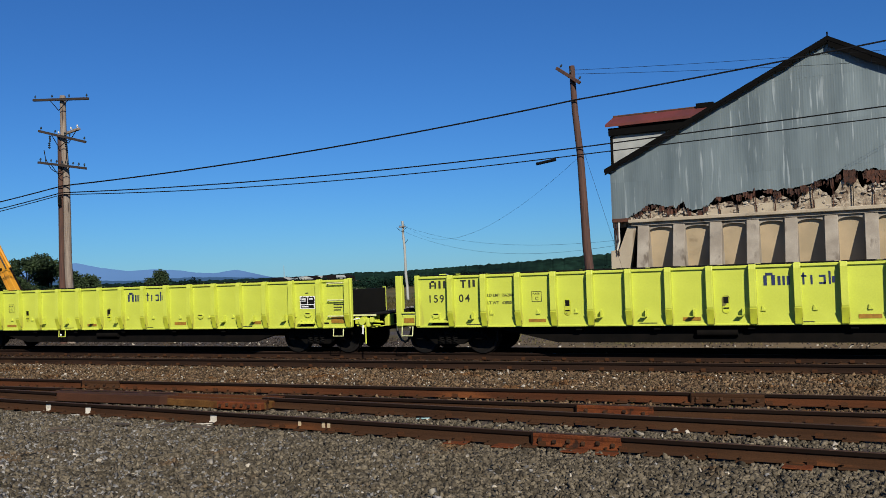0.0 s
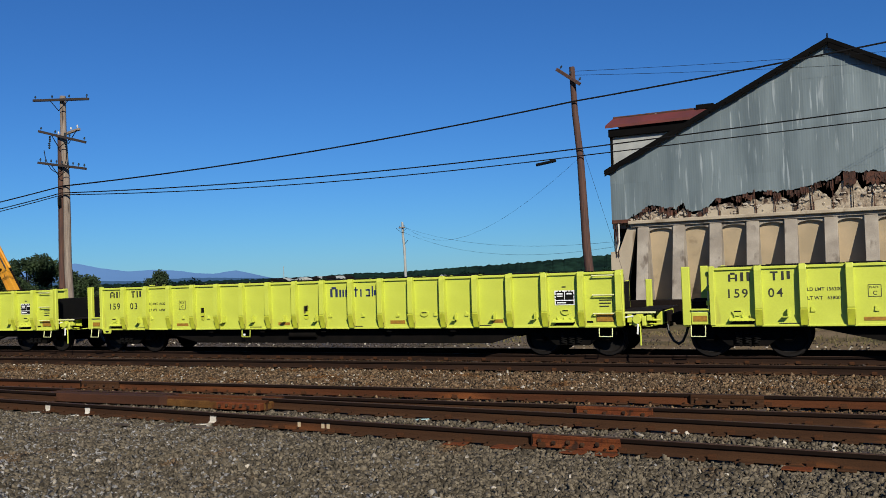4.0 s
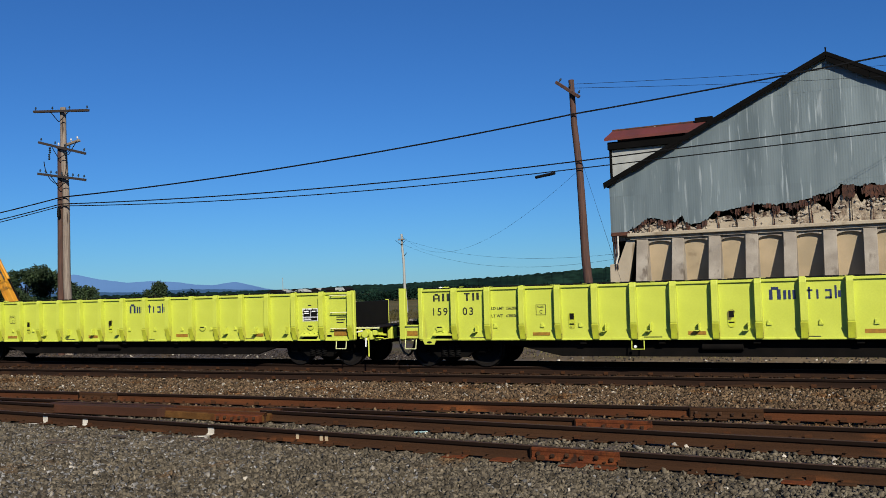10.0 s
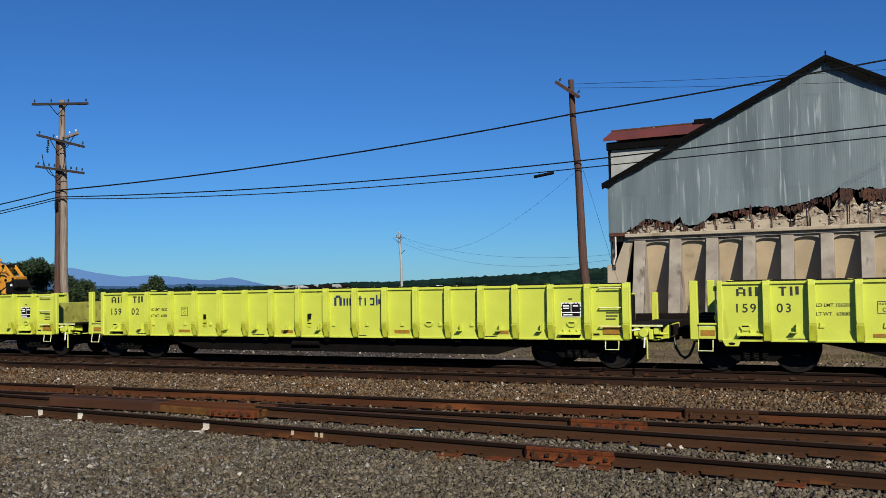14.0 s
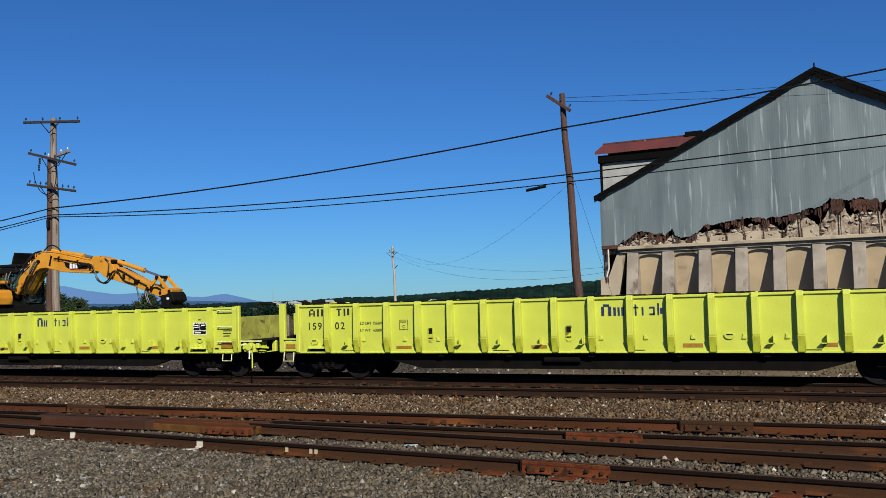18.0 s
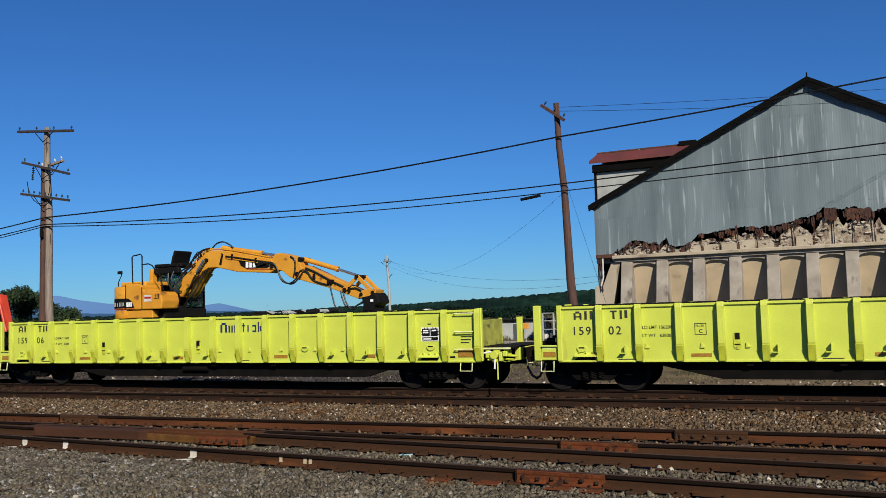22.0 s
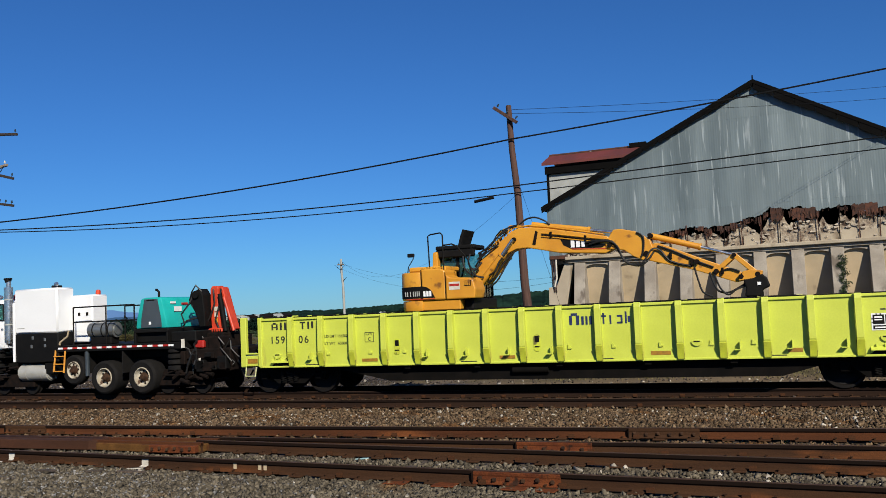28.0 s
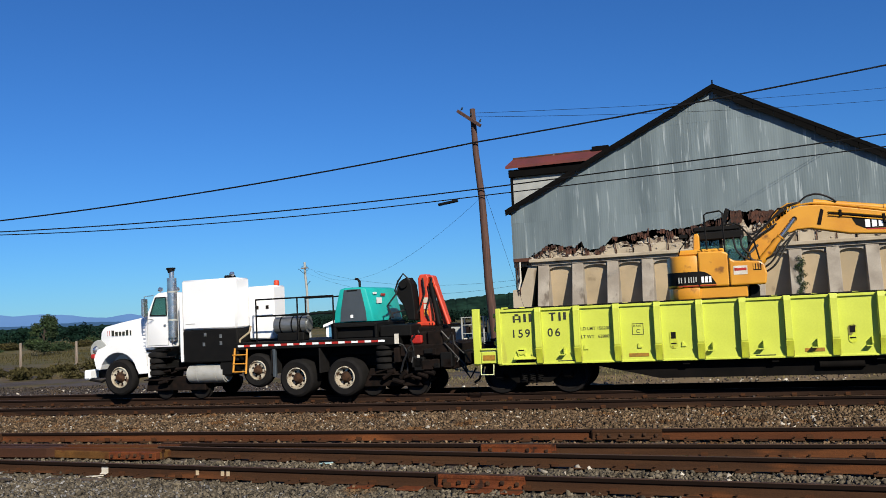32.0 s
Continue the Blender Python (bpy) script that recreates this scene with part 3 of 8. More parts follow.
RAG = [(-14.1, 4.78), (-13.2, 4.80), (-12.84, 4.97), (-12.3, 5.15), (-11.9, 5.55), (-11.5, 5.60), (-10.9, 5.35), (-10.3, 5.30), (-9.9, 5.60), (-9.7, 5.15), (-8.9, 5.10), (-8.5, 5.35), (-8.07, 5.68), (-7.0, 5.80),
       (-5.8, 5.98), (-4.9, 5.85), (-4.0, 5.95), (-3.2, 6.05), (-2.67, 6.28), (-2.0, 6.35), (-1.66, 6.70), (-0.9, 6.55), (-0.2, 6.65), (0.8, 6.35), (2.0, 6.55), (3.6, 6.3), (6.0, 6.3), (11.7, 6.0)]


def ragged(x):
    for (xa, za), (xb, zb) in zip(RAG, RAG[1:]):
        if xa <= x <= xb:
            z = za + (zb - za) * (x - xa) / (xb - xa)
            return z + 0.12 * noise.noise(Vector((x * 2.3, 0, 7))) + 0.10 * noise.noise(Vector((x * 9, 0, 2)))
    return 6.0


def wall_top(x):
    """The broken upper edge of the rubble wall; above it the dark inside shows under the torn sheets."""
    k = 0.68 + 0.50 * noise.noise(Vector((x * 1.1, 3, 0))) + 0.22 * noise.noise(Vector((x * 4.7, 8, 0)))
    return 4.70 + (ragged(x) - 4.70) * min(1.1, max(0.40, k))


def leaf_cloud(clumps, count, size, flat=0.7, seed=1):
    """Small bent leaves scattered over ellipsoid clumps (x, y, z, rx, ry, rz)."""
    rnd = random.Random(seed)
    s = Shape()
    weights = [c[3] * c[4] + c[3] * c[5] for c in clumps]
    for _ in range(count):
        cx, cy, cz, rx, ry, rz = rnd.choices(clumps, weights)[0]
        d = Vector((rnd.gauss(0, 1), rnd.gauss(0, 1), rnd.gauss(0, 1))).normalized() * (rnd.random() ** 0.35) * rnd.uniform(0.75, 1.12)
        p = Vector((cx + d.x * rx, cy + d.y * ry, cz + d.z * rz))
        a = Vector((rnd.gauss(0, 1), rnd.gauss(0, 1), rnd.gauss(0, flat))).normalized()
        b = a.cross(Vector((rnd.gauss(0, 1), rnd.gauss(0, 1), rnd.gauss(0, 1)))).normalized()
        h = size * rnd.uniform(0.5, 1.2)
        up = a.cross(b) * h * 0.25
        k = len(s.v)
        s.v += [tuple(p - a * h), tuple(p + b * h * 0.5 + up), tuple(p + a * h), tuple(p - b * h * 0.5 + up)]
        s.f += [(k, k + 1, k + 3), (k + 1, k + 2, k + 3)]
    return s


def raw_mesh(name, s, material):
    me = bpy.data.meshes.new(name)
    me.from_pydata(s.v, [], s.f)
    me.materials.append(material)
    return me


dock = thing("coal_dock_building", "old coal dock of grey corrugated sheet over concrete bins", "industrial building", m=pose(0, 0, 0))


def build_dock():
    # corrugated sheets, one by one
    wide, tiers = 0.76, [4.5, 7.0, 9.4, 11.8, 14.2]
    x = LEFT_X
    while x < RIGHT_X - 0.05:
        x1 = min(x + wide, RIGHT_X)
        for low, high in zip(tiers, tiers[1:]):
            n = 24
            s, off = Shape(), random.uniform(0, 0.004) + (0.006 if tiers.index(low) % 2 else 0)
            for i in range(n + 1):
                px = x + (x1 + 0.02 - x) * i / n
                py = WALL_Y - off - 0.0022 * math.cos(2 * math.pi * 6 * i / n)
                bottom = max(low - 0.05 + random.uniform(0, 0.01), ragged(px))
                top = max(min(high, gable(px) - 0.05), bottom + 0.012)
                s.v += [(px, py, bottom), (px, py, top)]
            tall = [i for i in range(n + 1) if s.v[2 * i + 1][2] - s.v[2 * i][2] > 0.05]
            if len(tall) > 1:
                s.v = s.v[2 * tall[0]:2 * tall[-1] + 2]
                s.f = [(2 * i, 2 * i + 2, 2 * i + 3, 2 * i + 1) for i in range(tall[-1] - tall[0])]
                part("corrugated_sheet", s, SHEET, dock, smooth=True)
        x = x1
    # solid wall behind them
    back = [(LEFT_X, 4.34), (RIGHT_X, 4.34), (RIGHT_X, gable(RIGHT_X) - 0.15), (PEAK_X, PEAK_Z - 0.15), (LEFT_X, gable(LEFT_X) - 0.15)]
    bays = [LEFT_X + 1.3 + 0.96 * i for i in range(26)]
    for xa, xb in zip([LEFT_X] + bays, bays + [RIGHT_X]):
        edge = [(xb - (xb - xa) * j / 8, wall_top(xb - (xb - xa) * j / 8)) for j in range(9)]
        part("rubble_wall", Shape().prism([(xa, 4.34), (xb, 4.34)] + edge, WALL_Y + 0.10, WALL_Y + 0.45), RUBBLE, dock, "broken whitewashed rubble wall")
        if random.random() < 0.5 and -12 < xa < RIGHT_X - 1.5:
            high = 4.72 + min(0.62, 0.62 * (wall_top((xa + xb) / 2) - 4.7)) * random.uniform(0.75, 1.1)
            part("wall_slab", Shape().prism([(xa + 0.05, 4.722), (xb - 0.05, 4.722), (xb - 0.06, high), ((xa + xb) / 2, high + random.uniform(-0.05, 0.04)), (xa + 0.05, high - random.uniform(0, 0.06))], WALL_Y + 0.03, WALL_Y + 0.099), CONCRETE, dock, "tan plaster slab between the wall posts")
    # Unseen slab added to keep the inside dark behind the torn sheets.
    part("loft_floor", Shape().box(LEFT_X, RIGHT_X, WALL_Y + 0.46, WALL_Y + 39.9, 4.2, 4.34), BROWN_DIRT, dock, "unseen dark slab added to close the inside of the dock")
    for xx, nm in ((LEFT_X, "side_wall"), (RIGHT_X - 0.3, "side_wall")):
        part(nm, Shape().box(xx, xx + 0.3, WALL_Y + 0.46, WALL_Y + 40, -0.5, gable(xx + 0.15) - 0.2), SHEET, dock, "grey sheet side wall")
    part("rear_wall", Shape().prism(back, WALL_Y + 40, WALL_Y + 40.3), SHEET, dock, "grey sheet rear wall")
    # knocked-out stones and rust scraps in the ragged band
    for i in range(230):
        px = random.uniform(LEFT_X + 0.8, RIGHT_X - 0.4)
        pz = 4.76 + (min(wall_top(px), ragged(px)) - 0.06 - 4.76) * random.random() ** 0.6
        w, h = random.uniform(0.04, 0.19), random.uniform(0.03, 0.10)
        rim = [(w * random.uniform(0.6, 1.1) * math.cos(a), h * random.uniform(0.6, 1.1) * math.sin(a)) for a in [1.25 * j + random.uniform(-0.4, 0.4) for j in range(5)]]
        s = Shape().prism(rim, random.uniform(-0.07, -0.015), 0.1)
        part("stone", s, STONE_WHITE, dock, m=pose(px, WALL_Y + random.uniform(-0.02, 0.1), pz, random.uniform(-12, 12), 0, random.uniform(-14, 14)))
    for i in range(170):
        px = random.uniform(LEFT_X + 1.2, RIGHT_X - 0.3)
        top = ragged(px) + random.uniform(-0.16, 0.05)
        h, w = random.uniform(0.12, 0.45) * (1.3 if px > -5 else 1), random.choice((0.015, 0.03, 0.05, 0.09, 0.14))
        n, s = 5, Shape()
        for j in range(n + 1):
            u = -w + 2 * w * j / n
            y = -0.02 - 0.02 * math.cos(j * 2.2)
            s.v += [(u, y, 0), (u, y - 0.05 * random.random(), -h * random.uniform(0.45, 1.0)), (u, y + 0.012, 0), (u, y + 0.012, -h * 0.45)]
        for j in range(n):
            a, b = 4 * j, 4 * (j + 1)
            s.f += [(a, b, b + 1, a + 1), (a + 2, a + 3, b + 3, b + 2)]
        part("rust_scrap", s, RUSTSHEET, dock, m=pose(px, WALL_Y - 0.03, top, random.uniform(-6, 3), random.uniform(-7, 7), 0))
    for i, px in enumerate(bays):
        top = ragged(px) + random.uniform(-0.25, 0.15)
        part("wall_rod", Shape().box(-0.02, 0.02, -0.03, 0.02, 0, max(0.2, top - 4.73), 0.004), RUSTSHEET if i % 3 else BROWN_DIRT, dock, "thin rusted wall post" if i == 0 else "", m=pose(px, WALL_Y - 0.03, 4.722, 0, random.uniform(-3, 3), 0))
    for px in (-1.3, -0.2, 0.35, 2.7, 3.3):
        lo = [(-0.30 + 0.1 * j, -0.50 + random.uniform(0, 0.26)) for j in range(7)]
        hi = [(0.30 - 0.1 * j, 0.12 + random.uniform(0, 0.12)) for j in range(7)]
        s = Shape().prism(lo + hi, -0.03, 0.0)
        part("rust_panel", s, RUSTSHEET, dock, "torn brown rusted panel", m=pose(px, WALL_Y - 0.04, 6.35, 0, random.uniform(-5, 5), 0))
    # ledge and coping
    part("ledge", Shape().box(LEFT_X + 1.15, RIGHT_X, WALL_Y - 0.85, WALL_Y + 0.09, 4.52, 4.72, 0.03), CONCRETE, dock, "weathered concrete ledge")
    part("ledge_beam", Shape().box(LEFT_X + 1.25, RIGHT_X, WALL_Y - 0.66, WALL_Y + 0.08, 4.34, 4.515, 0.02), CONCRETE_PIER, dock, "grey concrete beam under the ledge")
    part("sill_channel", Shape().box(LEFT_X + 0.1, LEFT_X + 1.14, WALL_Y - 0.4, WALL_Y - 0.03, 4.62, 4.84, 0.02), RUSTSHEET, dock, "rusted steel channel at the wall corner")
    # piers, arches and sloped bin walls
    for px, after in zip(PIERS, PIERS[1:]):
        w = 0.64
        part("pier", Shape().prism([(WALL_Y + 1.0, -0.6), (WALL_Y + 1.0, 4.335), (WALL_Y - 0.62, 4.335), (WALL_Y - 1.9, -0.6)], px, px + w, "x"), CONCRETE_PIER, dock, bevel=0.025)
        left, right = px + w, min(after, RIGHT_X)
        mid, half = (left + right) / 2, (right - left) / 2
        arch = [(left, 4.335)] + [(mid - half * math.cos(math.pi * j / 12), 4.02 + 0.20 * math.sin(math.pi * j / 12)) for j in range(13)] + [(right, 4.335)]
        part("arch", Shape().prism(arch, WALL_Y - 0.52, WALL_Y - 0.30), CONCRETE_PIER, dock, "arched concrete lintel")
        s = Shape()
        s.v = [(left, WALL_Y - 0.36, 4.33), (right, WALL_Y - 0.36, 4.33), (right, WALL_Y + 0.25, 0.0), (left, WALL_Y + 0.25, 0.0), (right, WALL_Y + 0.3, -0.6), (left, WALL_Y + 0.3, -0.6),
               (left, WALL_Y + 0.6, 4.33), (right, WALL_Y + 0.6, 4.33), (right, WALL_Y + 0.6, -0.6), (left, WALL_Y + 0.6, -0.6)]
        s.f = [(0, 1, 2, 3), (3, 2, 4, 5), (0, 6, 7, 1), (6, 9, 8, 7), (5, 4, 8, 9), (0, 3, 5, 9, 6), (1, 7, 8, 4, 2)]
        part("bin_wall", s, PLASTER, dock, "sloping tan bin wall")
    # vine on one pier
    vine = [(1.72 + 0.12 * math.sin(i * 1.7), WALL_Y - 1.4 + 0.044 * i, 1.6 + 0.17 * i, 0.16 + 0.06 * (i % 3), 0.06, 0.18) for i in range(14)]
    part("vine", raw_mesh("vine", leaf_cloud(vine, 1300, 0.045, seed=77), LEAF), LEAF, dock, "green vine climbing a pier")
    # end buttress
    part("buttress", Shape().prism([(-14.06, -0.6), (-13.45, -0.6), (-12.95, 1.9), (-12.47, 4.335), (-12.98, 4.335), (-13.5, 3.06), (-14.0, 2.98)], WALL_Y - 0.5, WALL_Y + 0.08), CONCRETE, dock, "sloping concrete end buttress", bevel=0.02)
    part("kerb_wall", Shape().box(-14.0, RIGHT_X, WALL_Y - 2.5, WALL_Y - 1.92, -0.6, 0.25, 0.04), BROWN_DIRT, dock, "low dark timber retaining wall")
    part("downpipe", Shape().tube([(-13.45, WALL_Y - 0.6, 4.6), (-13.45, WALL_Y - 0.6, 3.5), (-13.55, WALL_Y - 0.6, 3.2), (-13.6, WALL_Y - 0.6, 3.0)], 0.05, 8), WHITE_OLD, dock, "pale drain pipe", smooth=True)
    for dx in (0.02, 0.14):
        part("bracket", Shape().tube([(-13.75 + dx, WALL_Y - 0.55, 4.55), (-13.75 + dx + 0.1, WALL_Y - 0.55, 2.7)], 0.03, 6), RUSTSHEET, dock)
    # roof slabs and barge boards
    for sgn, run in ((-1, PEAK_X - LEFT_X + 0.27), (1, RIGHT_X - PEAK_X + 0.45)):
        k = 0.486 if sgn < 0 else 0.545
        edge = [(PEAK_X, PEAK_Z - 0.03), (PEAK_X + sgn * run, PEAK_Z - k * run - 0.03), (PEAK_X + sgn * run, PEAK_Z - k * run + 0.17), (PEAK_X, PEAK_Z + 0.2)]
        part("roof_slab", Shape().prism(edge, WALL_Y - 0.32, WALL_Y + 41), TAR, dock, "black tar roof slope")
        step = run / 14
        for i in range(14):
            a, b = i * step + 0.02, (i + 1) * step - 0.02
            drop = random.uniform(0.08, 0.16) + (0.24 if sgn > 0 else 0.03)
            board = [(PEAK_X + sgn * a, PEAK_Z - k * a - drop), (PEAK_X + sgn * b, PEAK_Z - k * b - drop - random.uniform(-0.04, 0.04)), (PEAK_X + sgn * b, PEAK_Z - k * b - 0.035), (PEAK_X + sgn * a, PEAK_Z - k * a - 0.035)]
            part("barge_board", Shape().prism(board, WALL_Y - 0.30, WALL_Y - 0.25), TAR, dock)
    part("finial", Shape().tube([(PEAK_X, WALL_Y - 0.2, PEAK_Z + 0.15), (PEAK_X, WALL_Y - 0.2, PEAK_Z + 0.42)], 0.04, 6), TAR, dock)


build_dock()

annex = thing("roof_annex", "pale hoist house with a red-brown pitched roof behind the dock", "industrial building")
part("wall", Shape().box(-16.6, -4.0, 60.0, 66.0, -0.5, 11.45, 0.03), GREY_CLAD, annex, "pale grey weatherboard wall")
# Shade below the roof edge is put into this board's black colour.
part("eave_board", Shape().box(-16.75, -3.9, 59.75, 59.99, 11.2, 11.75, 0.03), TAR, annex, "dark shaded eave board")
part("roof", Shape().prism([(59.55, 11.82), (61.8, 12.66), (66.4, 11.5), (66.4, 11.68), (61.8, 12.84), (59.55, 12.0)], -16.9, -3.7, "x"), RED_ROOF, annex, "red-brown sheet roof")
part("ridge_cap", Shape().tube([(-16.9, 61.8, 12.86), (-3.7, 61.8, 12.86)], 0.09, 6), RUSTSHEET, annex)
part("vent", Shape().box(-11.0, -9.8, 61.5, 62.3, 12.75, 13.10, 0.03), TAR, annex)
part("corner_board", Shape().box(-16.68, -16.5, 59.92, 59.995, -0.5, 11.2, 0.01), TAR, annex)


# ------------------------------------------------------------------ poles and lines
def utility_pole(name, base, top, r0, r1, material, label):
    ob = thing(name, label, "utility pole", m=pose(*base), group="utility poles")
    away = Vector(top) - Vector(base)
    pts = [away * (i / 6) + Vector((0.03 * math.sin(i * 2.1), 0.02 * math.cos(i * 1.7), 0)) * (0 < i < 6) for i in range(7)]
    part("pole", Shape().tube(pts, r0, 14, r1), material, ob, smooth=True)
    return ob, away


def crossarm(pole, at, half, tilt=0.0, turn=0.0, pins=6, size=0.055, material=POLE_GREY, braces=True, glass=INSULATOR):
    m = pose(*at, 0, tilt, turn)
    arm = part("crossarm", Shape().box(-half, half, -size, size, -size, size, 0.008), material, pole, "weathered timber crossarm", m=m)
    for i in range(pins):
        x = -half + 0.12 + (2 * half - 0.24) * i / max(1, pins - 1)
        part("insulator", Shape().lathe([(0.012, -0.02), (0.012, 0.06), (0.04, 0.065), (0.045, 0.10), (0.03, 0.12), (0.034, 0.15), (0.012, 0.17)], 8, pose(x, 0, size, 90, 0, 0)), glass, arm, smooth=True)
    if braces:
        for sx in (-1, 1):
            part("brace", Shape().box(0, 0.78, -0.006, 0.006, -0.018, 0.018, 0, pose(sx * 0.62, -size - 0.01, -0.03, 0, 38 if sx < 0 else 142, 0)), BLACK, arm)
    return arm


pole_w, away = utility_pole("power_pole", (-33.29, 28, -0.5), (-33.46, 28, 10.95), 0.19, 0.13, POLE_GREY, "tall weathered wooden pole with three crossarms")
part("second_pole", Shape().tube([(-0.45, -0.06, 0), (-0.34, -0.05, 9.6)], 0.17, 14, 0.12), POLE_WOOD, pole_w, "darker companion pole", smooth=True)
crossarm(pole_w, (-0.09, -0.20, 11.24), 1.82, 5.7, 0, 4, material=ARM_WOOD)
crossarm(pole_w, (-0.01, -0.24, 9.52), 1.58, 15, 0, 4, material=ARM_WOOD)
crossarm(pole_w, (-0.05, 0.16, 9.75), 0.75, -8, 0, 4, glass=WHITE_OLD)
crossarm(pole_w, (-0.05, -0.25, 8.19), 1.58, 10, 0, 9, material=ARM_WOOD)
for i, (dx, dz) in enumerate(((-0.55, 9.2), (0.45, 9.25), (-0.6, 8.9), (0.5, 8.85))):
    part("insulator_string", Shape().lathe([(0.02, 0), (0.06, 0.05), (0.02, 0.1), (0.06, 0.15), (0.02, 0.2), (0.06, 0.25), (0.02, 0.3)], 10, pose(-0.3 + dx, -0.2, dz + 0.15, 90, 0, 0)), INSULATOR, pole_w, smooth=True)
part("jumper_cable", Shape().tube([(-0.3 - 0.9 * math.cos(a) * (1 - 0.35 * a / 3.2), -0.25, 9.0 - 1.1 * math.sin(a)) for a in [0.32 * i for i in range(11)]], 0.018, 6), WIRE, pole_w, smooth=True)
part("bolt_gap", Shape().box(-0.06, 0.04, -0.30, -0.16, 6.35, 6.75, 0.02), BLACK, pole_w, "dark bracket between the poles", m=pose(-0.22, -0.05, 0))

pole_e, away = utility_pole("power_pole", (-9.79, 32, -0.5), (-10.28, 32, 9.86), 0.19, 0.105, POLE_WOOD, "dark leaning wooden pole beside the dock")
crossarm(pole_e, (-0.60, -0.15, 9.98), 0.60, 37, -8, 3, 0.06, POLE_WOOD, False)
part("splice_case", Shape().tube([(-2.05, -0.1, 6.72), (-1.25, -0.1, 6.82)], 0.06, 8), WIRE, pole_e, "black cable splice case", smooth=True)
part("guy_wire", Shape().tube([(-0.2, 0, 7.2), (0.75, 1.5, 2.5), (0.9, 1.8, 1.0)], 0.006, 6), WIRE, pole_e)

pole_far, away = utility_pole("power_pole", (-41.8, 75, -0.5), (-42.1, 75, 7.27), 0.14, 0.11, GREY_CLAD, "distant grey wooden pole in the field")
crossarm(pole_far, (-0.28, -0.15, 7.2), 0.35, 0, 0, 2, 0.06)
part("bracket", Shape().tube([(-0.05, -0.1, 5.6), (0.35, -0.2, 5.9)], 0.03, 6), BLACK, pole_far)


def cable(a, b, sag, r=0.022, label="black overhead cable strung between wooden poles"):
    pts = []
    for i in range(25):
        u = i / 24
        p = Vector(a).lerp(Vector(b), u)
        pts.append((p.x, p.y, p.z - 4 * sag * u * (1 - u)))
    return solid("overhead_cable", Shape().tube(pts, r, 6), WIRE, label, "cable", "overhead lines", smooth=True)


L1, L2, L3 = (-33.4, 27.8, 6.76), (-33.4, 27.75, 6.44), (-33.4, 27.8, 6.36)
R1, R2, R3 = (-10.18, 31.8, 8.5), (-10.12, 31.8, 6.68), (-10.1, 31.8, 6.40)
for a, b, sag, r in ((L1, R1, 0.28, 0.030), (L2, R2, 0.24, 0.024), (L3, R3, 0.30, 0.020),
                     (R1, (22, 36.0, 12.2), 0.30, 0.030), (R2, (22, 36.0, 8.62), 0.10, 0.024), (R3, (22, 36.0, 7.87), 0.04, 0.020),
                     (L1, (-60, 18, 3.9), 0.75, 0.026), (L2, (-60, 18, 3.5), 0.75, 0.022), (L3, (-60, 18, 3.2), 0.75, 0.018)):
    cable(a, b, sag, r)
for a, b, sag in (((-10.3, 32, 9.7), (30, 70, 17.0), 0.8), ((-10.3, 32, 9.55), (30, 72, 16.6), 1.0)):
    cable(a, b, sag, 0.008, "thin far overhead cable against the sky")
cable((-10.2, 32, 6.3), (-42.1, 75, 7.1), 2.3, 0.005, "thin slack service cable across the field")
cable((-42.1, 75, 6.8), (-13.9, 50, 3.6), 0.9, 0.007, "thin slack service cable across the field")
cable((-42.1, 75, 6.3), (-13.9, 50, 3.3), 1.2, 0.007, "thin slack service cable across the field")


# ------------------------------------------------------------------ distance
def ridge(name, far, rows, material, label, jag=0.0, depth=300, steps=220):
    """A long hill whose skyline passes the elevations (degrees) given by azimuth (degrees to the right of the track's normal)."""
    s = Shape()
    az0, az1 = rows[0][0], rows[-1][0]
    for i in range(steps + 1):
        az = az0 + (az1 - az0) * i / steps
        for (a, ea), (b, eb) in zip(rows, rows[1:]):
            if a <= az <= b:
                el = ea + (eb - ea) * (az - a) / (b - a)
        el += jag * (noise.noise(Vector((az * 3.1, 1, 0))) + 0.7 * noise.noise(Vector((az * 11, 5, 0))) + 0.5 * noise.noise(Vector((az * 31, 9, 0))))
        sx, cy = math.sin(radians(az)), math.cos(radians(az))
        top = EYE[2] + far * math.tan(radians(el))
        s.v += [(sx * (far - depth * 0.3), cy * (far - depth * 0.3), -2), (sx * (far - depth * 0.12), cy * (far - depth * 0.12), -2 + (top + 2) * 0.55), (sx * far, cy * far, top), (sx * (far + depth), cy * (far + depth), -2)]
    s.f = [(4 * i + j, 4 * i + 4 + j, 4 * i + 5 + j, 4 * i + 1 + j) for i in range(steps) for j in range(3)]
    return solid(name, s, material, label, "hill", kind="structure", smooth=not jag)


ridge("backdrop_mountain", 4300, [(-75, 0.9), (-66, 1.3), (-57, 0.7), (-54.2, 0.75), (-51.5, 1.05), (-49.6, 1.33), (-48.2, 1.0), (-46.6, 0.74), (-45.2, 0.80), (-43.6, 0.68), (-42.6, 0.5), (-41.5, 0.42), (-40.1, 0.60), (-39.0, 0.32), (-38.0, 0.05), (-36, -0.2)], MOUNTAIN, "far mountains on the horizon, blue haze painted in and glowing", 0.02)
ridge("backdrop_foothill", 3000, [(-75, 0.35), (-60, 0.2), (-50, 0.28), (-46, 0.12), (-43, 0.22), (-40, 0.1), (-37, -0.05), (-33, -0.1)], MOUNTAIN_NEAR, "foothills below the mountains, blue-green haze painted in and glowing", 0.03)
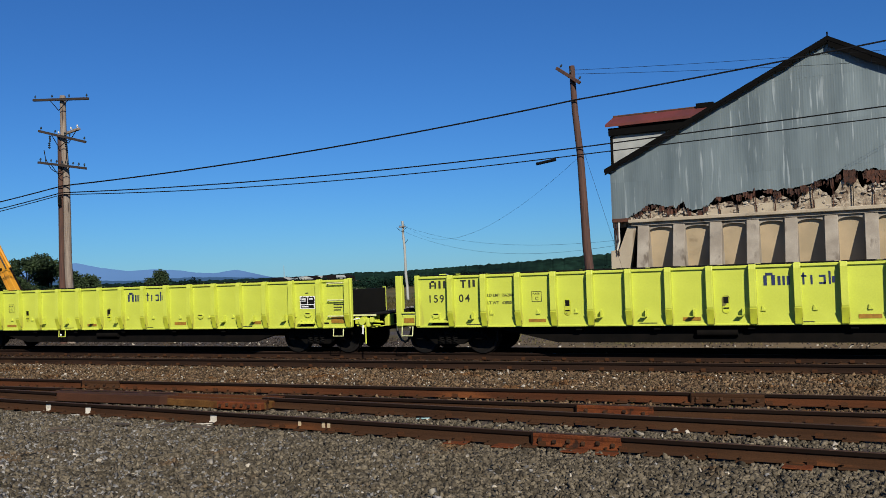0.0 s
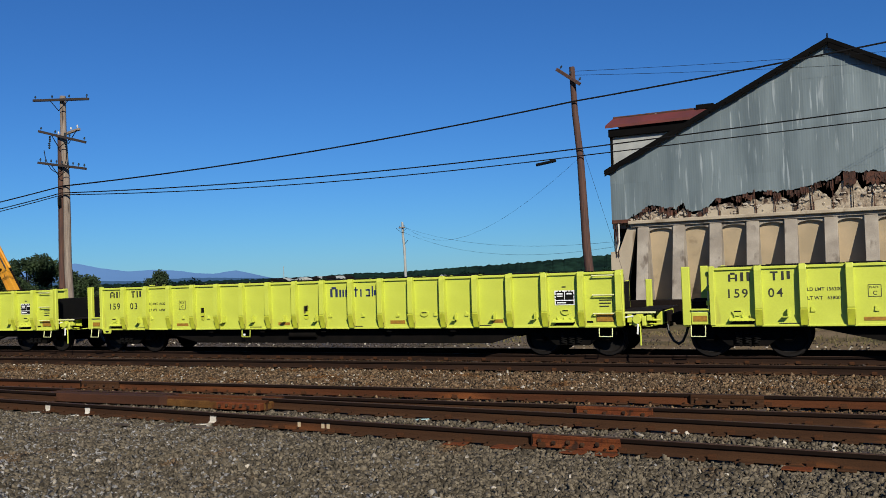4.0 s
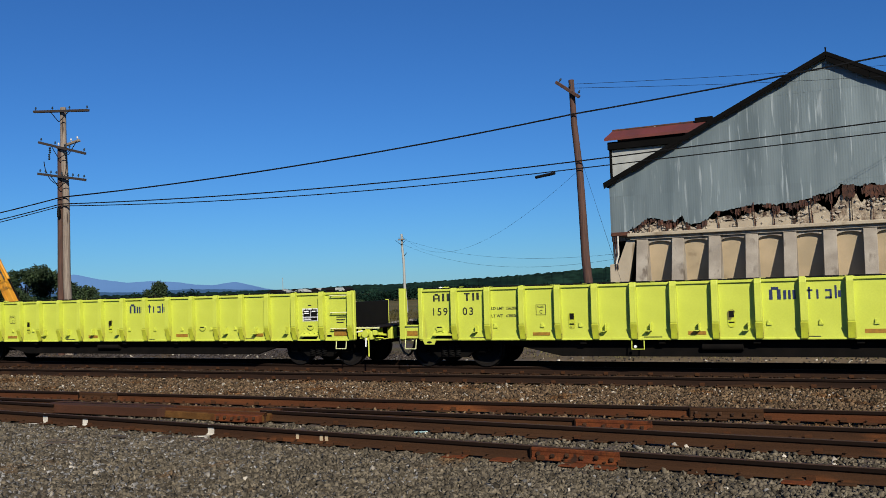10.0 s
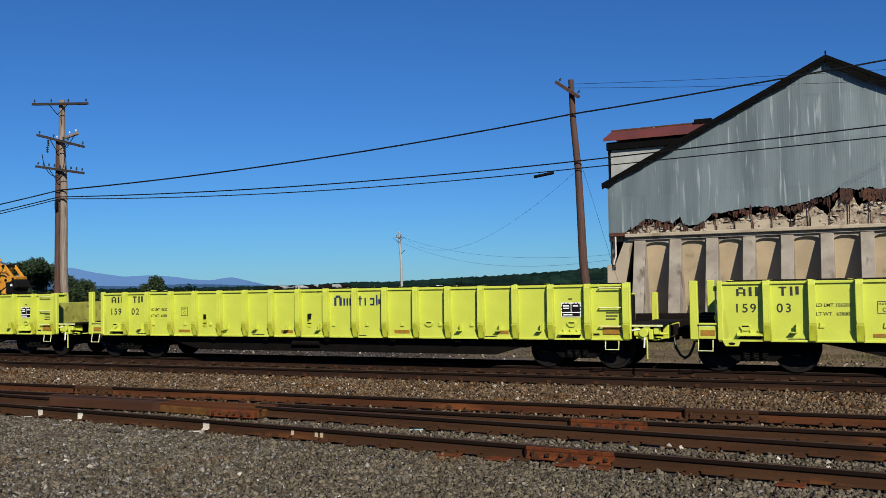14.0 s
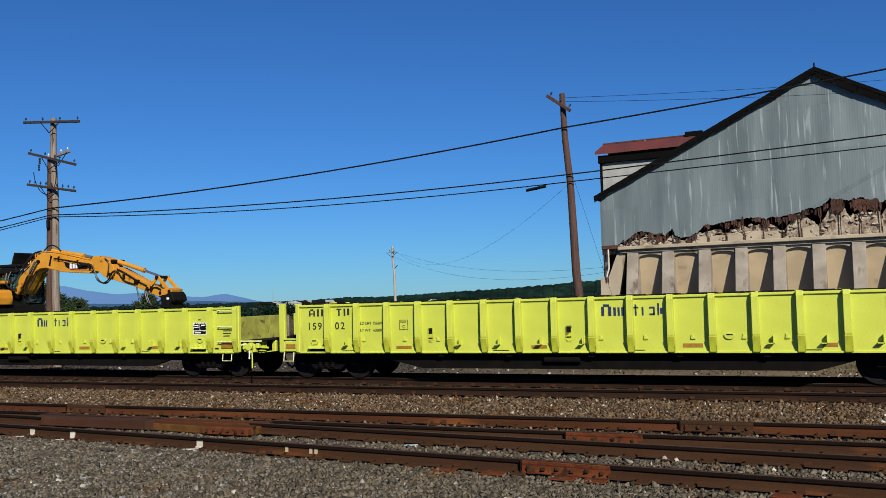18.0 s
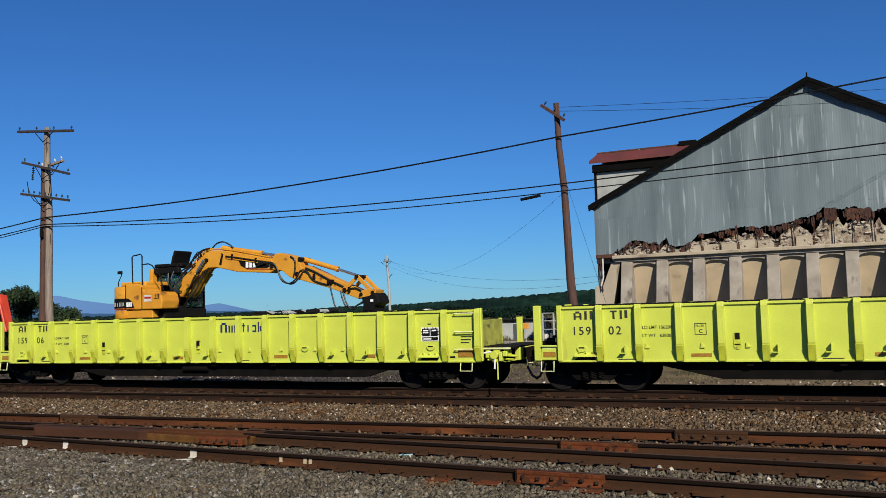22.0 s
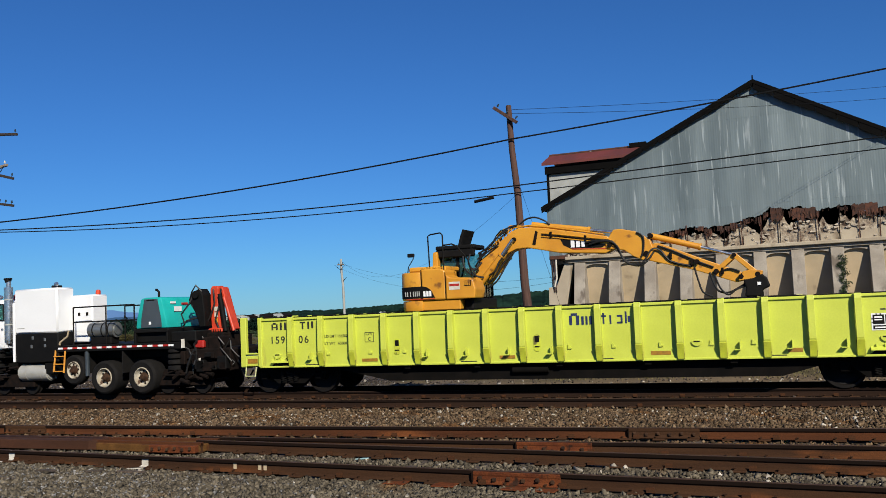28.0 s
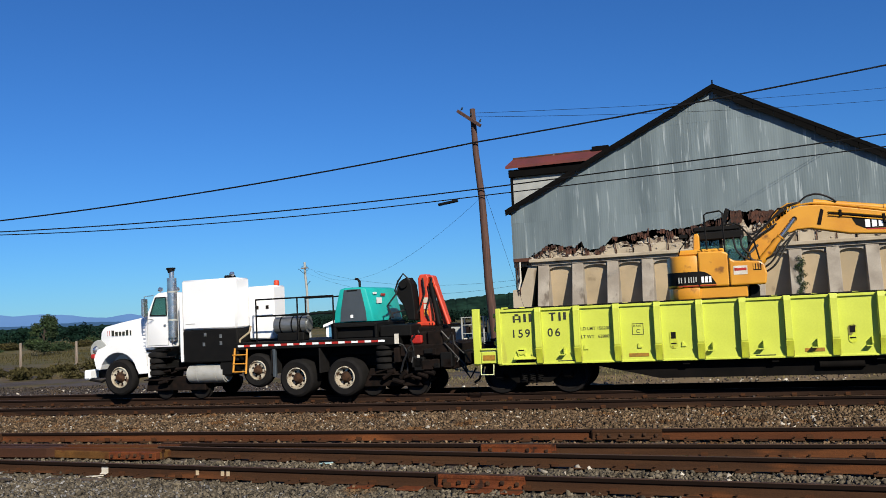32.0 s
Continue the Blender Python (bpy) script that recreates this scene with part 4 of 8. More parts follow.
ridge("backdrop_wooded_ridge", 420, [(-75, 0.15), (-55, 0.10), (-47, 0.0), (-41, -0.02), (-37.6, 0.0), (-34.5, 0.02), (-32.5, 0.14), (-30, 0.1), (-27.4, 0.2), (-25, 0.3), (-22.9, 0.36), (-20, 0.5), (-17, 0.68), (-13, 0.85), (-6, 1.0), (10, 1.1), (40, 0.8)], WOODS, "dark green wooded ridge beyond the yard", 0.08, 120, 1100)


def tree(name, x, y, height, spread, seed, material=LEAF, label="leafy green tree beside the field", leaves=5000, leaf=0.22):
    rnd = random.Random(seed)
    z = ground_z(x, y) - 0.1
    ob = thing(name, label, "tree", m=pose(x, y, z), group="trees beyond the tracks")
    trunk = Shape().tube([(0, 0, 0), (0.05 * height * rnd.uniform(-1, 1), 0, height * 0.3), (0, 0.05 * height * rnd.uniform(-1, 1), height * 0.75)], height * 0.028, 8, height * 0.008)
    clumps = []
    for i in range(11):
        a, u = rnd.uniform(0, 6.28), rnd.uniform(0.25, 0.95)
        r = spread * 0.5 * (1.15 - abs(u - 0.5)) * rnd.uniform(0.35, 0.9)
        p = (r * math.cos(a), r * math.sin(a), height * u)
        size = spread * rnd.uniform(0.16, 0.30)
        clumps.append((*p, size, size, size * 0.75))
        trunk.tube([(0, 0, height * min(0.6, u * 0.6)), (p[0] * 0.5, p[1] * 0.5, height * (u * 0.85)), p], height * 0.010, 5, height * 0.003)
    part("trunk", trunk, BARK, ob, "dark bark trunk and limbs")
    part("crown", raw_mesh("crown", leaf_cloud(clumps, leaves, leaf, seed=seed), material), material, ob, "uneven leafy crown")
    return ob


def by_azimuth(az, far):
    return far * math.sin(radians(az)), far * math.cos(radians(az))


for az, far, h, w, sd in ((-53.6, 105, 5.2, 5.5, 3), (-52.2, 108, 6.2, 5.0, 4), (-51.0, 112, 5.4, 5.5, 5), (-49.6, 104, 3.9, 4.6, 6), (-48.9, 112, 3.8, 4.2, 7), (-55.2, 100, 5.0, 5.5, 8), (-57, 104, 5.4, 5.5, 9)):
    tree("broadleaf_tree", *by_azimuth(az, far), h, w, sd, leaves=8000, leaf=0.17)
tree("young_tree", *by_azimuth(-45.0, 92), 3.9, 2.9, 12, leaves=6500, leaf=0.12, label="dark green young tree at the field edge")
for i in range(26):
    az = -60 + i * 1.12 + random.uniform(-0.4, 0.4)
    far = random.uniform(100, 140)
    x, y = by_azimuth(az, far)
    h = random.uniform(0.9, 1.5) * (1 if az < -40 else 0.75)
    clumps = [(random.uniform(-1.2, 1.2), random.uniform(-0.6, 0.6), h * random.uniform(0.2, 0.62), random.uniform(0.7, 1.4), 0.8, h * 0.38) for _ in range(6)]
    solid("bush", raw_mesh("bush", leaf_cloud(clumps, 2000, 0.13, seed=40 + i), LEAF if i % 3 else LEAF_DRY), LEAF, "dense dark green bush along the field edge", "bush", "bushes along the field edge", m=pose(x, y, ground_z(x, y) - 0.2))
for i in range(9):
    x, y = by_azimuth(-48.6 + i * 0.95 + random.uniform(-0.3, 0.3), random.uniform(44, 58))
    h = random.uniform(0.4, 0.8)
    clumps = [(random.uniform(-0.8, 0.8), random.uniform(-0.4, 0.4), h * random.uniform(0.2, 0.6), random.uniform(0.4, 0.8), 0.5, h * 0.4) for _ in range(5)]
    solid("weed_clump", raw_mesh("weed_clump", leaf_cloud(clumps, 900, 0.11, seed=80 + i), LEAF_DRY), LEAF_DRY, "olive weeds along the field fence", "weeds", "weeds along the fence", m=pose(x, y, ground_z(x, y) - 0.1))

# fence along the field
woods = []
for i in range(150):
    az = -62 + 0.36 * i + random.uniform(-0.15, 0.15)
    far = random.uniform(140, 190)
    x, y = by_azimuth(az, far)
    h = (2.5 + 0.2 * random.random()) * (0.8 + 0.5 * random.random()) * (1 if az < -42 else 0.72)
    woods += [(x + random.uniform(-2, 2), y + random.uniform(-3, 3), -0.5 + h * random.uniform(0.25, 0.7), 1.6, 1.4, h * 0.4) for _ in range(3)]
solid("hedgerow", raw_mesh("hedgerow", leaf_cloud(woods, 52000, 0.30, seed=21), WOODS), WOODS, "long dark green belt of scrub and trees behind the field", "woods", kind="stuff")

fence = thing("field_fence", "grey wooden posts of a wire field fence", "fence")
POSTS = [(-50.0, 38.5), (-46.6, 40.2), (-43.95, 42.05), (-42.3, 45.0), (-40.4, 48.5), (-38.3, 52.4), (-36.0, 56.6)]
for x, y in POSTS:
    part("post", Shape().tube([(0, 0, -0.3), (random.uniform(-0.05, 0.05), 0, random.uniform(1.6, 1.8))], 0.09, 8, 0.08), POLE_GREY, fence, m=pose(x, y, ground_z(x, y)), smooth=True)
for h in (0.6, 1.1, 1.6):
    pts = [(x, y, ground_z(x, y) + h) for x, y in POSTS]
    part("fence_wire", Shape().tube(pts, 0.006, 4), WIRE, fence)


def blades(name, boxes, count, height, material, label, seed):
    """Tufts of narrow blades over areas x0, x1, y0, y1."""
    rnd = random.Random(seed)
    s = Shape()
    for _ in range(count):
        x0, x1, y0, y1 = rnd.choice(boxes)
        x, y = rnd.uniform(x0, x1), rnd.uniform(y0, y1)
        if noise.noise(Vector((x * 0.35, y * 0.35, 1))) < -0.05:
            continue
        z, h, a = ground_z(x, y) - 0.02, height * rnd.uniform(0.4, 1.2), rnd.uniform(0, 6.28)
        w = 0.02 + 0.02 * rnd.random()
        dx, dy, lean = w * math.cos(a), w * math.sin(a), h * rnd.uniform(-0.5, 0.5)
        k = len(s.v)
        s.v += [(x - dx, y - dy, z), (x + dx, y + dy, z), (x + lean * 0.4, y + 0.1 * lean, z + h * 0.6), (x + lean, y + 0.3 * lean, z + h)]
        s.f += [(k, k + 1, k + 2), (k + 2, k + 3, k)]
    return solid(name, raw_mesh(name, s, material), material, label, "grass", kind="stuff")


blades("dry_grass", [(-48, -20, 36, 50), (-30, 6, 34, 46), (-14, 8, 33, 44), (-14, 10, 29.0, 36)], 17000, 0.15, GRASS_DRY, "dry straw-coloured grass beyond the tracks", 5)
blades("field_grass", [(-70, -30, 50, 80), (-40, -12, 48, 70)], 16000, 0.38, LEAF_DRY, "yellow-green field grass", 6)

# shed, stored goods and pads seen between the wagons
shed = thing("field_shed", "small blue gabled shed with white trim", "shed", m=pose(-27.9, 55.2, -0.5, 0, 0, 22))
part("wall", Shape().prism([(-1.28, 0), (1.28, 0), (1.28, 1.88), (0, 2.36), (-1.28, 1.88)], -0.1, 3.0), BLUE, shed, "faded blue gable wall")
for sgn in (-1, 1):
    part("roof_panel", Shape().prism([(0, 2.38), (sgn * 1.52, 1.81), (sgn * 1.52, 1.90), (0, 2.48)], -0.35, 3.3), GREY_CLAD, shed, "pale roof panel")
    part("barge_board", Shape().prism([(0, 2.30), (sgn * 1.55, 1.72), (sgn * 1.55, 1.90), (0, 2.50)], -0.41, -0.354), WHITE, shed, "white barge board")
    part("corner_board", Shape().box(sgn * 1.28 - 0.09, sgn * 1.28 + 0.09, -0.14, -0.102, 0, 1.85), WHITE, shed, "white corner board")
d = part("door", Shape().box(-0.75, 0.75, -0.15, -0.103, 0, 1.62, 0.01), WHITE, shed, "white double door")
part("door_gap", Shape().box(-0.012, 0.012, -0.154, -0.1505, 0, 1.62), GREY_PLASTIC, d)

solid("concrete_pad", Shape().prism([(-30, 47.5), (-13.5, 47.5), (-14.5, 54), (-32, 58)], -0.6, -0.36, "z"), mat("pale_concrete_slab", rgb("a49d92"), rgb("8f887d"), 0.4, 0.9, fine=12, grain=0.12, where="World"), "pale weathered concrete slab beside the dock", "pavement", kind="structure")
rack = thing("pipe_rack", "grey steel storage rack stacked with parts", "rack", m=pose(-18.2, 54.6, -0.36))
for x in (-0.75, 0.0, 0.75):
    part("upright", Shape().box(x - 0.05, x + 0.05, -0.35, -0.25, 0, 1.85, 0.01), GREY_CLAD, rack)
    part("upright", Shape().box(x - 0.05, x + 0.05, 0.25, 0.35, 0, 1.85, 0.01), GREY_CLAD, rack)
for z in (0.15, 0.75, 1.3, 1.8):
    part("shelf", Shape().box(-0.8, 0.8, -0.36, 0.36, z, z + 0.05, 0.01), GREY_CLAD, rack)
for i in range(8):
    x, z = -0.68 + 0.19 * i, (0.2, 0.8)[i % 2]
    part("stored_box", Shape().box(x, x + 0.16, -0.28, 0.2, z, z + random.uniform(0.2, 0.42), 0.01), (WHITE_OLD, BROWN_DIRT, GREY_PLASTIC)[i % 3], rack)
tank = thing("blue_tank", "faded blue plastic tank in a steel cage", "tank", m=pose(-16.55, 54.8, -0.36))
part("tank_body", Shape().box(-0.55, 0.55, -0.5, 0.5, 0.12, 1.7, 0.08), BLUE, tank, "faded blue tank body")
for x in (-0.56, -0.19, 0.19, 0.56):
    part("cage_bar", Shape().tube([(x, -0.53, 0), (x, -0.53, 1.72)], 0.02, 6), GREY_CLAD, tank)
part("label_plate", Shape().box(-0.1, 0.15, -0.535, -0.505, 1.0, 1.35), WHITE, tank, "white label plate")
low = thing("storage_hut", "low grey storage hut with a dark flat roof", "hut", m=pose(-23.0, 60.5, -0.5, 0, 0, 12))
part("wall", Shape().box(-2.4, 2.0, 0, 2.4, 0, 1.35, 0.02), GREY_CLAD, low, "grey sheet wall")
part("roof", Shape().box(-2.6, 2.2, -0.2, 2.6, 1.351, 1.47, 0.02), TAR, low, "dark flat roof")
part("door", Shape().box(-0.4, 0.4, -0.04, -0.003, 0, 1.15, 0.01), GREY_PLASTIC, low)
sign = thing("yellow_sign", "small yellow sign on a thin post", "sign", m=pose(-19.3, 52.0, -0.4))
part("post", Shape().tube([(0, 0, 0), (0, 0, 1.3)], 0.03, 6), GREY_CLAD, sign)
part("sign_plate", Shape().box(-0.22, 0.22, -0.05, -0.031, 0.95, 1.3, 0.005), YELLOW_STEP, sign, "yellow sign plate")
mx, my = by_azimuth(-37.1, 300)
solid("radio_mast", Shape().tube([(mx, my, -1), (mx, my, 6.1)], 0.15, 6, 0.08), GREY_CLAD, "thin pale radio mast on the horizon", "mast")
for i in range(9):
    x, y = by_azimuth(-37.5 + 0.55 * i, 280 + 12 * (i % 3))
    solid("far_house", Shape().box(-2.2, 2.2, -2, 2, 0, 1.7, 0.05).prism([(-2.4, 1.705), (2.4, 1.705), (0, 2.5)], -2.1, 2.1), GREY_CLAD if i % 2 else BROWN_DIRT, "tiny far house among trees on the horizon", "house", "far houses", m=pose(x, y, -0.3, 0, 0, 20 * i))


# ------------------------------------------------------------------ wagons
PITCH = 18.943
FIRST_X = -29.13  # the second wagon's first rib at the clip's start
SPEED_ROWS = [(0, 0.000), (1, 1.883), (2, 3.777), (3, 5.660), (6, 11.391), (8, 15.223), (12, 22.942), (14, 26.769), (17, 32.529), (20, 38.335), (22, 42.222), (24, 46.099), (26, 49.986), (28, 53.878), (30, 57.815), (31, 59.788), (32, 61.682)]
TOP, LOW, RIB = 2.075, 0.747, 0.93
FACE = -1.47  # side sheet; ribs stand out from it


def rail_wheelset(r=0.457, n=36):
    s = Shape()
    for sgn in (-1, 1):
        prof = [(0.10, 0.60), (r - 0.16, 0.62), (r - 0.07, 0.70), (r + 0.028, 0.695), (r + 0.028, 0.722), (r, 0.735), (r - 0.004, 0.83), (r - 0.06, 0.83), (r - 0.09, 0.76), (r - 0.20, 0.72), (0.14, 0.73), (0.12, 0.80), (0.07, 0.80), (0.07, 0.60)]
        s.lathe([(a, sgn * b) for a, b in prof], n)
    s.tube([(0, -1.02, 0), (0, 1.02, 0)], 0.075, 12)
    for sgn in (-1, 1):
        for k in range(3):
            a = 2.09 * k
            s.tube([(0.05 * math.cos(a), sgn * 0.95, 0.05 * math.sin(a)), (0.05 * math.cos(a), sgn * 1.05, 0.05 * math.sin(a))], 0.016, 6)
    return s.mesh("wheelset", WHEEL, True)


WHEELSET = rail_wheelset()


def bogie(parent, x):
    b = part("bogie", Shape().box(-0.18, 0.18, -1.15, 1.15, 0.42, 0.72, 0.03).box(-0.3, 0.3, -0.35, 0.35, 0.70, 0.82, 0.02), UNDER, parent, "black three-piece freight bogie", m=pose(x, 0, MAIN_TOP))
    for sgn in (-1, 1):
        y0, y1 = sorted((sgn * 0.93, sgn * 1.09))
        side = [(-1.10, 0.50), (-1.10, 0.60), (-0.80, 0.66), (-0.5, 0.80), (0.5, 0.80), (0.80, 0.66), (1.10, 0.60), (1.10, 0.50), (0.72, 0.50), (0.42, 0.26), (-0.42, 0.26), (-0.72, 0.50)]
        part("side_frame", Shape().prism(side, y0, y1), UNDER, b, "black cast side frame", bevel=0.012)
        for k in range(3):
            for j in range(2):
                cx = -0.20 + 0.2 * k
                s = Shape()
                pts = [(cx + 0.065 * math.cos(a), sgn * (1.15 - 0.0) + 0.04 * math.sin(a) * sgn, 0.33 + 0.26 * a / (2 * math.pi * 5)) for a in [0.5 * i for i in range(63)]]
                if j == 0:
                    s.tube(pts, 0.014, 5)
                    part("spring", s, BLACK, b, smooth=True)
        for wx in (-0.855, 0.855):
            part("axle_box", Shape().box(wx - 0.11, wx + 0.11, min(y0, y1) - 0.03 if sgn < 0 else y0, y1 if sgn < 0 else y1 + 0.03, 0.38, 0.60, 0.03), UNDER, b)
    for wx in (-0.855, 0.855):
        part("wheelset", WHEELSET, WHEEL, b, "dark rolling wheelset", m=pose(wx, 0, 0.457))
        part("brake_shoe", Shape().box(wx * 0.42 - 0.05, wx * 0.42 + 0.05, -0.8, 0.8, 0.30, 0.46, 0.02), UNDER, b)
    return b


def letters(parent, name, x0, x1, z0, z1, y, glyphs, material):
    """Plain marks of the size of single characters; a glyph is strokes (u0, u1, w0, w1) in its own box."""
    n = len(glyphs)
    step = (x1 - x0) / n
    for i, strokes in enumerate(glyphs):
        s = Shape()
        for u0, u1, w0, w1 in strokes:
            a = x0 + step * i + 0.08 * step
            s.box(a + u0 * step * 0.84, a + u1 * step * 0.84, y - 0.004, y, z0 + w0 * (z1 - z0), z0 + w1 * (z1 - z0))
        part(name, s, material, parent)


TALL = [(0.06, 0.34, 0, 1), (0.66, 0.94, 0, 1)]
MARK = [(0.05, 0.32, 0, 1), (0.62, 0.95, 0.1, 1)]
ONE = [(0.36, 0.64, 0, 1)]


def text_mesh(name, words, size, material, space=1.0):
    cu = bpy.data.curves.new(name, "FONT")
    cu.body, cu.size, cu.extrude, cu.space_character = words, size, 0.002, space
    cu.offset = 0.012 * size
    ob = bpy.data.objects.new(name, cu)
    scene.collection.objects.link(ob)
    me = bpy.data.meshes.new_from_object(ob)
    bpy.data.objects.remove(ob)
    me.materials.append(material)
    return me


def text(parent, name, words, x, z, size, y, material, space=1.0):
    return part(name, text_mesh(name, words, size, material, space), material, parent, m=pose(x, y, z, 90, 0, 0))


def build_gondola(m):
    car = thing("gondola_wagon", "lime-yellow low-side gondola wagon with black underframe", "railway wagon", m=m, group="gondola wagons of the work train")
    # side sheets with their ribs
    panel = Shape().box(0, RIB - 0.004, FACE, FACE + 0.02, LOW, TOP - 0.06, 0.003).mesh("side_panel", LIME)
    for side in (-1, 1):
        turn = pose(0, 0, 0) if side < 0 else pose(15.0, 0, 0, 0, 0, 180)
        for i in range(-1 if side < 0 else 2, 17):
            x0 = i * RIB + 0.07
            part("side_panel", panel, LIME, car, m=turn @ pose(x0, 0, 0))
        rib = Shape()
        prof = [(FACE - 0.001, TOP + 0.005), (FACE - 0.115, TOP + 0.005), (FACE - 0.145, TOP - 0.10), (FACE - 0.16, LOW + 0.40), (FACE - 0.045, LOW + 0.015), (FACE - 0.001, LOW + 0.015)]
        rib.prism(prof, 0.0, 0.145, "x")
        rib_mesh = rib.mesh("rib", LIME, bevel=0.006)
        # The foot's downturned face has its shade put in with an olive-patched lime.
        gusset = Shape().prism([(FACE - 0.042, LOW + 0.045), (FACE - 0.155, LOW + 0.36), (FACE - 0.17, LOW + 0.35), (FACE - 0.06, LOW + 0.0)], -0.006, 0.151, "x").mesh("rib_foot", LIME_WORN)
        for i in range(0 if side < 0 else 2, 18):
            part("rib", rib_mesh, LIME, car, m=turn @ pose(i * RIB + 0.07, 0, 0))
            part("rib_foot", gusset, LIME_WORN, car, "rib foot in olive-patched lime, its shade painted in" if i == 0 else "", m=turn @ pose(i * RIB + 0.07, 0, 0))
        cap = Shape().box(0.15, RIB - 0.01, FACE - 0.035, FACE + 0.10, TOP - 0.012, TOP + 0.014, 0.004).mesh("top_cap", BLACK)
        for i in range(-1 if side < 0 else 2, 17):
            part("top_cap", cap, BLACK, car, m=turn @ pose(i * RIB + 0.07, 0, 0))
        part("top_chord", Shape().box(-0.90 if side < 0 else 1.9, 16.0, FACE - 0.045, FACE + 0.11, TOP - 0.075, TOP - 0.013, 0.008), LIME, car, "lime-yellow top chord", m=turn @ pose(0, 0, 0))
        part("side_sill", Shape().box(-0.90, 16.0, FACE - 0.03, FACE + 0.08, LOW - 0.03, LOW + 0.018, 0.008), LIME, car, "lime-yellow side sill", m=turn @ pose(0, 0, 0))
        if side > 0:
            part("low_panel", Shape().box(-0.40, 1.925, FACE, FACE + 0.02, LOW, 1.70, 0.003), LIME_WORN, car, "lowered end of the far side sheet", m=turn)
        for cx in (-0.90 if side < 0 else -1.08, 15.95):
            part("corner_post", Shape().box(cx - 0.02, cx + (0.10 if side < 0 or cx > 0 else 0.14), FACE - 0.055, FACE + 0.06, LOW, TOP + 0.02 if side < 0 or cx > 0 else 1.80, 0.012), LIME, car, m=turn @ pose(0, 0, 0))
        # fittings on the side
        y = FACE - 0.003
        for u in (3.26, 6.99):
            p = part("drain_slot", Shape().prism([(u + 0.085 * math.cos(a) * 1.0, 1.20 + (0.12 if math.sin(a) > 0 else -0.12) + 0.085 * math.sin(a)) for a in [2 * math.pi * k / 20 for k in range(20)]], y - 0.012, y), LIME_WORN, car, "rounded tie-down slot", m=turn @ pose(0, 0, 0))
            part("slot_opening", Shape().box(u - 0.055, u + 0.055, y - 0.016, y - 0.0125, 1.22, 1.37, 0.001), BLACK, p)
            part("slot_bar", Shape().box(u - 0.06, u + 0.06, y - 0.03, y - 0.0125, 1.10, 1.125, 0.004), BLACK, p)
        for u, z in ((-0.32, 1.04), (10.73, 1.11), (14.6, 1.11)):
            p = part("rope_ring", Shape().prism([(u + 0.12 * math.cos(a), z + 0.02 + 0.10 * math.sin(a) * (0.45 if math.sin(a) > 0 else 1)) for a in [2 * math.pi * k / 18 for k in range(18)]], y - 0.035, y), LIME, car, "half-round tie-down boss", bevel=0.004, m=turn @ pose(0, 0, 0))
            part("slot_bar", Shape().box(u - 0.07, u + 0.07, y - 0.042, y - 0.0355, z + 0.012, z + 0.04), BLACK, p)
        for u in (0.16, 1.25, 2.5, 3.48, 7.79, 8.85, 9.93, 11.05, 11.95, 14.15):
            part("hook", Shape().prism([(u - 0.05, 1.04), (u + 0.05, 1.04), (u + 0.055, 1.07), (u + 0.01, 1.08), (u - 0.01, 1.15), (u - 0.035, 1.15)], y - 0.03, y), LIME, car, m=turn @ pose(0, 0, 0))
        for u in (0.62, 3.99, 5.06, 6.16, 7.23, 11.54, 12.62, 13.71):
            s = Shape().box(u, u + 0.13, y - 0.13, y, 0.92, 0.945, 0.004)
            s.box(u + 0.11, u + 0.13, y - 0.13, y, 0.92, 1.12, 0.004)
            part("stake_pocket", s, LIME, car, m=turn @ pose(0, 0, 0))
        for u0, u1, z0, z1 in ((2.24, 2.69, 0.835, 0.915), (6.02, 6.42, 0.835, 0.915), (9.69, 10.14, 0.85, 0.94), (12.64, 12.95, 0.85, 0.94)):
            part("reflector", Shape().box(u0, u1, y - 0.006, y, z0, z1, 0.001), ORANGE_REFLECT, car, "amber reflective strip", m=turn @ pose(0, 0, 0))
        part("reflector", Shape().box(15.37, 15.80, y - 0.02, y, 0.86, 1.04, 0.004), ORANGE_REFLECT, car, "amber reflective plate", m=turn @ pose(0, 0, 0))
        for z in (1.055, 1.50, 1.97):
            s = Shape().tube([(15.31, y, z), (15.31, y - 0.09, z), (15.84, y - 0.09, z), (15.84, y, z)], 0.019, 6)
            part("grab_iron", s, PALE_LIME, car, m=turn @ pose(0, 0, 0))
        for u0 in (15.42, -1.36):
            s = Shape().tube([(u0, y + 0.02, LOW), (u0, y - 0.02, 0.50), (u0 + 0.32, y - 0.02, 0.50), (u0 + 0.32, y + 0.02, LOW)], 0.016, 6)
            part("stirrup_step", s, PALE_LIME, car, "pale stirrup step", m=turn @ pose(0, 0, 0))
        s = Shape().tube([(4.70, y + 0.02, LOW), (4.70, y, 0.50), (4.99, y, 0.50), (4.99, y + 0.02, LOW)], 0.016, 6)
        part("marker_bracket", s, LIME, car, m=turn @ pose(0, 0, 0))
        for u0 in (-0.78,):
            pts = [(u0 - 0.06, LOW + 0.02), (u0 + 0.36, LOW + 0.02), (u0 + 0.30, 0.615), (u0 + 0.02, 0.615)]
            p = part("jacking_pad", Shape().prism(pts, FACE - 0.05, FACE - 0.02), LIME, car, bevel=0.006, m=turn @ pose(0, 0, 0))
            part("pad_hole", Shape().prism([(u0 + 0.16 + 0.075 * math.cos(a), 0.675 + 0.03 * math.sin(a)) for a in [2 * math.pi * k / 14 for k in range(14)]], FACE - 0.054, FACE - 0.0505), BLACK, p)
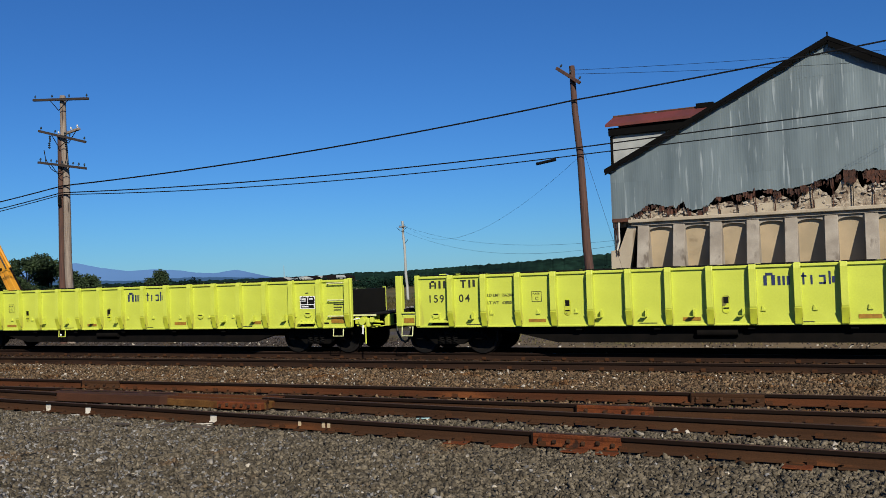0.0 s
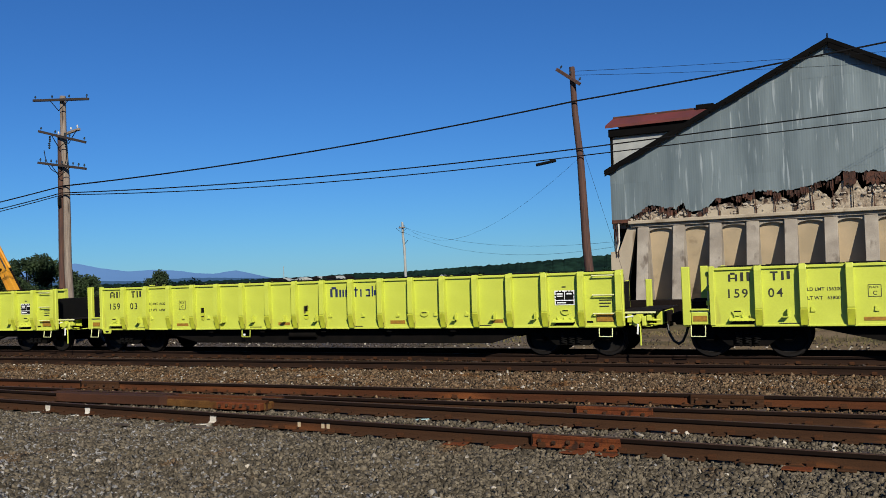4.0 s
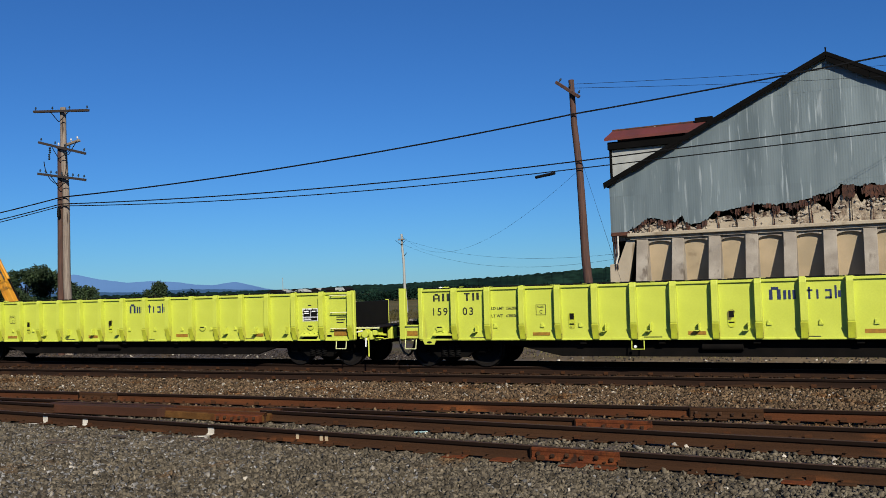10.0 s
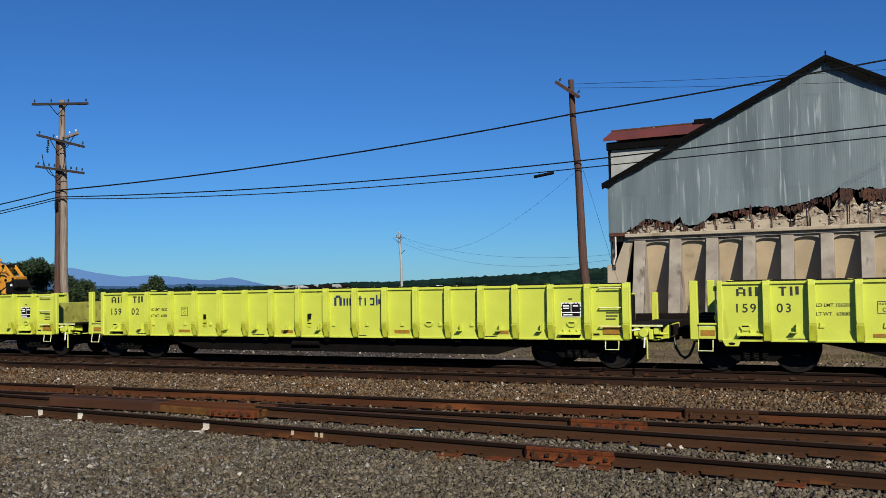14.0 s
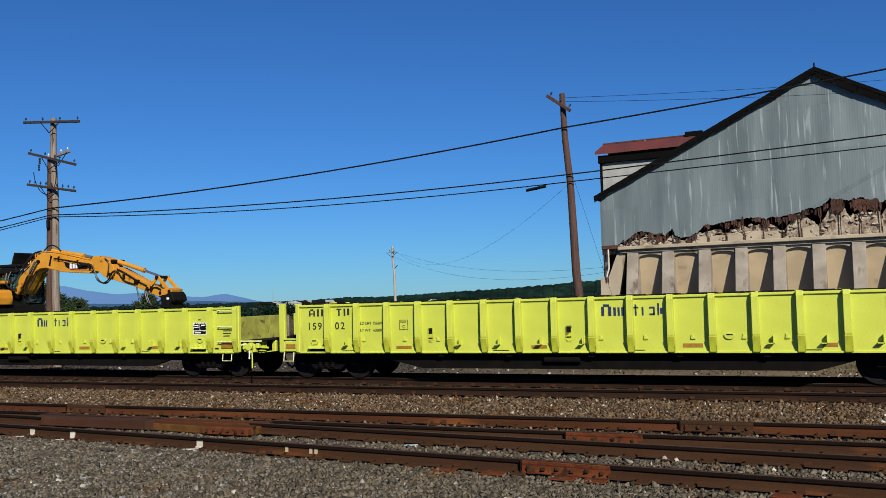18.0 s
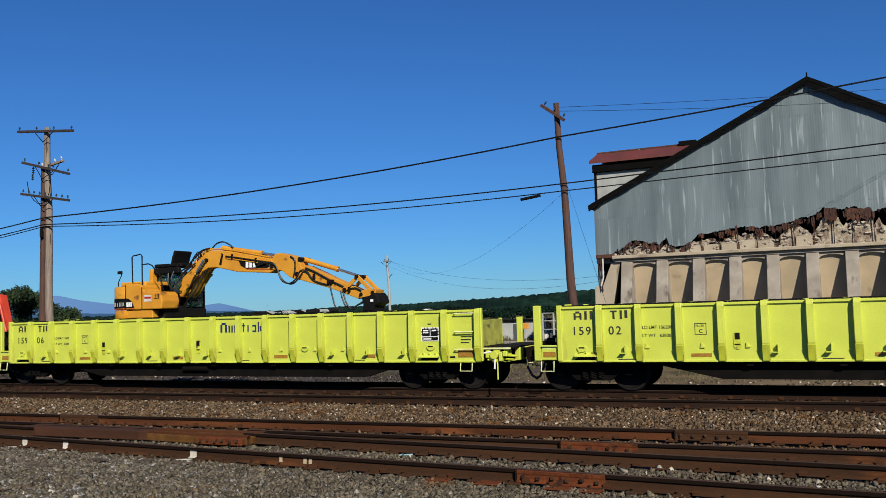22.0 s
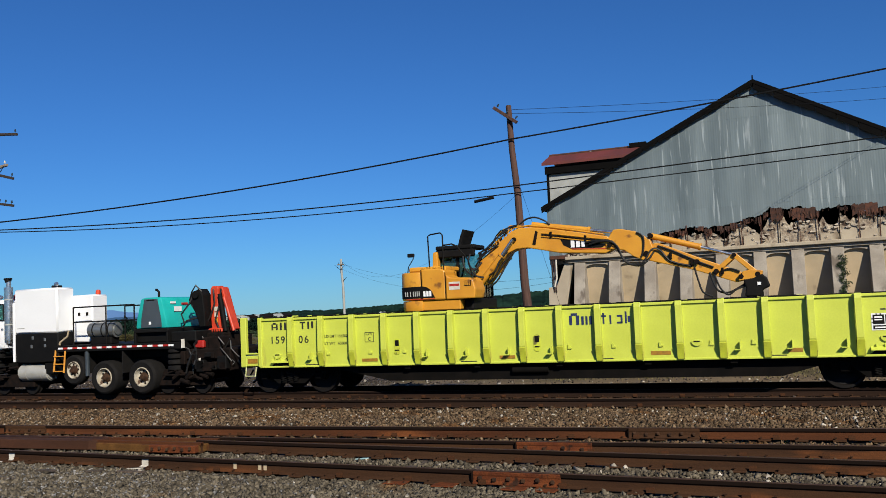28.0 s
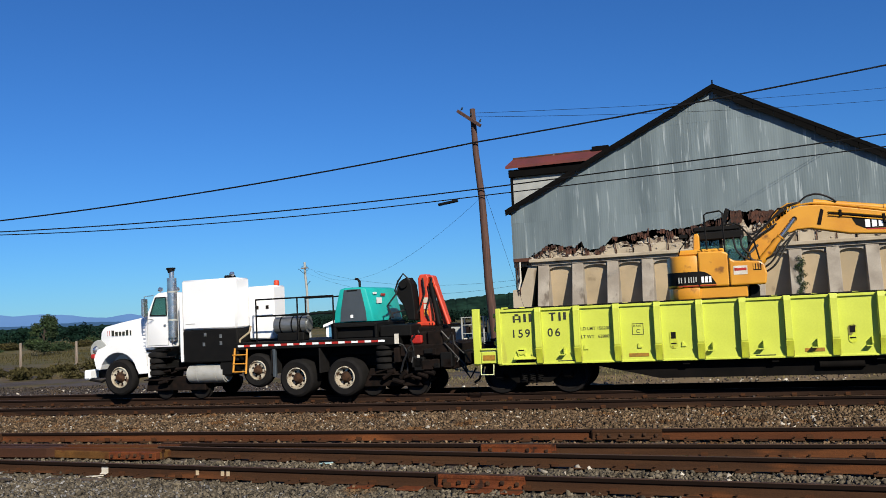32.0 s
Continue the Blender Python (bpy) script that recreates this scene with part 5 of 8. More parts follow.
        for u0 in (14.28, -0.50):
            p = part("bolster_cover", Shape().prism([(FACE, 0.852), (FACE - 0.12, 0.852), (FACE - 0.12, 0.868), (FACE, 0.93)], u0, u0 + 0.55, "x"), LIME, car, "projecting bolster hood", m=turn @ pose(0, 0, 0))
            # Black plate deepens the hood's shadow over the recess by colour.
            part("bolster_opening", Shape().prism([(u0 - 0.03, 0.768), (u0 + 0.50, 0.768), (u0 + 0.55, 0.85), (u0 + 0.09, 0.85)], FACE - 0.008, FACE - 0.001), BLACK, p, "black plate for the shaded recess under the hood")
            for k in range(3):
                part("hood_gusset", Shape().box(u0 + 0.10 + 0.17 * k, u0 + 0.12 + 0.17 * k, FACE - 0.05, FACE, 0.93, 0.985, 0.003), LIME, p)
        part("sill_slot", Shape().box(15.13, 15.28, y - 0.004, y - 0.001, 0.835, 0.88), BLACK, car, m=turn)
        # markings
        yy = FACE - 0.002
        if side < 0:
            letters(car, "wagon_mark", -0.53, 0.0, 1.74, 1.94, yy, [[(0.06, 0.28, 0, 0.8), (0.72, 0.94, 0, 0.8), (0.28, 0.72, 0.76, 1), (0.28, 0.72, 0.28, 0.42)], TALL], STENCIL)
            letters(car, "wagon_mark", 0.36, 0.84, 1.74, 1.94, yy, [[(0.1, 0.9, 0.82, 1), (0.38, 0.62, 0, 0.82)], MARK], STENCIL)
            text(car, "fleet_number", "159", -0.56, 1.375, 0.275, yy, STENCIL, 1.25)
            text(car, "fleet_digits", "03", 0.34, 1.375, 0.275, yy, STENCIL, 1.3)
            text(car, "weight_stencil", "LD LMT 156200", 1.14, 1.49, 0.105, yy, STENCIL)
            text(car, "weight_stencil", "LT WT   63800", 1.14, 1.30, 0.105, yy, STENCIL)
            s = Shape()
            for q in ((2.34, 2.60, 1.34, 1.352), (2.34, 2.60, 1.588, 1.60), (2.34, 2.352, 1.352, 1.588), (2.588, 2.60, 1.352, 1.588)):
                s.box(q[0], q[1], yy - 0.004, yy, q[2], q[3])
            part("plate_box", s, STENCIL, car)
            text(car, "plate_stencil", "PLATE", 2.365, 1.52, 0.065, yy, STENCIL)
            text(car, "plate_stencil", "C", 2.43, 1.38, 0.12, yy, STENCIL)
            letters(car, "name_mark", 7.78, 8.38, 1.60, 1.88, yy, [[(0.02, 0.30, 0, 0.8), (0.68, 0.98, 0, 0.8), (0.2, 0.8, 0.78, 1)], [(0.0, 0.24, 0, 0.72), (0.4, 0.6, 0, 0.72), (0.76, 1.0, 0, 0.72)]], NAVY)
            letters(car, "name_mark", 8.54, 9.30, 1.60, 1.88, yy, [[(0.36, 0.62, 0, 0.94), (0.1, 0.9, 0.6, 0.74)], [(0.2, 0.46, 0, 0.72)], [(0.1, 0.9, 0, 0.16), (0.66, 0.92, 0, 0.72), (0.1, 0.7, 0.56, 0.72)], [(0.1, 0.36, 0, 1), (0.5, 0.85, 0.1, 0.6)]], NAVY)
            p = part("data_panel", Shape().box(14.33, 14.84, yy - 0.004, yy, 1.27, 1.63), WHITE, car, "white-bordered black data panel")
            for q in ((14.36, 14.58, 1.40, 1.60), (14.60, 14.81, 1.40, 1.60), (14.36, 14.81, 1.29, 1.375)):
                part("data_block", Shape().box(q[0], q[1], yy - 0.008, yy - 0.0042, q[2], q[3]), BLACK, p)
            for q in ((14.334, 14.36, 1.50, 1.53), (14.334, 14.36, 1.43, 1.45), (14.81, 14.836, 1.50, 1.53), (14.81, 14.836, 1.43, 1.45), (14.42, 14.445, 1.60, 1.626), (14.50, 14.525, 1.60, 1.626), (14.66, 14.685, 1.60, 1.626), (14.74, 14.765, 1.60, 1.626)):
                part("data_notch", Shape().box(q[0], q[1], yy - 0.008, yy - 0.0042, q[2], q[3]), BLACK, p)
            for q in ((14.39, 14.54, 1.53, 1.565), (14.64, 14.77, 1.53, 1.565), (14.39, 14.54, 1.48, 1.505), (14.39, 14.62, 1.315, 1.345)):
                part("data_line", Shape().box(q[0], q[1], yy - 0.011, yy - 0.0082, q[2], q[3]), WHITE, p)
            for k in range(3):
                part("stencil_line", Shape().box(15.45, 15.78 - 0.05 * k, yy - 0.003, yy, 1.36 - 0.075 * k, 1.39 - 0.075 * k), STENCIL, car)
            for u in (0.55, 5.0, 8.4, 12.2):
                part("stencil_line", Shape().box(u, u + 0.42, yy - 0.003, yy, 0.775, 0.797), STENCIL, car)
            part("stencil_line", Shape().box(14.52, 14.62, yy - 0.003, yy, 1.70, 1.73), STENCIL, car)
        else:
            part("data_panel", Shape().box(14.33, 14.84, yy - 0.004, yy, 1.27, 1.63), BLACK, car, m=turn)
    # ends, floor, underframe
    for cx in (-0.89, 15.47):
        part("end_wall", Shape().box(cx - 0.04, cx + 0.04, -1.40, 1.40, 1.045, TOP - 0.07 if cx < 0 else 1.76, 0.01), BLACK if cx > 0 else LIME_WORN, car, "black end wall" if cx > 0 else "lime-yellow end wall")
        for k in range(3 if cx < 0 else 0):
            z = 1.2 + 0.33 * k
            a, b = (cx - 0.12, cx - 0.041) if cx < 0 else (cx + 0.041, cx + 0.12)
            part("end_rib", Shape().box(a, b, -1.40, 1.40, z, z + 0.11, 0.015), LIME, car)
    part("floor", Shape().box(-0.95, 15.98, -1.44, 1.44, 0.98, 1.04), BROWN_DIRT, car, "rusty steel floor")
    part("centre_sill", Shape().box(-1.55, 16.6, -0.38, 0.38, 0.60, 0.97, 0.02), UNDER, car, "black centre sill")
    for sgn in (-1, 1):
        y0, y1 = sorted((sgn * 1.05, sgn * 1.25))
        part("fishbelly_sill", Shape().prism([(1.1, 0.98), (1.1, 0.70), (1.6, 0.60), (2.9, 0.31), (12.5, 0.31), (13.45, 0.58), (13.7, 0.66), (13.7, 0.98)], y0, y1), UNDER, car, "deep black fishbelly sill")
    for u in (3.5, 5.4, 7.5, 9.6, 11.5):
        part("crossbearer", Shape().box(u - 0.08, u + 0.08, -1.42, 1.42, 0.62, 0.97, 0.01), UNDER, car)
    part("brake_reservoir", Shape().tube([(6.3, -1.30, 0.55), (7.2, -1.30, 0.55)], 0.09, 12), UNDER, car, "dusty dark air reservoir", smooth=True)
    part("brake_cylinder", Shape().tube([(9.0, 0.5, 0.55), (9.8, 0.5, 0.55)], 0.16, 14), UNDER, car, smooth=True)
    part("marker_lamp", Shape().lathe([(0.02, 0), (0.035, 0.01), (0.035, 0.03), (0.0, 0.035)], 10, pose(4.78, -1.44, 0.56, 0, 0, 180)), WHITE, car, "small white marker")
    # platforms, end posts, couplers
    for sgn, ux in ((-1, -0.93), (1, 16.03)):
        a, b = (ux - 0.62, ux - 0.005) if sgn < 0 else (ux + 0.005, ux + 0.75)
        part("end_platform", Shape().box(a, b, -1.42, 1.42, 1.06, 1.09, 0.004), BROWN_DIRT, car, "rusty end platform")
        part("platform_edge", Shape().box(a + 0.2 if sgn < 0 else a, b, -1.432, -1.422, 1.045, 1.088), PALE_LIME, car, "scuffed pale platform edge")
        part("end_sill", Shape().box(a if sgn < 0 else b - 0.14, a + 0.14 if sgn < 0 else b, -1.40 if sgn < 0 else -0.75, 1.40 if sgn < 0 else 0.75, 0.72, 1.05, 0.015), LIME, car, "lime-yellow end sill")
        if sgn < 0:
            for y in (-1.43, 1.31):
                part("end_post", Shape().box(a, a + 0.19, y, y + 0.12, LOW, TOP + 0.03, 0.015), LIME, car, "tall lime-yellow end post")
                p = part("platform_box", Shape().box(a + 0.195, b - 0.01, y - 0.01, y + 0.13, LOW + 0.02, 1.055, 0.012), LIME, car, "lime-yellow step box")
                part("reflector", Shape().box(a + 0.24, b - 0.06, y - 0.016 if y < 0 else y + 0.131, y - 0.0105 if y < 0 else y + 0.136, 0.84, 0.97), ORANGE_REFLECT, p)
                part("shelf", Shape().box(a + 0.2, b - 0.01, y - 0.05, y + 0.13, 1.092, 1.13, 0.006), LIME, car)
            part("corner_pipe", Shape().tube([(b - 0.04, -1.30, 1.12), (b - 0.04, -1.30, 1.98)], 0.02, 6), WHITE_OLD, car, "thin pale upright pipe")
        else:
            part("end_edge", Shape().box(15.40, 15.50, 1.405, 1.465, 1.045, 1.785, 0.01), LIME, car, "lime-yellow edge of the end wall")
            part("brake_gear", Shape().box(b - 0.25, b - 0.13, -1.25, -0.98, 0.86, 1.08, 0.02).tube([(ux + 0.05, -1.30, 0.92), (b + 0.08, -1.20, 0.86)], 0.03, 8).tube([(ux + 0.3, -1.3, 0.8), (b + 0.02, -1.25, 0.78)], 0.02, 6).box(ux + 0.1, ux + 0.28, -1.38, -1.22, 0.78, 1.0, 0.02), LIME_WORN, car, "worn lime-yellow brake gear")
            part("brake_pipe", Shape().tube([(ux + 0.02, -1.40, 0.95), (ux + 0.20, -1.42, 0.98), (ux + 0.32, -1.42, 0.85), (ux + 0.30, -1.42, 0.55)], 0.022, 8), WHITE, car, "white uncoupling rod", smooth=True)
            part("uncoupling_lever", Shape().tube([(ux + 0.10, -1.38, 0.78), (ux + 0.55, -1.2, 0.72), (b + 0.05, -0.4, 0.76)], 0.016, 6), LIME, car, smooth=True)
            for j, (dx, z0, w, h) in enumerate(((0.12, 0.92, 0.06, 0.10), (0.24, 0.84, 0.05, 0.07), (0.36, 0.97, 0.08, 0.06), (0.46, 0.86, 0.05, 0.12), (0.30, 0.76, 0.07, 0.04), (0.58, 0.93, 0.06, 0.07))):
                part("brake_fitting", Shape().box(ux + dx - w, ux + dx + w, -1.42, -1.28, z0 - h, z0 + h, 0.015), LIME if j % 2 else LIME_WORN, car)
            part("brake_valve", Shape().lathe([(0.03, -0.03), (0.10, -0.03), (0.11, 0.0), (0.10, 0.03), (0.03, 0.03)], 14, pose(ux + 0.30, -1.43, 0.90)), LIME, car, "round lime-yellow brake valve", smooth=True)
            part("rod", Shape().tube([(ux + 0.36, -1.36, 0.74), (ux + 0.36, -1.36, 0.28)], 0.020, 6), LIME, car, "hanging yellow rod")
        face = b if sgn > 0 else a
        s = Shape().box(min(face, face + sgn * 0.34), max(face, face + sgn * 0.34), -0.12, 0.12, 0.74, 0.96, 0.03)
        s.box(min(face + sgn * 0.20, face + sgn * 0.36), max(face + sgn * 0.20, face + sgn * 0.36), -0.2, 0.2, 0.68, 1.0, 0.04)
        part("coupler", s, BROWN_DIRT, car, "rusty brown knuckle coupler")
        part("draft_block", Shape().box(min(face - sgn * 0.3, face + sgn * 0.05), max(face - sgn * 0.3, face + sgn * 0.05), -0.45, 0.45, 0.62, 1.03, 0.03), BROWN_DIRT, car)
        pts = [(face + sgn * 0.05, -0.38, 0.72), (face + sgn * 0.10, -0.42, 0.5), (face + sgn * 0.2, -0.40, 0.30), (face + sgn * 0.33, -0.36, 0.22)]
        part("air_hose", Shape().tube(pts, 0.032, 8), HOSE, car, "drooping black air hose", smooth=True)
    for k in range(3):
        part("timber", Shape().box(-1.55, -1.05, -0.9 + 0.5 * k, -0.55 + 0.5 * k, 1.095, 1.21 + 0.05 * k, 0.02), BROWN_DIRT, car, "rusty chain heap on the platform")
    bogie(car, -0.16)
    bogie(car, 14.62)
    return car



def on_track(x):
    """The pose of a thing that stands x along the main track, on its middle line."""
    return MAIN_LINE @ pose(x, 1.47, 0)


gondola = build_gondola(on_track(FIRST_X))
train = [(gondola, FIRST_X)]
for k in (-1, 1, 2):
    x = FIRST_X - k * PITCH
    train.append((copy_thing(gondola, on_track(x)), x))
for (wagon, x), digits in zip(train[1:], ("04", "02", "06")):
    for o in wagon.children:
        if o.name.startswith("fleet_digits"):
            o.data = text_mesh("fleet_digits", digits, 0.275, STENCIL, 1.3)
for wagon, x in train[1:]:
    for o in list(wagon.children):
        if o.name.startswith(("marker_bracket", "marker_lamp", "jacking_pad")):
            for q in list(o.children):
                bpy.data.objects.remove(q)
            bpy.data.objects.remove(o)
for o in train[-1][0].children:
    if o.name.startswith("end_wall") and "black" in o.get("label", ""):
        o.data = o.data.copy()
        o.data.materials[0] = LIME_DIRTY
        o["label"] = "scribbled lime-yellow end wall"
WORK_X = FIRST_X - 2 * PITCH  # first rib of the wagon that carries the excavator


# ------------------------------------------------------------------ excavator on the last wagon
def build_excavator(m):
    ex = thing("excavator", "yellow tracked excavator riding in the gondola wagon", "excavator", m=m)
    # undercarriage
    for sgn in (-1, 1):
        y0, y1 = sorted((sgn * 0.72, sgn * 1.28))
        s = Shape().prism([(3.15, 1.30), (3.30, 1.08), (3.55, 1.045), (6.25, 1.045), (6.5, 1.08), (6.65, 1.30), (6.5, 1.60), (6.25, 1.70), (3.55, 1.70), (3.30, 1.60)], y0, y1)
        part("track", s, RUBBER, ex, "dark steel crawler track", bevel=0.03)
    part("car_body", Shape().box(3.9, 5.9, -0.7, 0.7, 1.35, 1.85, 0.05), BLACK, ex, "dark undercarriage frame")
    part("slew_ring", Shape().lathe([(0.6, 0), (0.6, 0.2)], 28, pose(4.75, 0, 1.86, 90, 0, 0)), BLACK, ex, smooth=True)
    # counterweight, rounded in plan
    plan = [(3.95, -1.20), (3.62, -1.20), (3.45, -1.14), (3.33, -1.02), (3.27, -0.85), (3.20, -0.4), (3.18, 0), (3.20, 0.4), (3.27, 0.85), (3.33, 1.02), (3.45, 1.14), (3.62, 1.20), (3.95, 1.20)]
    part("counterweight", Shape().prism(plan, 2.36, 3.10, "z"), CAT, ex, "rounded yellow counterweight", bevel=0.05, smooth=True)
    part("counterweight_skirt", Shape().prism([(x + 0.015, y * 0.99) for x, y in plan], 2.09, 2.352, "z"), CAT, ex, bevel=0.02, smooth=True)
    stripe = [(3.955, -1.205), (3.62, -1.205), (3.447, -1.145), (3.326, -1.023), (3.264, -0.85), (3.2, -0.45)]
    s = Shape()
    for zz in (2.42, 2.72):
        s.v += [(x - 0.003, y - 0.003, zz) for x, y in stripe]
    k = len(stripe)
    s.f = [(i, i + 1, k + i + 1, k + i) for i in range(k - 1)]
    part("black_band", s, BLACK, ex, "black model band", smooth=True)
    # house panels on the near side
    part("side_cover", Shape().prism([(3.96, 2.36), (4.62, 2.36), (4.62, 3.10), (4.5, 3.16), (3.96, 3.17)], -1.20, -0.30), CAT, ex, "yellow engine cover", bevel=0.035)
    part("tank_cover", Shape().prism([(4.63, 2.36), (5.40, 2.36), (5.44, 2.60), (5.38, 2.82), (5.28, 2.89), (4.75, 2.92), (4.63, 3.0)], -1.20, -0.42), CAT, ex, "yellow tank cover", bevel=0.035)
    part("lower_frame", Shape().box(3.62, 5.0, -1.14, 1.14, 2.08, 2.352, 0.03), CAT, ex, "yellow house frame")
    part("black_wedge", Shape().prism([(3.956, 2.42), (4.33, 2.42), (4.22, 2.62), (4.10, 2.70), (3.956, 2.73)], -1.206, -1.201), BLACK, ex, "curved black name panel")
    part("red_line", Shape().box(3.5, 4.33, -1.206, -1.201, 2.385, 2.405), RED, ex)
    letters(ex, "model_mark", 3.48, 3.92, 2.47, 2.60, -1.212, [TALL, ONE, TALL, MARK], GREY_CLAD)
    letters(ex, "maker_mark", 4.00, 4.24, 2.46, 2.60, -1.208, [[(0, 0.9, 0, 1)], [(0.05, 0.95, 0, 1)], [(0.1, 0.9, 0, 1)]], WHITE)
    part("decal", Shape().box(4.72, 5.02, -1.206, -1.201, 2.60, 2.80), WHITE_OLD, ex, "pink and white warning decal")
    part("decal_line", Shape().box(4.74, 5.00, -1.210, -1.2065, 2.69, 2.75), RED, ex)
    v = part("vent", Shape().box(5.14, 5.32, -1.206, -1.2005, 2.68, 2.83), BLACK, ex, "small dark louvre")
    for i in range(3):
        part("louvre", Shape().box(5.15 + 0.055 * i, 5.185 + 0.055 * i, -1.214, -1.2065, 2.70, 2.83), CAT, v)
    for x, z0, z1 in ((3.955, 2.38, 3.16), (4.625, 2.38, 3.06)):
        part("panel_seam", Shape().box(x - 0.006, x + 0.006, -1.207, -1.19, z0, z1), BLACK, ex)
    part("engine_hood", Shape().box(3.5, 4.55, -0.95, 0.15, 3.10, 3.24, 0.04), CAT, ex, "yellow engine hood")
    for i in range(4):
        part("hinge", Shape().box(3.95 + 0.16 * i, 4.03 + 0.16 * i, -1.19, -1.10, 3.172, 3.21, 0.01), CAT, ex)
    part("cab_back_panel", Shape().prism([(3.80, 3.10), (3.96, 3.10), (3.97, 3.60), (3.94, 3.68), (3.84, 3.66)], -0.02, 0.21), CAT, ex, "yellow rear cab panel", bevel=0.02)
    # handrails, mirror, work light
    for pts in ([(4.17, -1.10, 3.1), (4.15, -1.10, 4.02), (4.22, -1.10, 4.06), (4.50, -1.10, 4.09), (4.56, -1.10, 4.03), (4.56, -1.10, 3.1)], [(4.56, -1.1, 3.76), (4.80, -1.08, 3.78), (4.92, -1.05, 3.72), (5.20, -1.0, 3.36), (5.30, -0.98, 2.92)]):
        part("handrail", Shape().tube(pts, 0.02, 8), BLACK, ex, "black tubular handrail", smooth=True)
    part("mirror_arm", Shape().tube([(3.52, -1.05, 3.08), (3.56, -1.08, 3.25), (3.72, -1.12, 3.45), (3.74, -1.12, 3.55)], 0.014, 6), BLACK, ex, smooth=True)
    part("mirror", Shape().box(3.56, 3.76, -1.14, -1.09, 3.50, 3.60, 0.02), BLACK, ex, "small black rear mirror")
    # cab on the far side
    cab = part("cab", Shape().box(3.82, 3.90, 0.22, 1.16, 2.36, 3.715, 0.02), BLACK, ex, "black-framed operator cab")
    part("cab_roof", Shape().box(3.82, 4.95, 0.22, 1.16, 3.72, 3.84, 0.03), BLACK, cab)
    for x0, x1, y0, y1, z0, z1 in ((5.08, 5.15, 0.22, 0.30, 2.86, 3.60), (5.08, 5.15, 1.08, 1.16, 2.96, 3.60), (4.42, 4.50, 0.22, 0.28, 2.86, 3.72)):
        part("cab_post", Shape().box(x0, x1, y0, y1, z0, z1, 0.01), BLACK, cab)
    for y0, y1, z1 in ((0.22, 0.27, 2.855), (1.11, 1.16, 2.955)):
        part("door_panel", Shape().box(3.905, 5.15, y0, y1, 2.36, z1, 0.01), BLACK, cab)
    part("side_glass", Shape().box(3.92, 4.42, 0.245, 0.252, 2.86, 3.70), CAB_GLASS, cab, "teal-tinted cab glass")
    part("side_glass", Shape().box(4.51, 5.08, 0.245, 0.252, 2.86, 3.55), CAB_GLASS, cab)
    part("front_glass", Shape().box(5.11, 5.118, 0.30, 1.08, 2.4, 3.55), CAB_GLASS, cab)
    part("seat", Shape().box(4.15, 4.6, 0.45, 0.95, 2.5, 2.75, 0.05).box(4.12, 4.24, 0.45, 0.95, 2.7, 3.35, 0.05), BLACK, cab)
    # Added black boxes give the shade behind the cab glass.
    part("cab_interior", Shape().box(3.94, 4.40, 0.32, 1.06, 2.4, 3.6, 0.05).box(4.4, 5.0, 0.55, 1.06, 2.4, 3.2, 0.05), BLACK, cab, "dark cab interior")
    part("swing_base", Shape().box(5.02, 5.26, -0.9, 1.1, 2.06, 2.36, 0.04).box(5.05, 5.4, -0.85, -0.4, 2.36, 2.75, 0.05), BLACK, ex, "black swing frame and hoses")
    part("roof_hatch", Shape().prism([(4.46, 3.80), (4.54, 3.80), (4.62, 4.06), (4.70, 4.24), (4.62, 4.27), (4.54, 4.08)], 0.28, 1.08), BLACK, ex, "raised black roof hatch", bevel=0.015)
    part("guard", Shape().box(3.95, 5.0, 0.05, 0.20, 3.50, 3.70, 0.03), BLACK, ex, "black cab roof edge")
    part("hose_guide", Shape().tube([(4.9, 0.1, 3.68), (4.92, 0.1, 3.80)], 0.02, 6), BLACK, ex)
    for dx in (0, 0.07):
        part("grab_rail", Shape().tube([(5.22 + dx, 0.32, 2.35), (5.22 + dx, 0.32, 3.4)], 0.016, 6), BLACK, ex)
    part("cab_mirror", Shape().box(5.24, 5.32, 0.28, 0.42, 3.05, 3.35, 0.02), BLACK, ex)
    # boom
    boom = [(4.90, 2.72), (4.84, 2.98), (5.02, 3.36), (5.50, 3.76), (5.92, 4.08), (6.12, 4.16), (6.45, 4.16), (6.84, 4.11), (7.7, 3.94), (8.46, 3.78), (8.60, 3.62), (8.56, 3.42), (8.40, 3.35), (7.17, 3.44), (6.35, 3.62), (6.05, 3.61), (5.78, 3.50), (5.30, 2.88), (5.12, 2.70)]
    part("boom", Shape().prism(boom, -0.42, -0.02), CAT, ex, "cranked yellow boom", bevel=0.025)
    mid = [(8.42, 3.46), (8.40, 3.62), (8.62, 3.93), (8.80, 3.94), (9.18, 3.85), (9.52, 3.62), (9.58, 3.42), (9.55, 3.18), (9.36, 3.10), (9.10, 3.22), (8.86, 3.40)]
    part("boom_nose", Shape().prism(mid, -0.45, 0.01), CAT, ex, "yellow articulated boom section", bevel=0.02)
    stick = [(9.34, 3.16), (9.44, 3.42), (9.62, 3.53), (9.78, 3.50), (10.69, 3.09), (11.66, 2.68), (11.66, 2.48), (11.5, 2.45), (10.54, 2.80), (9.45, 3.10)]
    part("stick", Shape().prism(stick, -0.39, -0.05), CAT, ex, "tapered yellow stick", bevel=0.02)
    part("tip_bracket", Shape().prism([(11.55, 2.48), (11.66, 2.70), (11.86, 2.74), (12.12, 2.70), (12.08, 2.54), (11.9, 2.50)], -0.48, 0.04), CAT, ex, "yellow quick-coupler bracket", bevel=0.02)

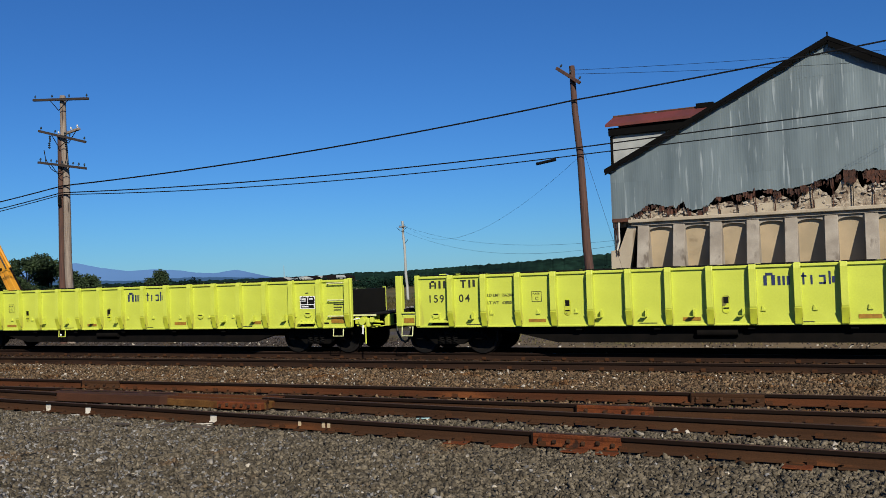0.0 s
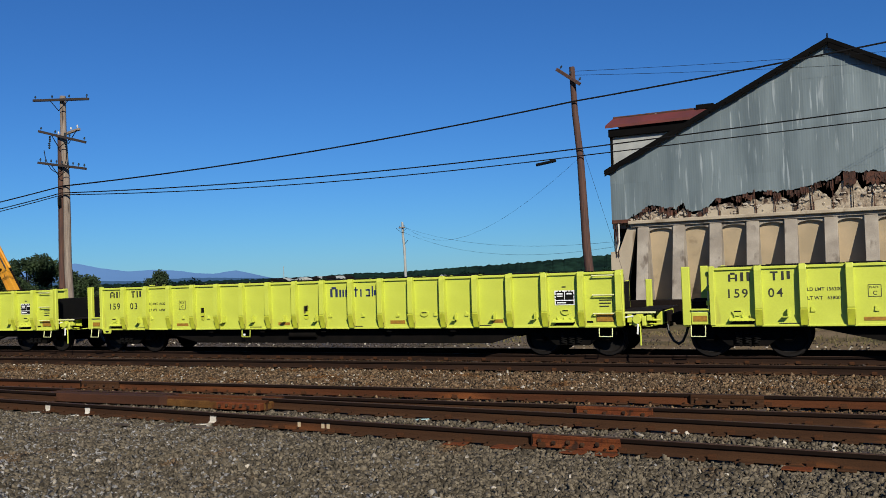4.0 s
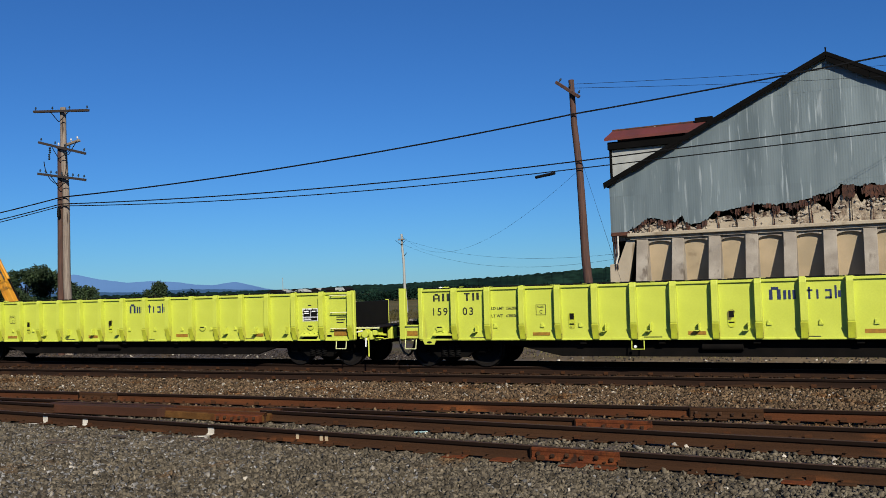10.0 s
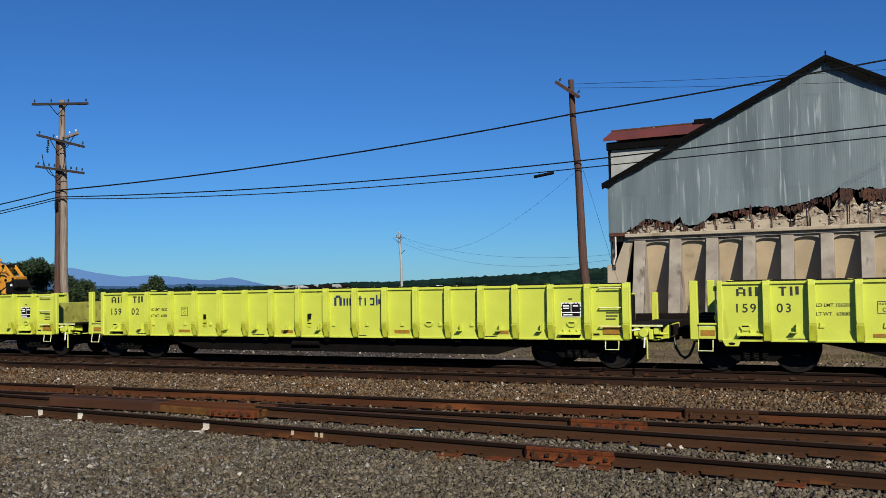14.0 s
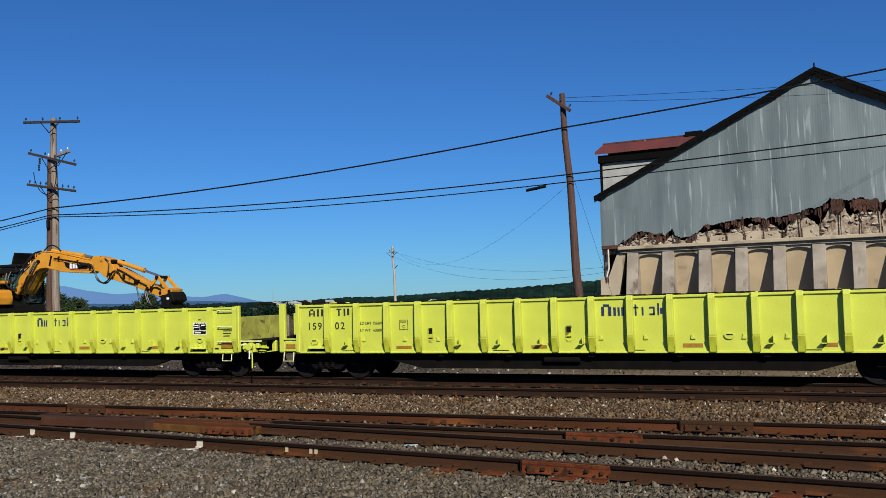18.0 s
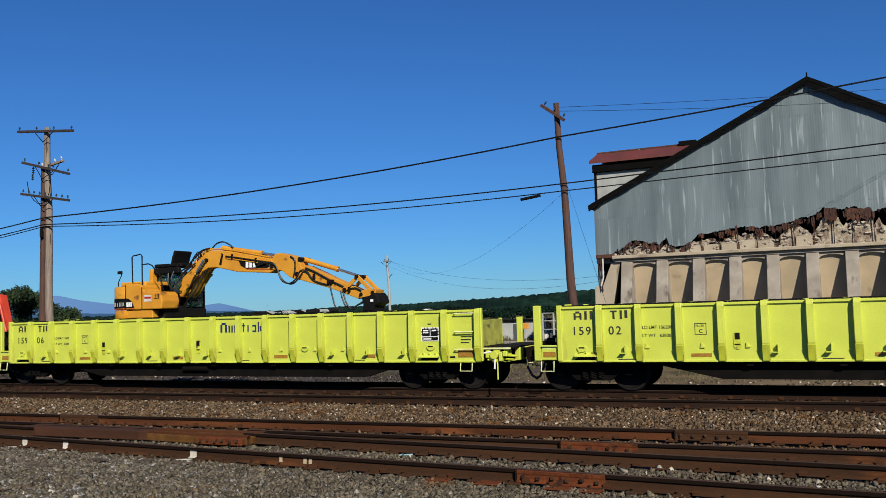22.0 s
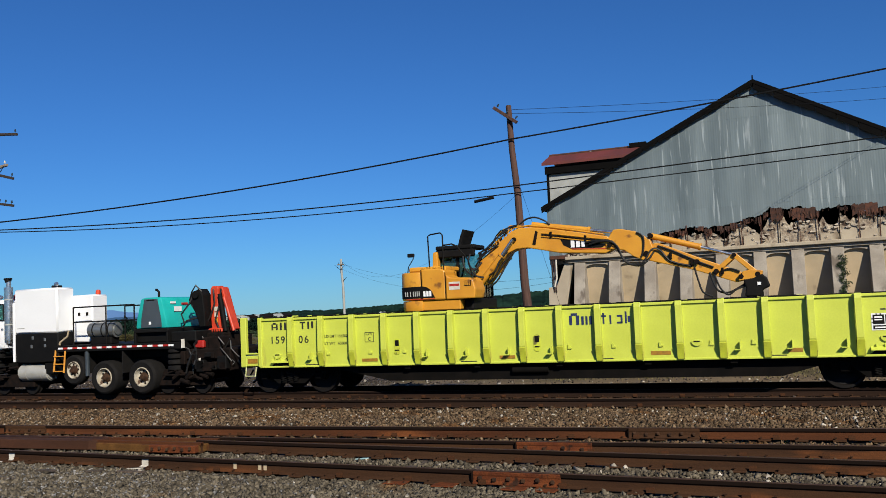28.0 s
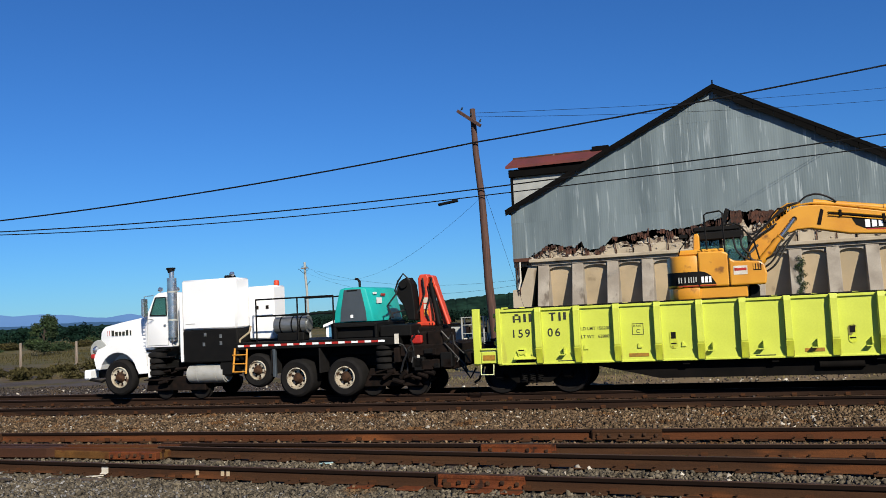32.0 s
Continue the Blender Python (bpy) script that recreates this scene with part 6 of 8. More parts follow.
    def pin(x, z, r=0.06, half=0.27, y=-0.22):
        part("pivot_pin", Shape().tube([(x, y - half, z), (x, y + half, z)], r, 14), BROWN_DIRT, ex, "greasy dark pivot pin", smooth=True)

    for x, z in ((8.52, 3.55), (9.42, 3.28), (11.62, 2.58), (11.06, 2.74), (9.53, 3.72), (6.0, 3.86), (10.62, 3.0), (12.0, 2.62), (5.05, 2.80)):
        pin(x, z)

    def ram(a, b, c, r=0.07, y=-0.22, label="yellow hydraulic cylinder"):
        cyl = part("cylinder", Shape().tube([(a[0], y, a[1]), (b[0], y, b[1])], r, 16).tube([(b[0] + (b[0] - a[0]) * -0.04, y, b[1] + (b[1] - a[1]) * -0.04), (b[0], y, b[1])], r * 1.18, 16), CAT, ex, label, smooth=True)
        part("piston_rod", Shape().tube([(b[0], y, b[1]), (c[0], y, c[1])], r * 0.55, 12), CHROME, cyl, "bright chrome rod", smooth=True)

    ram((5.08, 2.78), (5.68, 3.46), (6.00, 3.86), 0.085, -0.56)
    ram((5.08, 2.78), (5.68, 3.46), (6.00, 3.86), 0.085, 0.12)
    ram((9.53, 3.72), (10.72, 3.36), (11.49, 3.11), 0.075)
    ram((6.45, 4.24), (8.0, 3.98), (8.62, 3.88), 0.075)
    for (xa, za), (xb, zb), w in (((11.49, 3.11), (11.06, 2.74), 0.055), ((11.49, 3.11), (11.96, 2.66), 0.06)):
        for y in (-0.46, -0.02):
            away = Vector((xb - xa, 0, zb - za))
            across = Vector((-away.z, 0, away.x)).normalized() * w
            p = [(xa + across.x, za + across.z), (xb + across.x, zb + across.z), (xb - across.x, zb - across.z), (xa - across.x, za - across.z)]
            part("linkage", Shape().prism(p, y, y + 0.05), CAT, ex, bevel=0.012)
    pin(11.49, 3.11, 0.05, 0.3)
    # attachment
    part("attachment", Shape().prism([(11.66, 2.50), (11.9, 2.53), (12.10, 2.62), (12.20, 2.52), (12.26, 2.32), (12.10, 2.24), (12.04, 2.09), (11.68, 2.10), (11.72, 2.3)], -0.55, 0.10), BLACK, ex, "black grapple attachment", bevel=0.03)
    part("attachment_plate", Shape().box(11.98, 12.06, -0.58, -0.551, 2.36, 2.43), WHITE, ex, "white data plate")
    for i in range(3):
        part("tine", Shape().prism([(11.7 + 0.16 * i, 2.2), (11.78 + 0.16 * i, 2.2), (11.80 + 0.14 * i, 1.75), (11.74 + 0.14 * i, 1.72)], -0.5, 0.05), BLACK, ex)
    # logo panel
    part("black_panel", Shape().prism([(7.20, 3.86), (8.05, 3.70), (8.42, 3.56), (8.30, 3.50), (7.50, 3.53), (7.32, 3.62)], -0.426, -0.421), BLACK, ex, "black logo panel")
    part("red_line", Shape().prism([(7.55, 3.50), (8.42, 3.455), (8.42, 3.475), (7.52, 3.525)], -0.427, -0.4215), RED, ex)
    letters(ex, "maker_mark", 7.50, 7.90, 3.55, 3.73, -0.4275, [[(0, 0.9, 0, 1)], [(0.05, 0.95, 0, 1)], [(0.1, 0.9, 0, 1)]], WHITE)
    # pipes and hoses
    for i in range(4):
        y = -0.38 + 0.1 * i
        pts = [(5.25 + 0.06 * i, y, 3.62), (5.55, y, 3.90 + 0.03 * i), (5.95, y, 4.18 + 0.02 * i), (6.4, y, 4.21), (7.0, y, 4.12), (7.7, y, 3.98), (8.35, y, 3.84)]
        part("pipe", Shape().tube(pts, 0.02, 6), CAT, ex, "yellow hydraulic pipe", smooth=True)
    for i in range(6):
        y, k = -0.46 + 0.03 * i, 0.07 * i
        pts = [(5.45 + k, y, 3.66 + 0.6 * k), (5.40 + k, y, 3.82 + k), (5.52 + k, y, 4.00 + 0.7 * k), (5.66 + k, y, 4.14 + 0.3 * k), (5.80 + k, y, 4.13 + 0.3 * k), (5.76 + k, y, 3.98 + 0.4 * k)]
        part("pipe", Shape().tube(pts, 0.016, 6), CAT if i % 3 else BROWN_DIRT, ex, smooth=True)
    for i in range(3):
        z = 0.045 * i
        pts = [(6.75, -0.44, 3.98 - z), (7.15, -0.44, 3.92 - z), (8.2, -0.45, 3.74 - z), (8.5, -0.46, 3.70 - z), (8.62, -0.47, 3.60 - z)]
        part("pipe", Shape().tube(pts, 0.014, 6), BROWN_DIRT if i == 1 else CAT, ex, smooth=True)
    for x, z in ((7.0, 3.94), (7.9, 3.78), (10.0, 3.2), (10.5, 3.02), (11.2, 2.76)):
        part("pipe_clip", Shape().box(x - 0.03, x + 0.03, -0.47, -0.39, z - 0.10, z + 0.06, 0.008), BROWN_DIRT, ex)
    runs = [
        [(5.3, -0.6, 2.95), (5.5, -0.64, 3.05), (5.62, -0.62, 3.3), (5.85, -0.6, 3.55)],
        [(5.25, -0.5, 2.75), (5.45, -0.52, 2.9), (5.7, -0.5, 3.25), (5.95, -0.48, 3.5)],
        [(5.2, -0.45, 2.6), (5.5, -0.5, 2.8), (5.75, -0.45, 3.2), (6.0, -0.42, 3.56)],
        [(5.1, -0.6, 3.3), (4.95, -0.7, 3.1), (5.0, -0.75, 2.95), (5.2, -0.7, 2.9)],
        [(4.6, -0.62, 3.5), (4.66, -0.7, 3.2), (4.85, -0.74, 3.0), (5.1, -0.7, 2.92)],
        [(4.8, -0.6, 3.55), (4.78, -0.7, 3.3), (4.95, -0.72, 3.12), (5.15, -0.66, 3.3)],
        [(5.0, -0.5, 3.55), (5.25, -0.5, 3.68), (5.6, -0.5, 3.98), (5.85, -0.48, 4.12)],
        [(4.95, -0.44, 3.40), (5.2, -0.46, 3.60), (5.5, -0.48, 3.90), (5.8, -0.46, 4.16), (6.1, -0.4, 4.24)],
        [(4.9, -0.5, 3.2), (5.1, -0.52, 3.45), (5.35, -0.52, 3.62), (5.6, -0.5, 3.78)],
        [(6.1, -0.3, 4.22), (6.3, -0.3, 4.38), (6.55, -0.3, 4.42), (6.8, -0.3, 4.32), (6.95, -0.3, 4.2)],
        [(7.9, -0.46, 3.66), (8.3, -0.47, 3.68), (8.6, -0.48, 3.62), (8.78, -0.48, 3.3), (8.95, -0.48, 3.08), (9.2, -0.48, 2.98), (9.4, -0.48, 3.06), (9.6, -0.45, 3.3)],
        [(8.0, -0.48, 3.60), (8.4, -0.49, 3.66), (8.7, -0.5, 3.52), (8.85, -0.5, 3.15), (9.1, -0.5, 3.0), (9.35, -0.5, 3.08), (9.55, -0.48, 3.36), (9.75, -0.44, 3.34), (10.0, -0.42, 3.05), (10.5, -0.42, 2.9)],
        [(9.2, -0.47, 3.82), (9.36, -0.48, 3.7), (9.36, -0.48, 3.4), (9.3, -0.48, 3.2)],
        [(9.7, -0.42, 3.45), (10.1, -0.42, 3.28), (10.6, -0.42, 3.02), (11.0, -0.42, 2.84)],
        [(10.55, -0.42, 2.86), (10.62, -0.42, 2.55), (10.72, -0.42, 2.25), (10.95, -0.42, 2.12)],
        [(10.9, -0.42, 2.72), (10.98, -0.44, 2.45), (11.1, -0.44, 2.25), (11.35, -0.44, 2.22), (11.7, -0.44, 2.40)],
        [(11.0, -0.45, 2.7), (11.12, -0.47, 2.35), (11.3, -0.47, 2.16), (11.5, -0.47, 2.28), (11.75, -0.46, 2.36)],
        [(11.2, -0.4, 2.75), (11.4, -0.42, 2.78), (11.6, -0.42, 2.70)],
    ]
    for pts in runs:
        fine = []
        for i in range(len(pts) - 1):
            p0, p1, p2, p3 = (Vector(pts[max(0, min(len(pts) - 1, j))]) for j in (i - 1, i, i + 1, i + 2))
            for k in range(5):
                t = k / 5
                fine.append(0.5 * (2 * p1 + (p2 - p0) * t + (2 * p0 - 5 * p1 + 4 * p2 - p3) * t * t + (3 * p1 - p0 - 3 * p2 + p3) * t ** 3))
        fine.append(Vector(pts[-1]))
        part("hose", Shape().tube(fine, 0.024, 6), HOSE, ex, "black hydraulic hose", smooth=True)
    for x, z in ((6.55, 3.92), (8.9, 3.78)):
        part("hose_clamp", Shape().prism([(x - 0.06, z - 0.22), (x + 0.02, z - 0.24), (x + 0.10, z + 0.10), (x + 0.04, z + 0.14)], -0.435, -0.421), BROWN_DIRT, ex)
    # the boom stands over the middle of the house, a little forward
    fore = {"boom", "boom_nose", "stick", "tip_bracket", "pivot_pin", "cylinder", "piston_rod", "linkage", "attachment", "attachment_plate", "tine",
            "black_panel", "pipe", "hose", "pipe_clip", "hose_clamp"}
    for o in ex.children_recursive:
        kind = o.name.split(".")[0]
        ahead = kind in fore or min(v.co.x for v in o.data.vertices) > 6.5
        for v in o.data.vertices:
            v.co.x += 0.09 if ahead else -0.06
            v.co.y += 0.48 if ahead else 0.0
    return ex


excavator = build_excavator(on_track(WORK_X))
train.append((excavator, WORK_X))


# ------------------------------------------------------------------ road-rail truck that pushes the wagons
def road_wheel(parent, x, z, dual, r=0.555):
    """An axle with its two wheels, which roll as one."""
    ax = part("road_wheel", Shape().tube([(0, -0.85, 0), (0, 0.85, 0)], 0.09, 12), BLACK, parent, "rolling road axle with tyres", m=pose(x, 0, z))
    for sgn in (-1, 1):
        w = part("wheel", Shape().tube([(0, 0, 0), (0, sgn * 0.1, 0)], 0.15, 16), BLACK, ax, m=pose(0, sgn * (0.62 if dual else 0.90), 0))
        for ch in ([0.30] if not dual else [0.58]):
            prof_w = ch
            r2 = r
            prof = [(r2 * 0.56, 0.02), (r2 * 0.86, 0.0), (r2 * 0.97, 0.035), (r2, 0.07), (r2, prof_w - 0.07), (r2 * 0.97, prof_w - 0.035), (r2 * 0.86, prof_w), (r2 * 0.60, prof_w - 0.02), (r2 * 0.56, prof_w - 0.05), (r2 * 0.56, 0.02)]
            s = Shape().lathe([(a, b * sgn) for a, b in prof], 40, caps=False)
            w.data = s.mesh("tyre", RUBBER, True)
        d = prof_w - (0.13 if dual else 0.05)
        dish = [(r * 0.57, prof_w - 0.20), (r * 0.575, prof_w - 0.015), (r * 0.53, prof_w - 0.005), (r * 0.50, prof_w - 0.06), (r * 0.43, d), (r * 0.26, d - 0.01)]
        hub = [(r * 0.30, d - 0.02), (r * 0.29, d + 0.01), (r * 0.24, d + 0.03), (r * 0.22, d + 0.07), (r * 0.14, d + 0.12), (0.02, d + 0.125)]
        part("hub", Shape().lathe([(a, b * sgn) for a, b in hub], 24), HUB, ax, "rusty brown hub", smooth=True, m=pose(0, sgn * (0.62 if dual else 0.90), 0))
        s = Shape().lathe([(a, b * sgn) for a, b in dish], 32, caps=False)
        part("rim", s, RIM, ax, "dusty cream wheel rim", smooth=True, m=pose(0, sgn * (0.62 if dual else 0.90), 0))
        for i in range(8):
            a = 2 * math.pi * i / 8
            px, pz = r * 0.36 * math.cos(a), r * 0.36 * math.sin(a)
            hole = Shape().tube([(px, sgn * (d - 0.02), pz), (px, sgn * (d + 0.006), pz)], r * 0.062, 10)
            part("rim_hole", hole, BROWN_DIRT, ax, m=pose(0, sgn * (0.62 if dual else 0.90), 0))
    return ax


def build_truck(m):
    tr = thing("road_rail_truck", "white road-rail truck with black deck, compressor and crane", "truck", m=m)
    part("chassis", Shape().box(-13.2, -2.1, -0.42, 0.42, 0.72, 1.05, 0.02).box(-10.3, -2.4, -0.60, 0.60, 1.04, 1.295, 0.02), BLACK, tr, "black chassis frame")
    # front
    part("bumper", Shape().box(-13.64, -13.42, -1.18, 1.18, 0.60, 0.88, 0.04), WHITE, tr, "white front bumper")
    part("bumper_bracket", Shape().box(-13.52, -13.1, -0.8, 0.8, 0.62, 0.86, 0.03).tube([(-13.5, -1.1, 0.60), (-13.1, -1.05, 0.52), (-12.9, -1.0, 0.62)], 0.035, 8), BLACK, tr)
    hood = [(-13.40, 1.05), (-13.42, 1.60), (-13.38, 1.98), (-13.24, 2.12), (-12.7, 2.22), (-11.62, 2.38), (-11.45, 2.36), (-11.45, 1.30), (-11.9, 1.05)]
    part("hood", Shape().prism(hood, -0.72, 0.72), WHITE, tr, "sloping white bonnet", bevel=0.06, smooth=True)
    part("grille", Shape().box(-13.48, -13.425, -0.55, 0.55, 1.10, 1.92, 0.02), CHROME, tr)
    for sgn in (-1, 1):
        y0, y1 = sorted((sgn * 0.70, sgn * 1.22))
        arc = [(-12.38 + 0.66 * math.cos(a), 0.70 + 0.66 * math.sin(a)) for a in [math.radians(d) for d in range(165, 4, -15)]]
        outer = [(-13.16, 0.90), (-13.24, 1.22), (-13.10, 1.46), (-12.7, 1.60), (-12.1, 1.58), (-11.75, 1.42), (-11.42, 1.28), (-11.36, 0.74), (-11.66, 0.72)]
        part("fender", Shape().prism(outer + arc[::-1], y0, y1), WHITE, tr, "white front fender", bevel=0.02)
        part("headlamp", Shape().lathe([(0.0, -0.06), (0.10, -0.05), (0.12, 0.0), (0.11, 0.04), (0.0, 0.05)], 18, pose(-13.36, sgn * 0.95, 1.45, 0, 0, 90)), CHROME, tr, smooth=True)
        part("turn_signal", Shape().box(-13.34, -13.18, *sorted((sgn * 1.02, sgn * 1.235)), 1.20, 1.34, 0.03), RED, tr, "amber-red turn signal")
        part("mudflap", Shape().box(-11.34, -11.30, y0, y1, 0.62, 1.2, 0.008), WHITE, tr)
    letters(tr, "name_mark", -12.98, -12.22, 1.84, 2.00, -0.745, [[(0.0, 0.9, 0, 1)]] + [[(0.05, 0.92, 0, 0.74)]] * 3 + [[(0.05, 0.92, 0, 1)], [(0.2, 0.7, 0, 0.9)]], STENCIL)
    letters(tr, "name_stripe", -13.14, -13.00, 1.84, 2.00, -0.745, [ONE, ONE], RED)
    part("hose_drum", Shape().lathe([(0.02, -0.12), (0.30, -0.12), (0.32, -0.09), (0.26, -0.06), (0.26, 0.06), (0.32, 0.09), (0.30, 0.12), (0.02, 0.12)], 24, pose(-13.46, -0.62, 1.42)), GREY_CLAD, tr, "grey round hose drum", smooth=True)
    part("air_cleaner", Shape().tube([(-11.45, -0.88, 1.55), (-11.45, -0.88, 2.15)], 0.14, 18), WHITE, tr, smooth=True)
    for i in range(5):
        part("hood_vent", Shape().box(-11.62, -11.36, -1.04, -1.015, 1.62 + 0.11 * i, 1.68 + 0.11 * i, 0.01), WHITE, tr)
    # cab
    side = [(-11.55, 1.46), (-10.62, 1.46), (-10.62, 2.98), (-10.80, 3.03), (-11.05, 3.02), (-11.20, 2.94), (-11.46, 2.44), (-11.55, 2.36)]
    cab = part("cab", Shape().prism(side, -1.05, 1.05), WHITE, tr, "white day cab", bevel=0.04, smooth=True)
    part("side_window", Shape().prism([(-11.32, 2.40), (-10.80, 2.38), (-10.80, 2.86), (-11.12, 2.86)], -1.066, -1.058), CAB_GLASS, cab, "teal side window")
    s = Shape()
    for a, b in (((-11.34, 2.38), (-10.78, 2.36)), ((-10.78, 2.36), (-10.78, 2.88)), ((-10.78, 2.88), (-11.14, 2.88)), ((-11.14, 2.88), (-11.34, 2.38))):
        s.tube([(a[0], -1.062, a[1]), (b[0], -1.062, b[1])], 0.018, 6)
    part("window_rubber", s, BLACK, cab)
    part("windscreen", Shape().prism([(-11.475, 2.46), (-11.225, 2.92), (-11.212, 2.915), (-11.462, 2.455)], -0.9, 0.9), CAB_GLASS, cab, "raked windscreen")
    s = Shape()
    for a, b in (((-11.46, 1.52), (-10.74, 1.52)), ((-10.74, 1.52), (-10.74, 2.34)), ((-11.44, 1.52), (-11.44, 2.36))):
        s.tube([(a[0], -1.058, a[1]), (b[0], -1.058, b[1])], 0.008, 5)
    part("door_seam", s, GREY_CLAD, cab)
    part("door_handle", Shape().box(-10.88, -10.79, -1.085, -1.055, 2.06, 2.11, 0.01), CHROME, cab)
    for sgn in (-1, 1):
        s = Shape().tube([(-11.22, sgn * 1.05, 2.95), (-11.34, sgn * 1.30, 2.93), (-11.34, sgn * 1.30, 2.30), (-11.22, sgn * 1.05, 2.25)], 0.014, 6)
        part("mirror_bracket", s, CHROME, tr, smooth=True)
        part("mirror", Shape().box(-11.38, -11.30, sgn * 1.30 - 0.11, sgn * 1.30 + 0.11, 2.36, 2.86, 0.02), CHROME, tr, "tall chrome mirror")
    for x, y in ((-11.12, -0.85), (-10.95, -0.3), (-10.95, 0.3), (-11.12, 0.85)):
        part("roof_lamp", Shape().lathe([(0.0, -0.08), (0.055, -0.07), (0.07, 0.0), (0.03, 0.05)], 12, pose(x - 0.02, y, 3.12, 0, 0, 90)), CHROME, tr, "chrome roof lamp", smooth=True)
        part("lamp_stalk", Shape().tube([(x, y, 2.98), (x, y, 3.10)], 0.015, 6), CHROME, tr)
    part("roof_beacon", Shape().lathe([(0.06, 0), (0.07, 0.05), (0.05, 0.16), (0.0, 0.18)], 12, pose(-10.85, -0.55, 3.02, 90, 0, 0)), RED, tr, smooth=True)
    part("grab_handle", Shape().tube([(-10.56, -1.08, 1.55), (-10.56, -1.12, 1.6), (-10.56, -1.12, 2.3), (-10.56, -1.08, 2.35)], 0.014, 6), CHROME, tr, smooth=True)
    for z in (0.86, 1.16):
        part("cab_step", Shape().box(-11.25, -10.65, -1.15, -0.85, z, z + 0.04, 0.01), BLACK, tr)
    st = part("exhaust_pipe", Shape().tube([(-10.60, -1.02, 1.62), (-10.60, -1.02, 1.72)], 0.09, 16).tube([(-10.60, -1.02, 1.72), (-10.60, -1.02, 3.42)], 0.135, 22), CHROME, tr, "chrome vertical exhaust stack", smooth=True)
    part("stack_pipe", Shape().tube([(-10.60, -1.02, 3.42), (-10.60, -1.02, 3.62)], 0.075, 14), CHROME, st, smooth=True)
    part("stack_cap", Shape().tube([(-10.60, -1.02, 3.60), (-10.62, -1.03, 3.68)], 0.10, 14).box(-10.74, -10.50, -1.10, -0.94, 3.66, 3.72, 0.02), BLACK, st)
    for z in (2.2, 3.0):
        part("stack_band", Shape().tube([(-10.60, -1.02, z), (-10.60, -1.02, z + 0.05)], 0.142, 22), GREY_CLAD, st, smooth=True)
    # bodies
    b1 = part("service_body", Shape().box(-10.15, -8.38, -1.22, -0.50, 1.91, 3.31, 0.05), WHITE, tr, "tall white equipment box", smooth=True)
    part("body_stripe", Shape().box(-10.02, -9.72, -1.226, -1.2205, 2.07, 2.09), GREY_CLAD, b1)
    part("roof_vent", Shape().box(-8.95, -8.70, -0.9, -0.65, 3.312, 3.40, 0.03), BLACK, b1)
    part("work_lamp", Shape().lathe([(0, -0.05), (0.06, -0.04), (0.07, 0.03), (0, 0.06)], 12, pose(-8.62, -1.0, 3.42)), CHROME, b1, smooth=True)
    part("body_edge", Shape().box(-10.24, -10.155, -1.22, -1.05, 1.02, 2.9, 0.02), WHITE, tr)
    b2 = part("rear_body", Shape().box(-8.37, -7.55, -0.62, 0.05, 1.56, 3.05, 0.04), WHITE, tr, "lower white equipment box", smooth=True)
    for x in (-8.12, -7.80):
        part("latch", Shape().box(x, x + 0.09, -0.638, -0.621, 2.40, 2.50, 0.01), BROWN_DIRT, b2, "dark square latch")
    part("beacon", Shape().lathe([(0.07, 0), (0.08, 0.04), (0.07, 0.14), (0.0, 0.16)], 14, pose(-7.65, -0.25, 3.051, 90, 0, 0)), CRANE, b2, "orange beacon", smooth=True)
    tb = part("tool_box", Shape().box(-10.15, -8.38, -1.20, 1.18, 1.00, 1.905, 0.03), BLACK, tr, "black tool locker")
    for x, z in ((-9.5, 1.45), (-8.95, 1.47), (-8.95, 1.66), (-9.45, 1.72)):
        part("latch", Shape().box(x, x + 0.08, -1.212, -1.2005, z, z + 0.10, 0.01), ALU, tb, "bright locker latch")
    # deck
    dk = part("deck", Shape().box(-8.48, -3.62, -1.22, 1.22, 1.30, 1.50, 0.015), BLACK, tr, "black flat deck")
    x, i = -8.36, 0
    while x < -4.1:
        if not -6.05 < x < -5.9:
            part("reflective_tape", Shape().box(x, x + 0.185, -1.226, -1.2205, 1.385, 1.44), WHITE if i % 2 == 0 else RED, dk, "white reflective tape" if i == 0 else "")
        x += 0.19
        i += 1
    part("ladder_bracket", Shape().tube([(-8.3, -1.22, 1.52), (-8.28, -1.22, 1.6), (-8.0, -1.2, 1.78), (-7.95, -1.2, 1.95)], 0.03, 8), PLASTER, dk, "cream grab bar", smooth=True)
    lad = part("ladder", Shape().tube([(-8.52, -1.25, 0.70), (-8.46, -1.22, 1.36)], 0.028, 8).tube([(-8.12, -1.25, 0.66), (-8.08, -1.22, 1.34)], 0.028, 8), YELLOW_STEP, tr, "yellow access ladder", smooth=True)
    for z in (0.70, 0.92, 1.16):
        part("rung", Shape().box(-8.52, -8.10, -1.28, -1.22, z, z + 0.03, 0.008), YELLOW_STEP, lad)
    for y in (-1.15, 0.2):
        x0, x1 = (-7.80, -5.46) if y < 0 else (-7.0, -5.0)
        hr = Shape()
        for xx in (x0, (x0 + x1) / 2 + 0.1, x1):
            hr.tube([(xx, y, 1.5), (xx, y, 2.66)], 0.022, 8)
        for z in (2.20, 2.655):
            hr.tube([(x0, y, z), (x1, y, z)], 0.022, 8)
        part("guard_rail", hr, BLACK, tr, "black tubular guard rail", smooth=True)
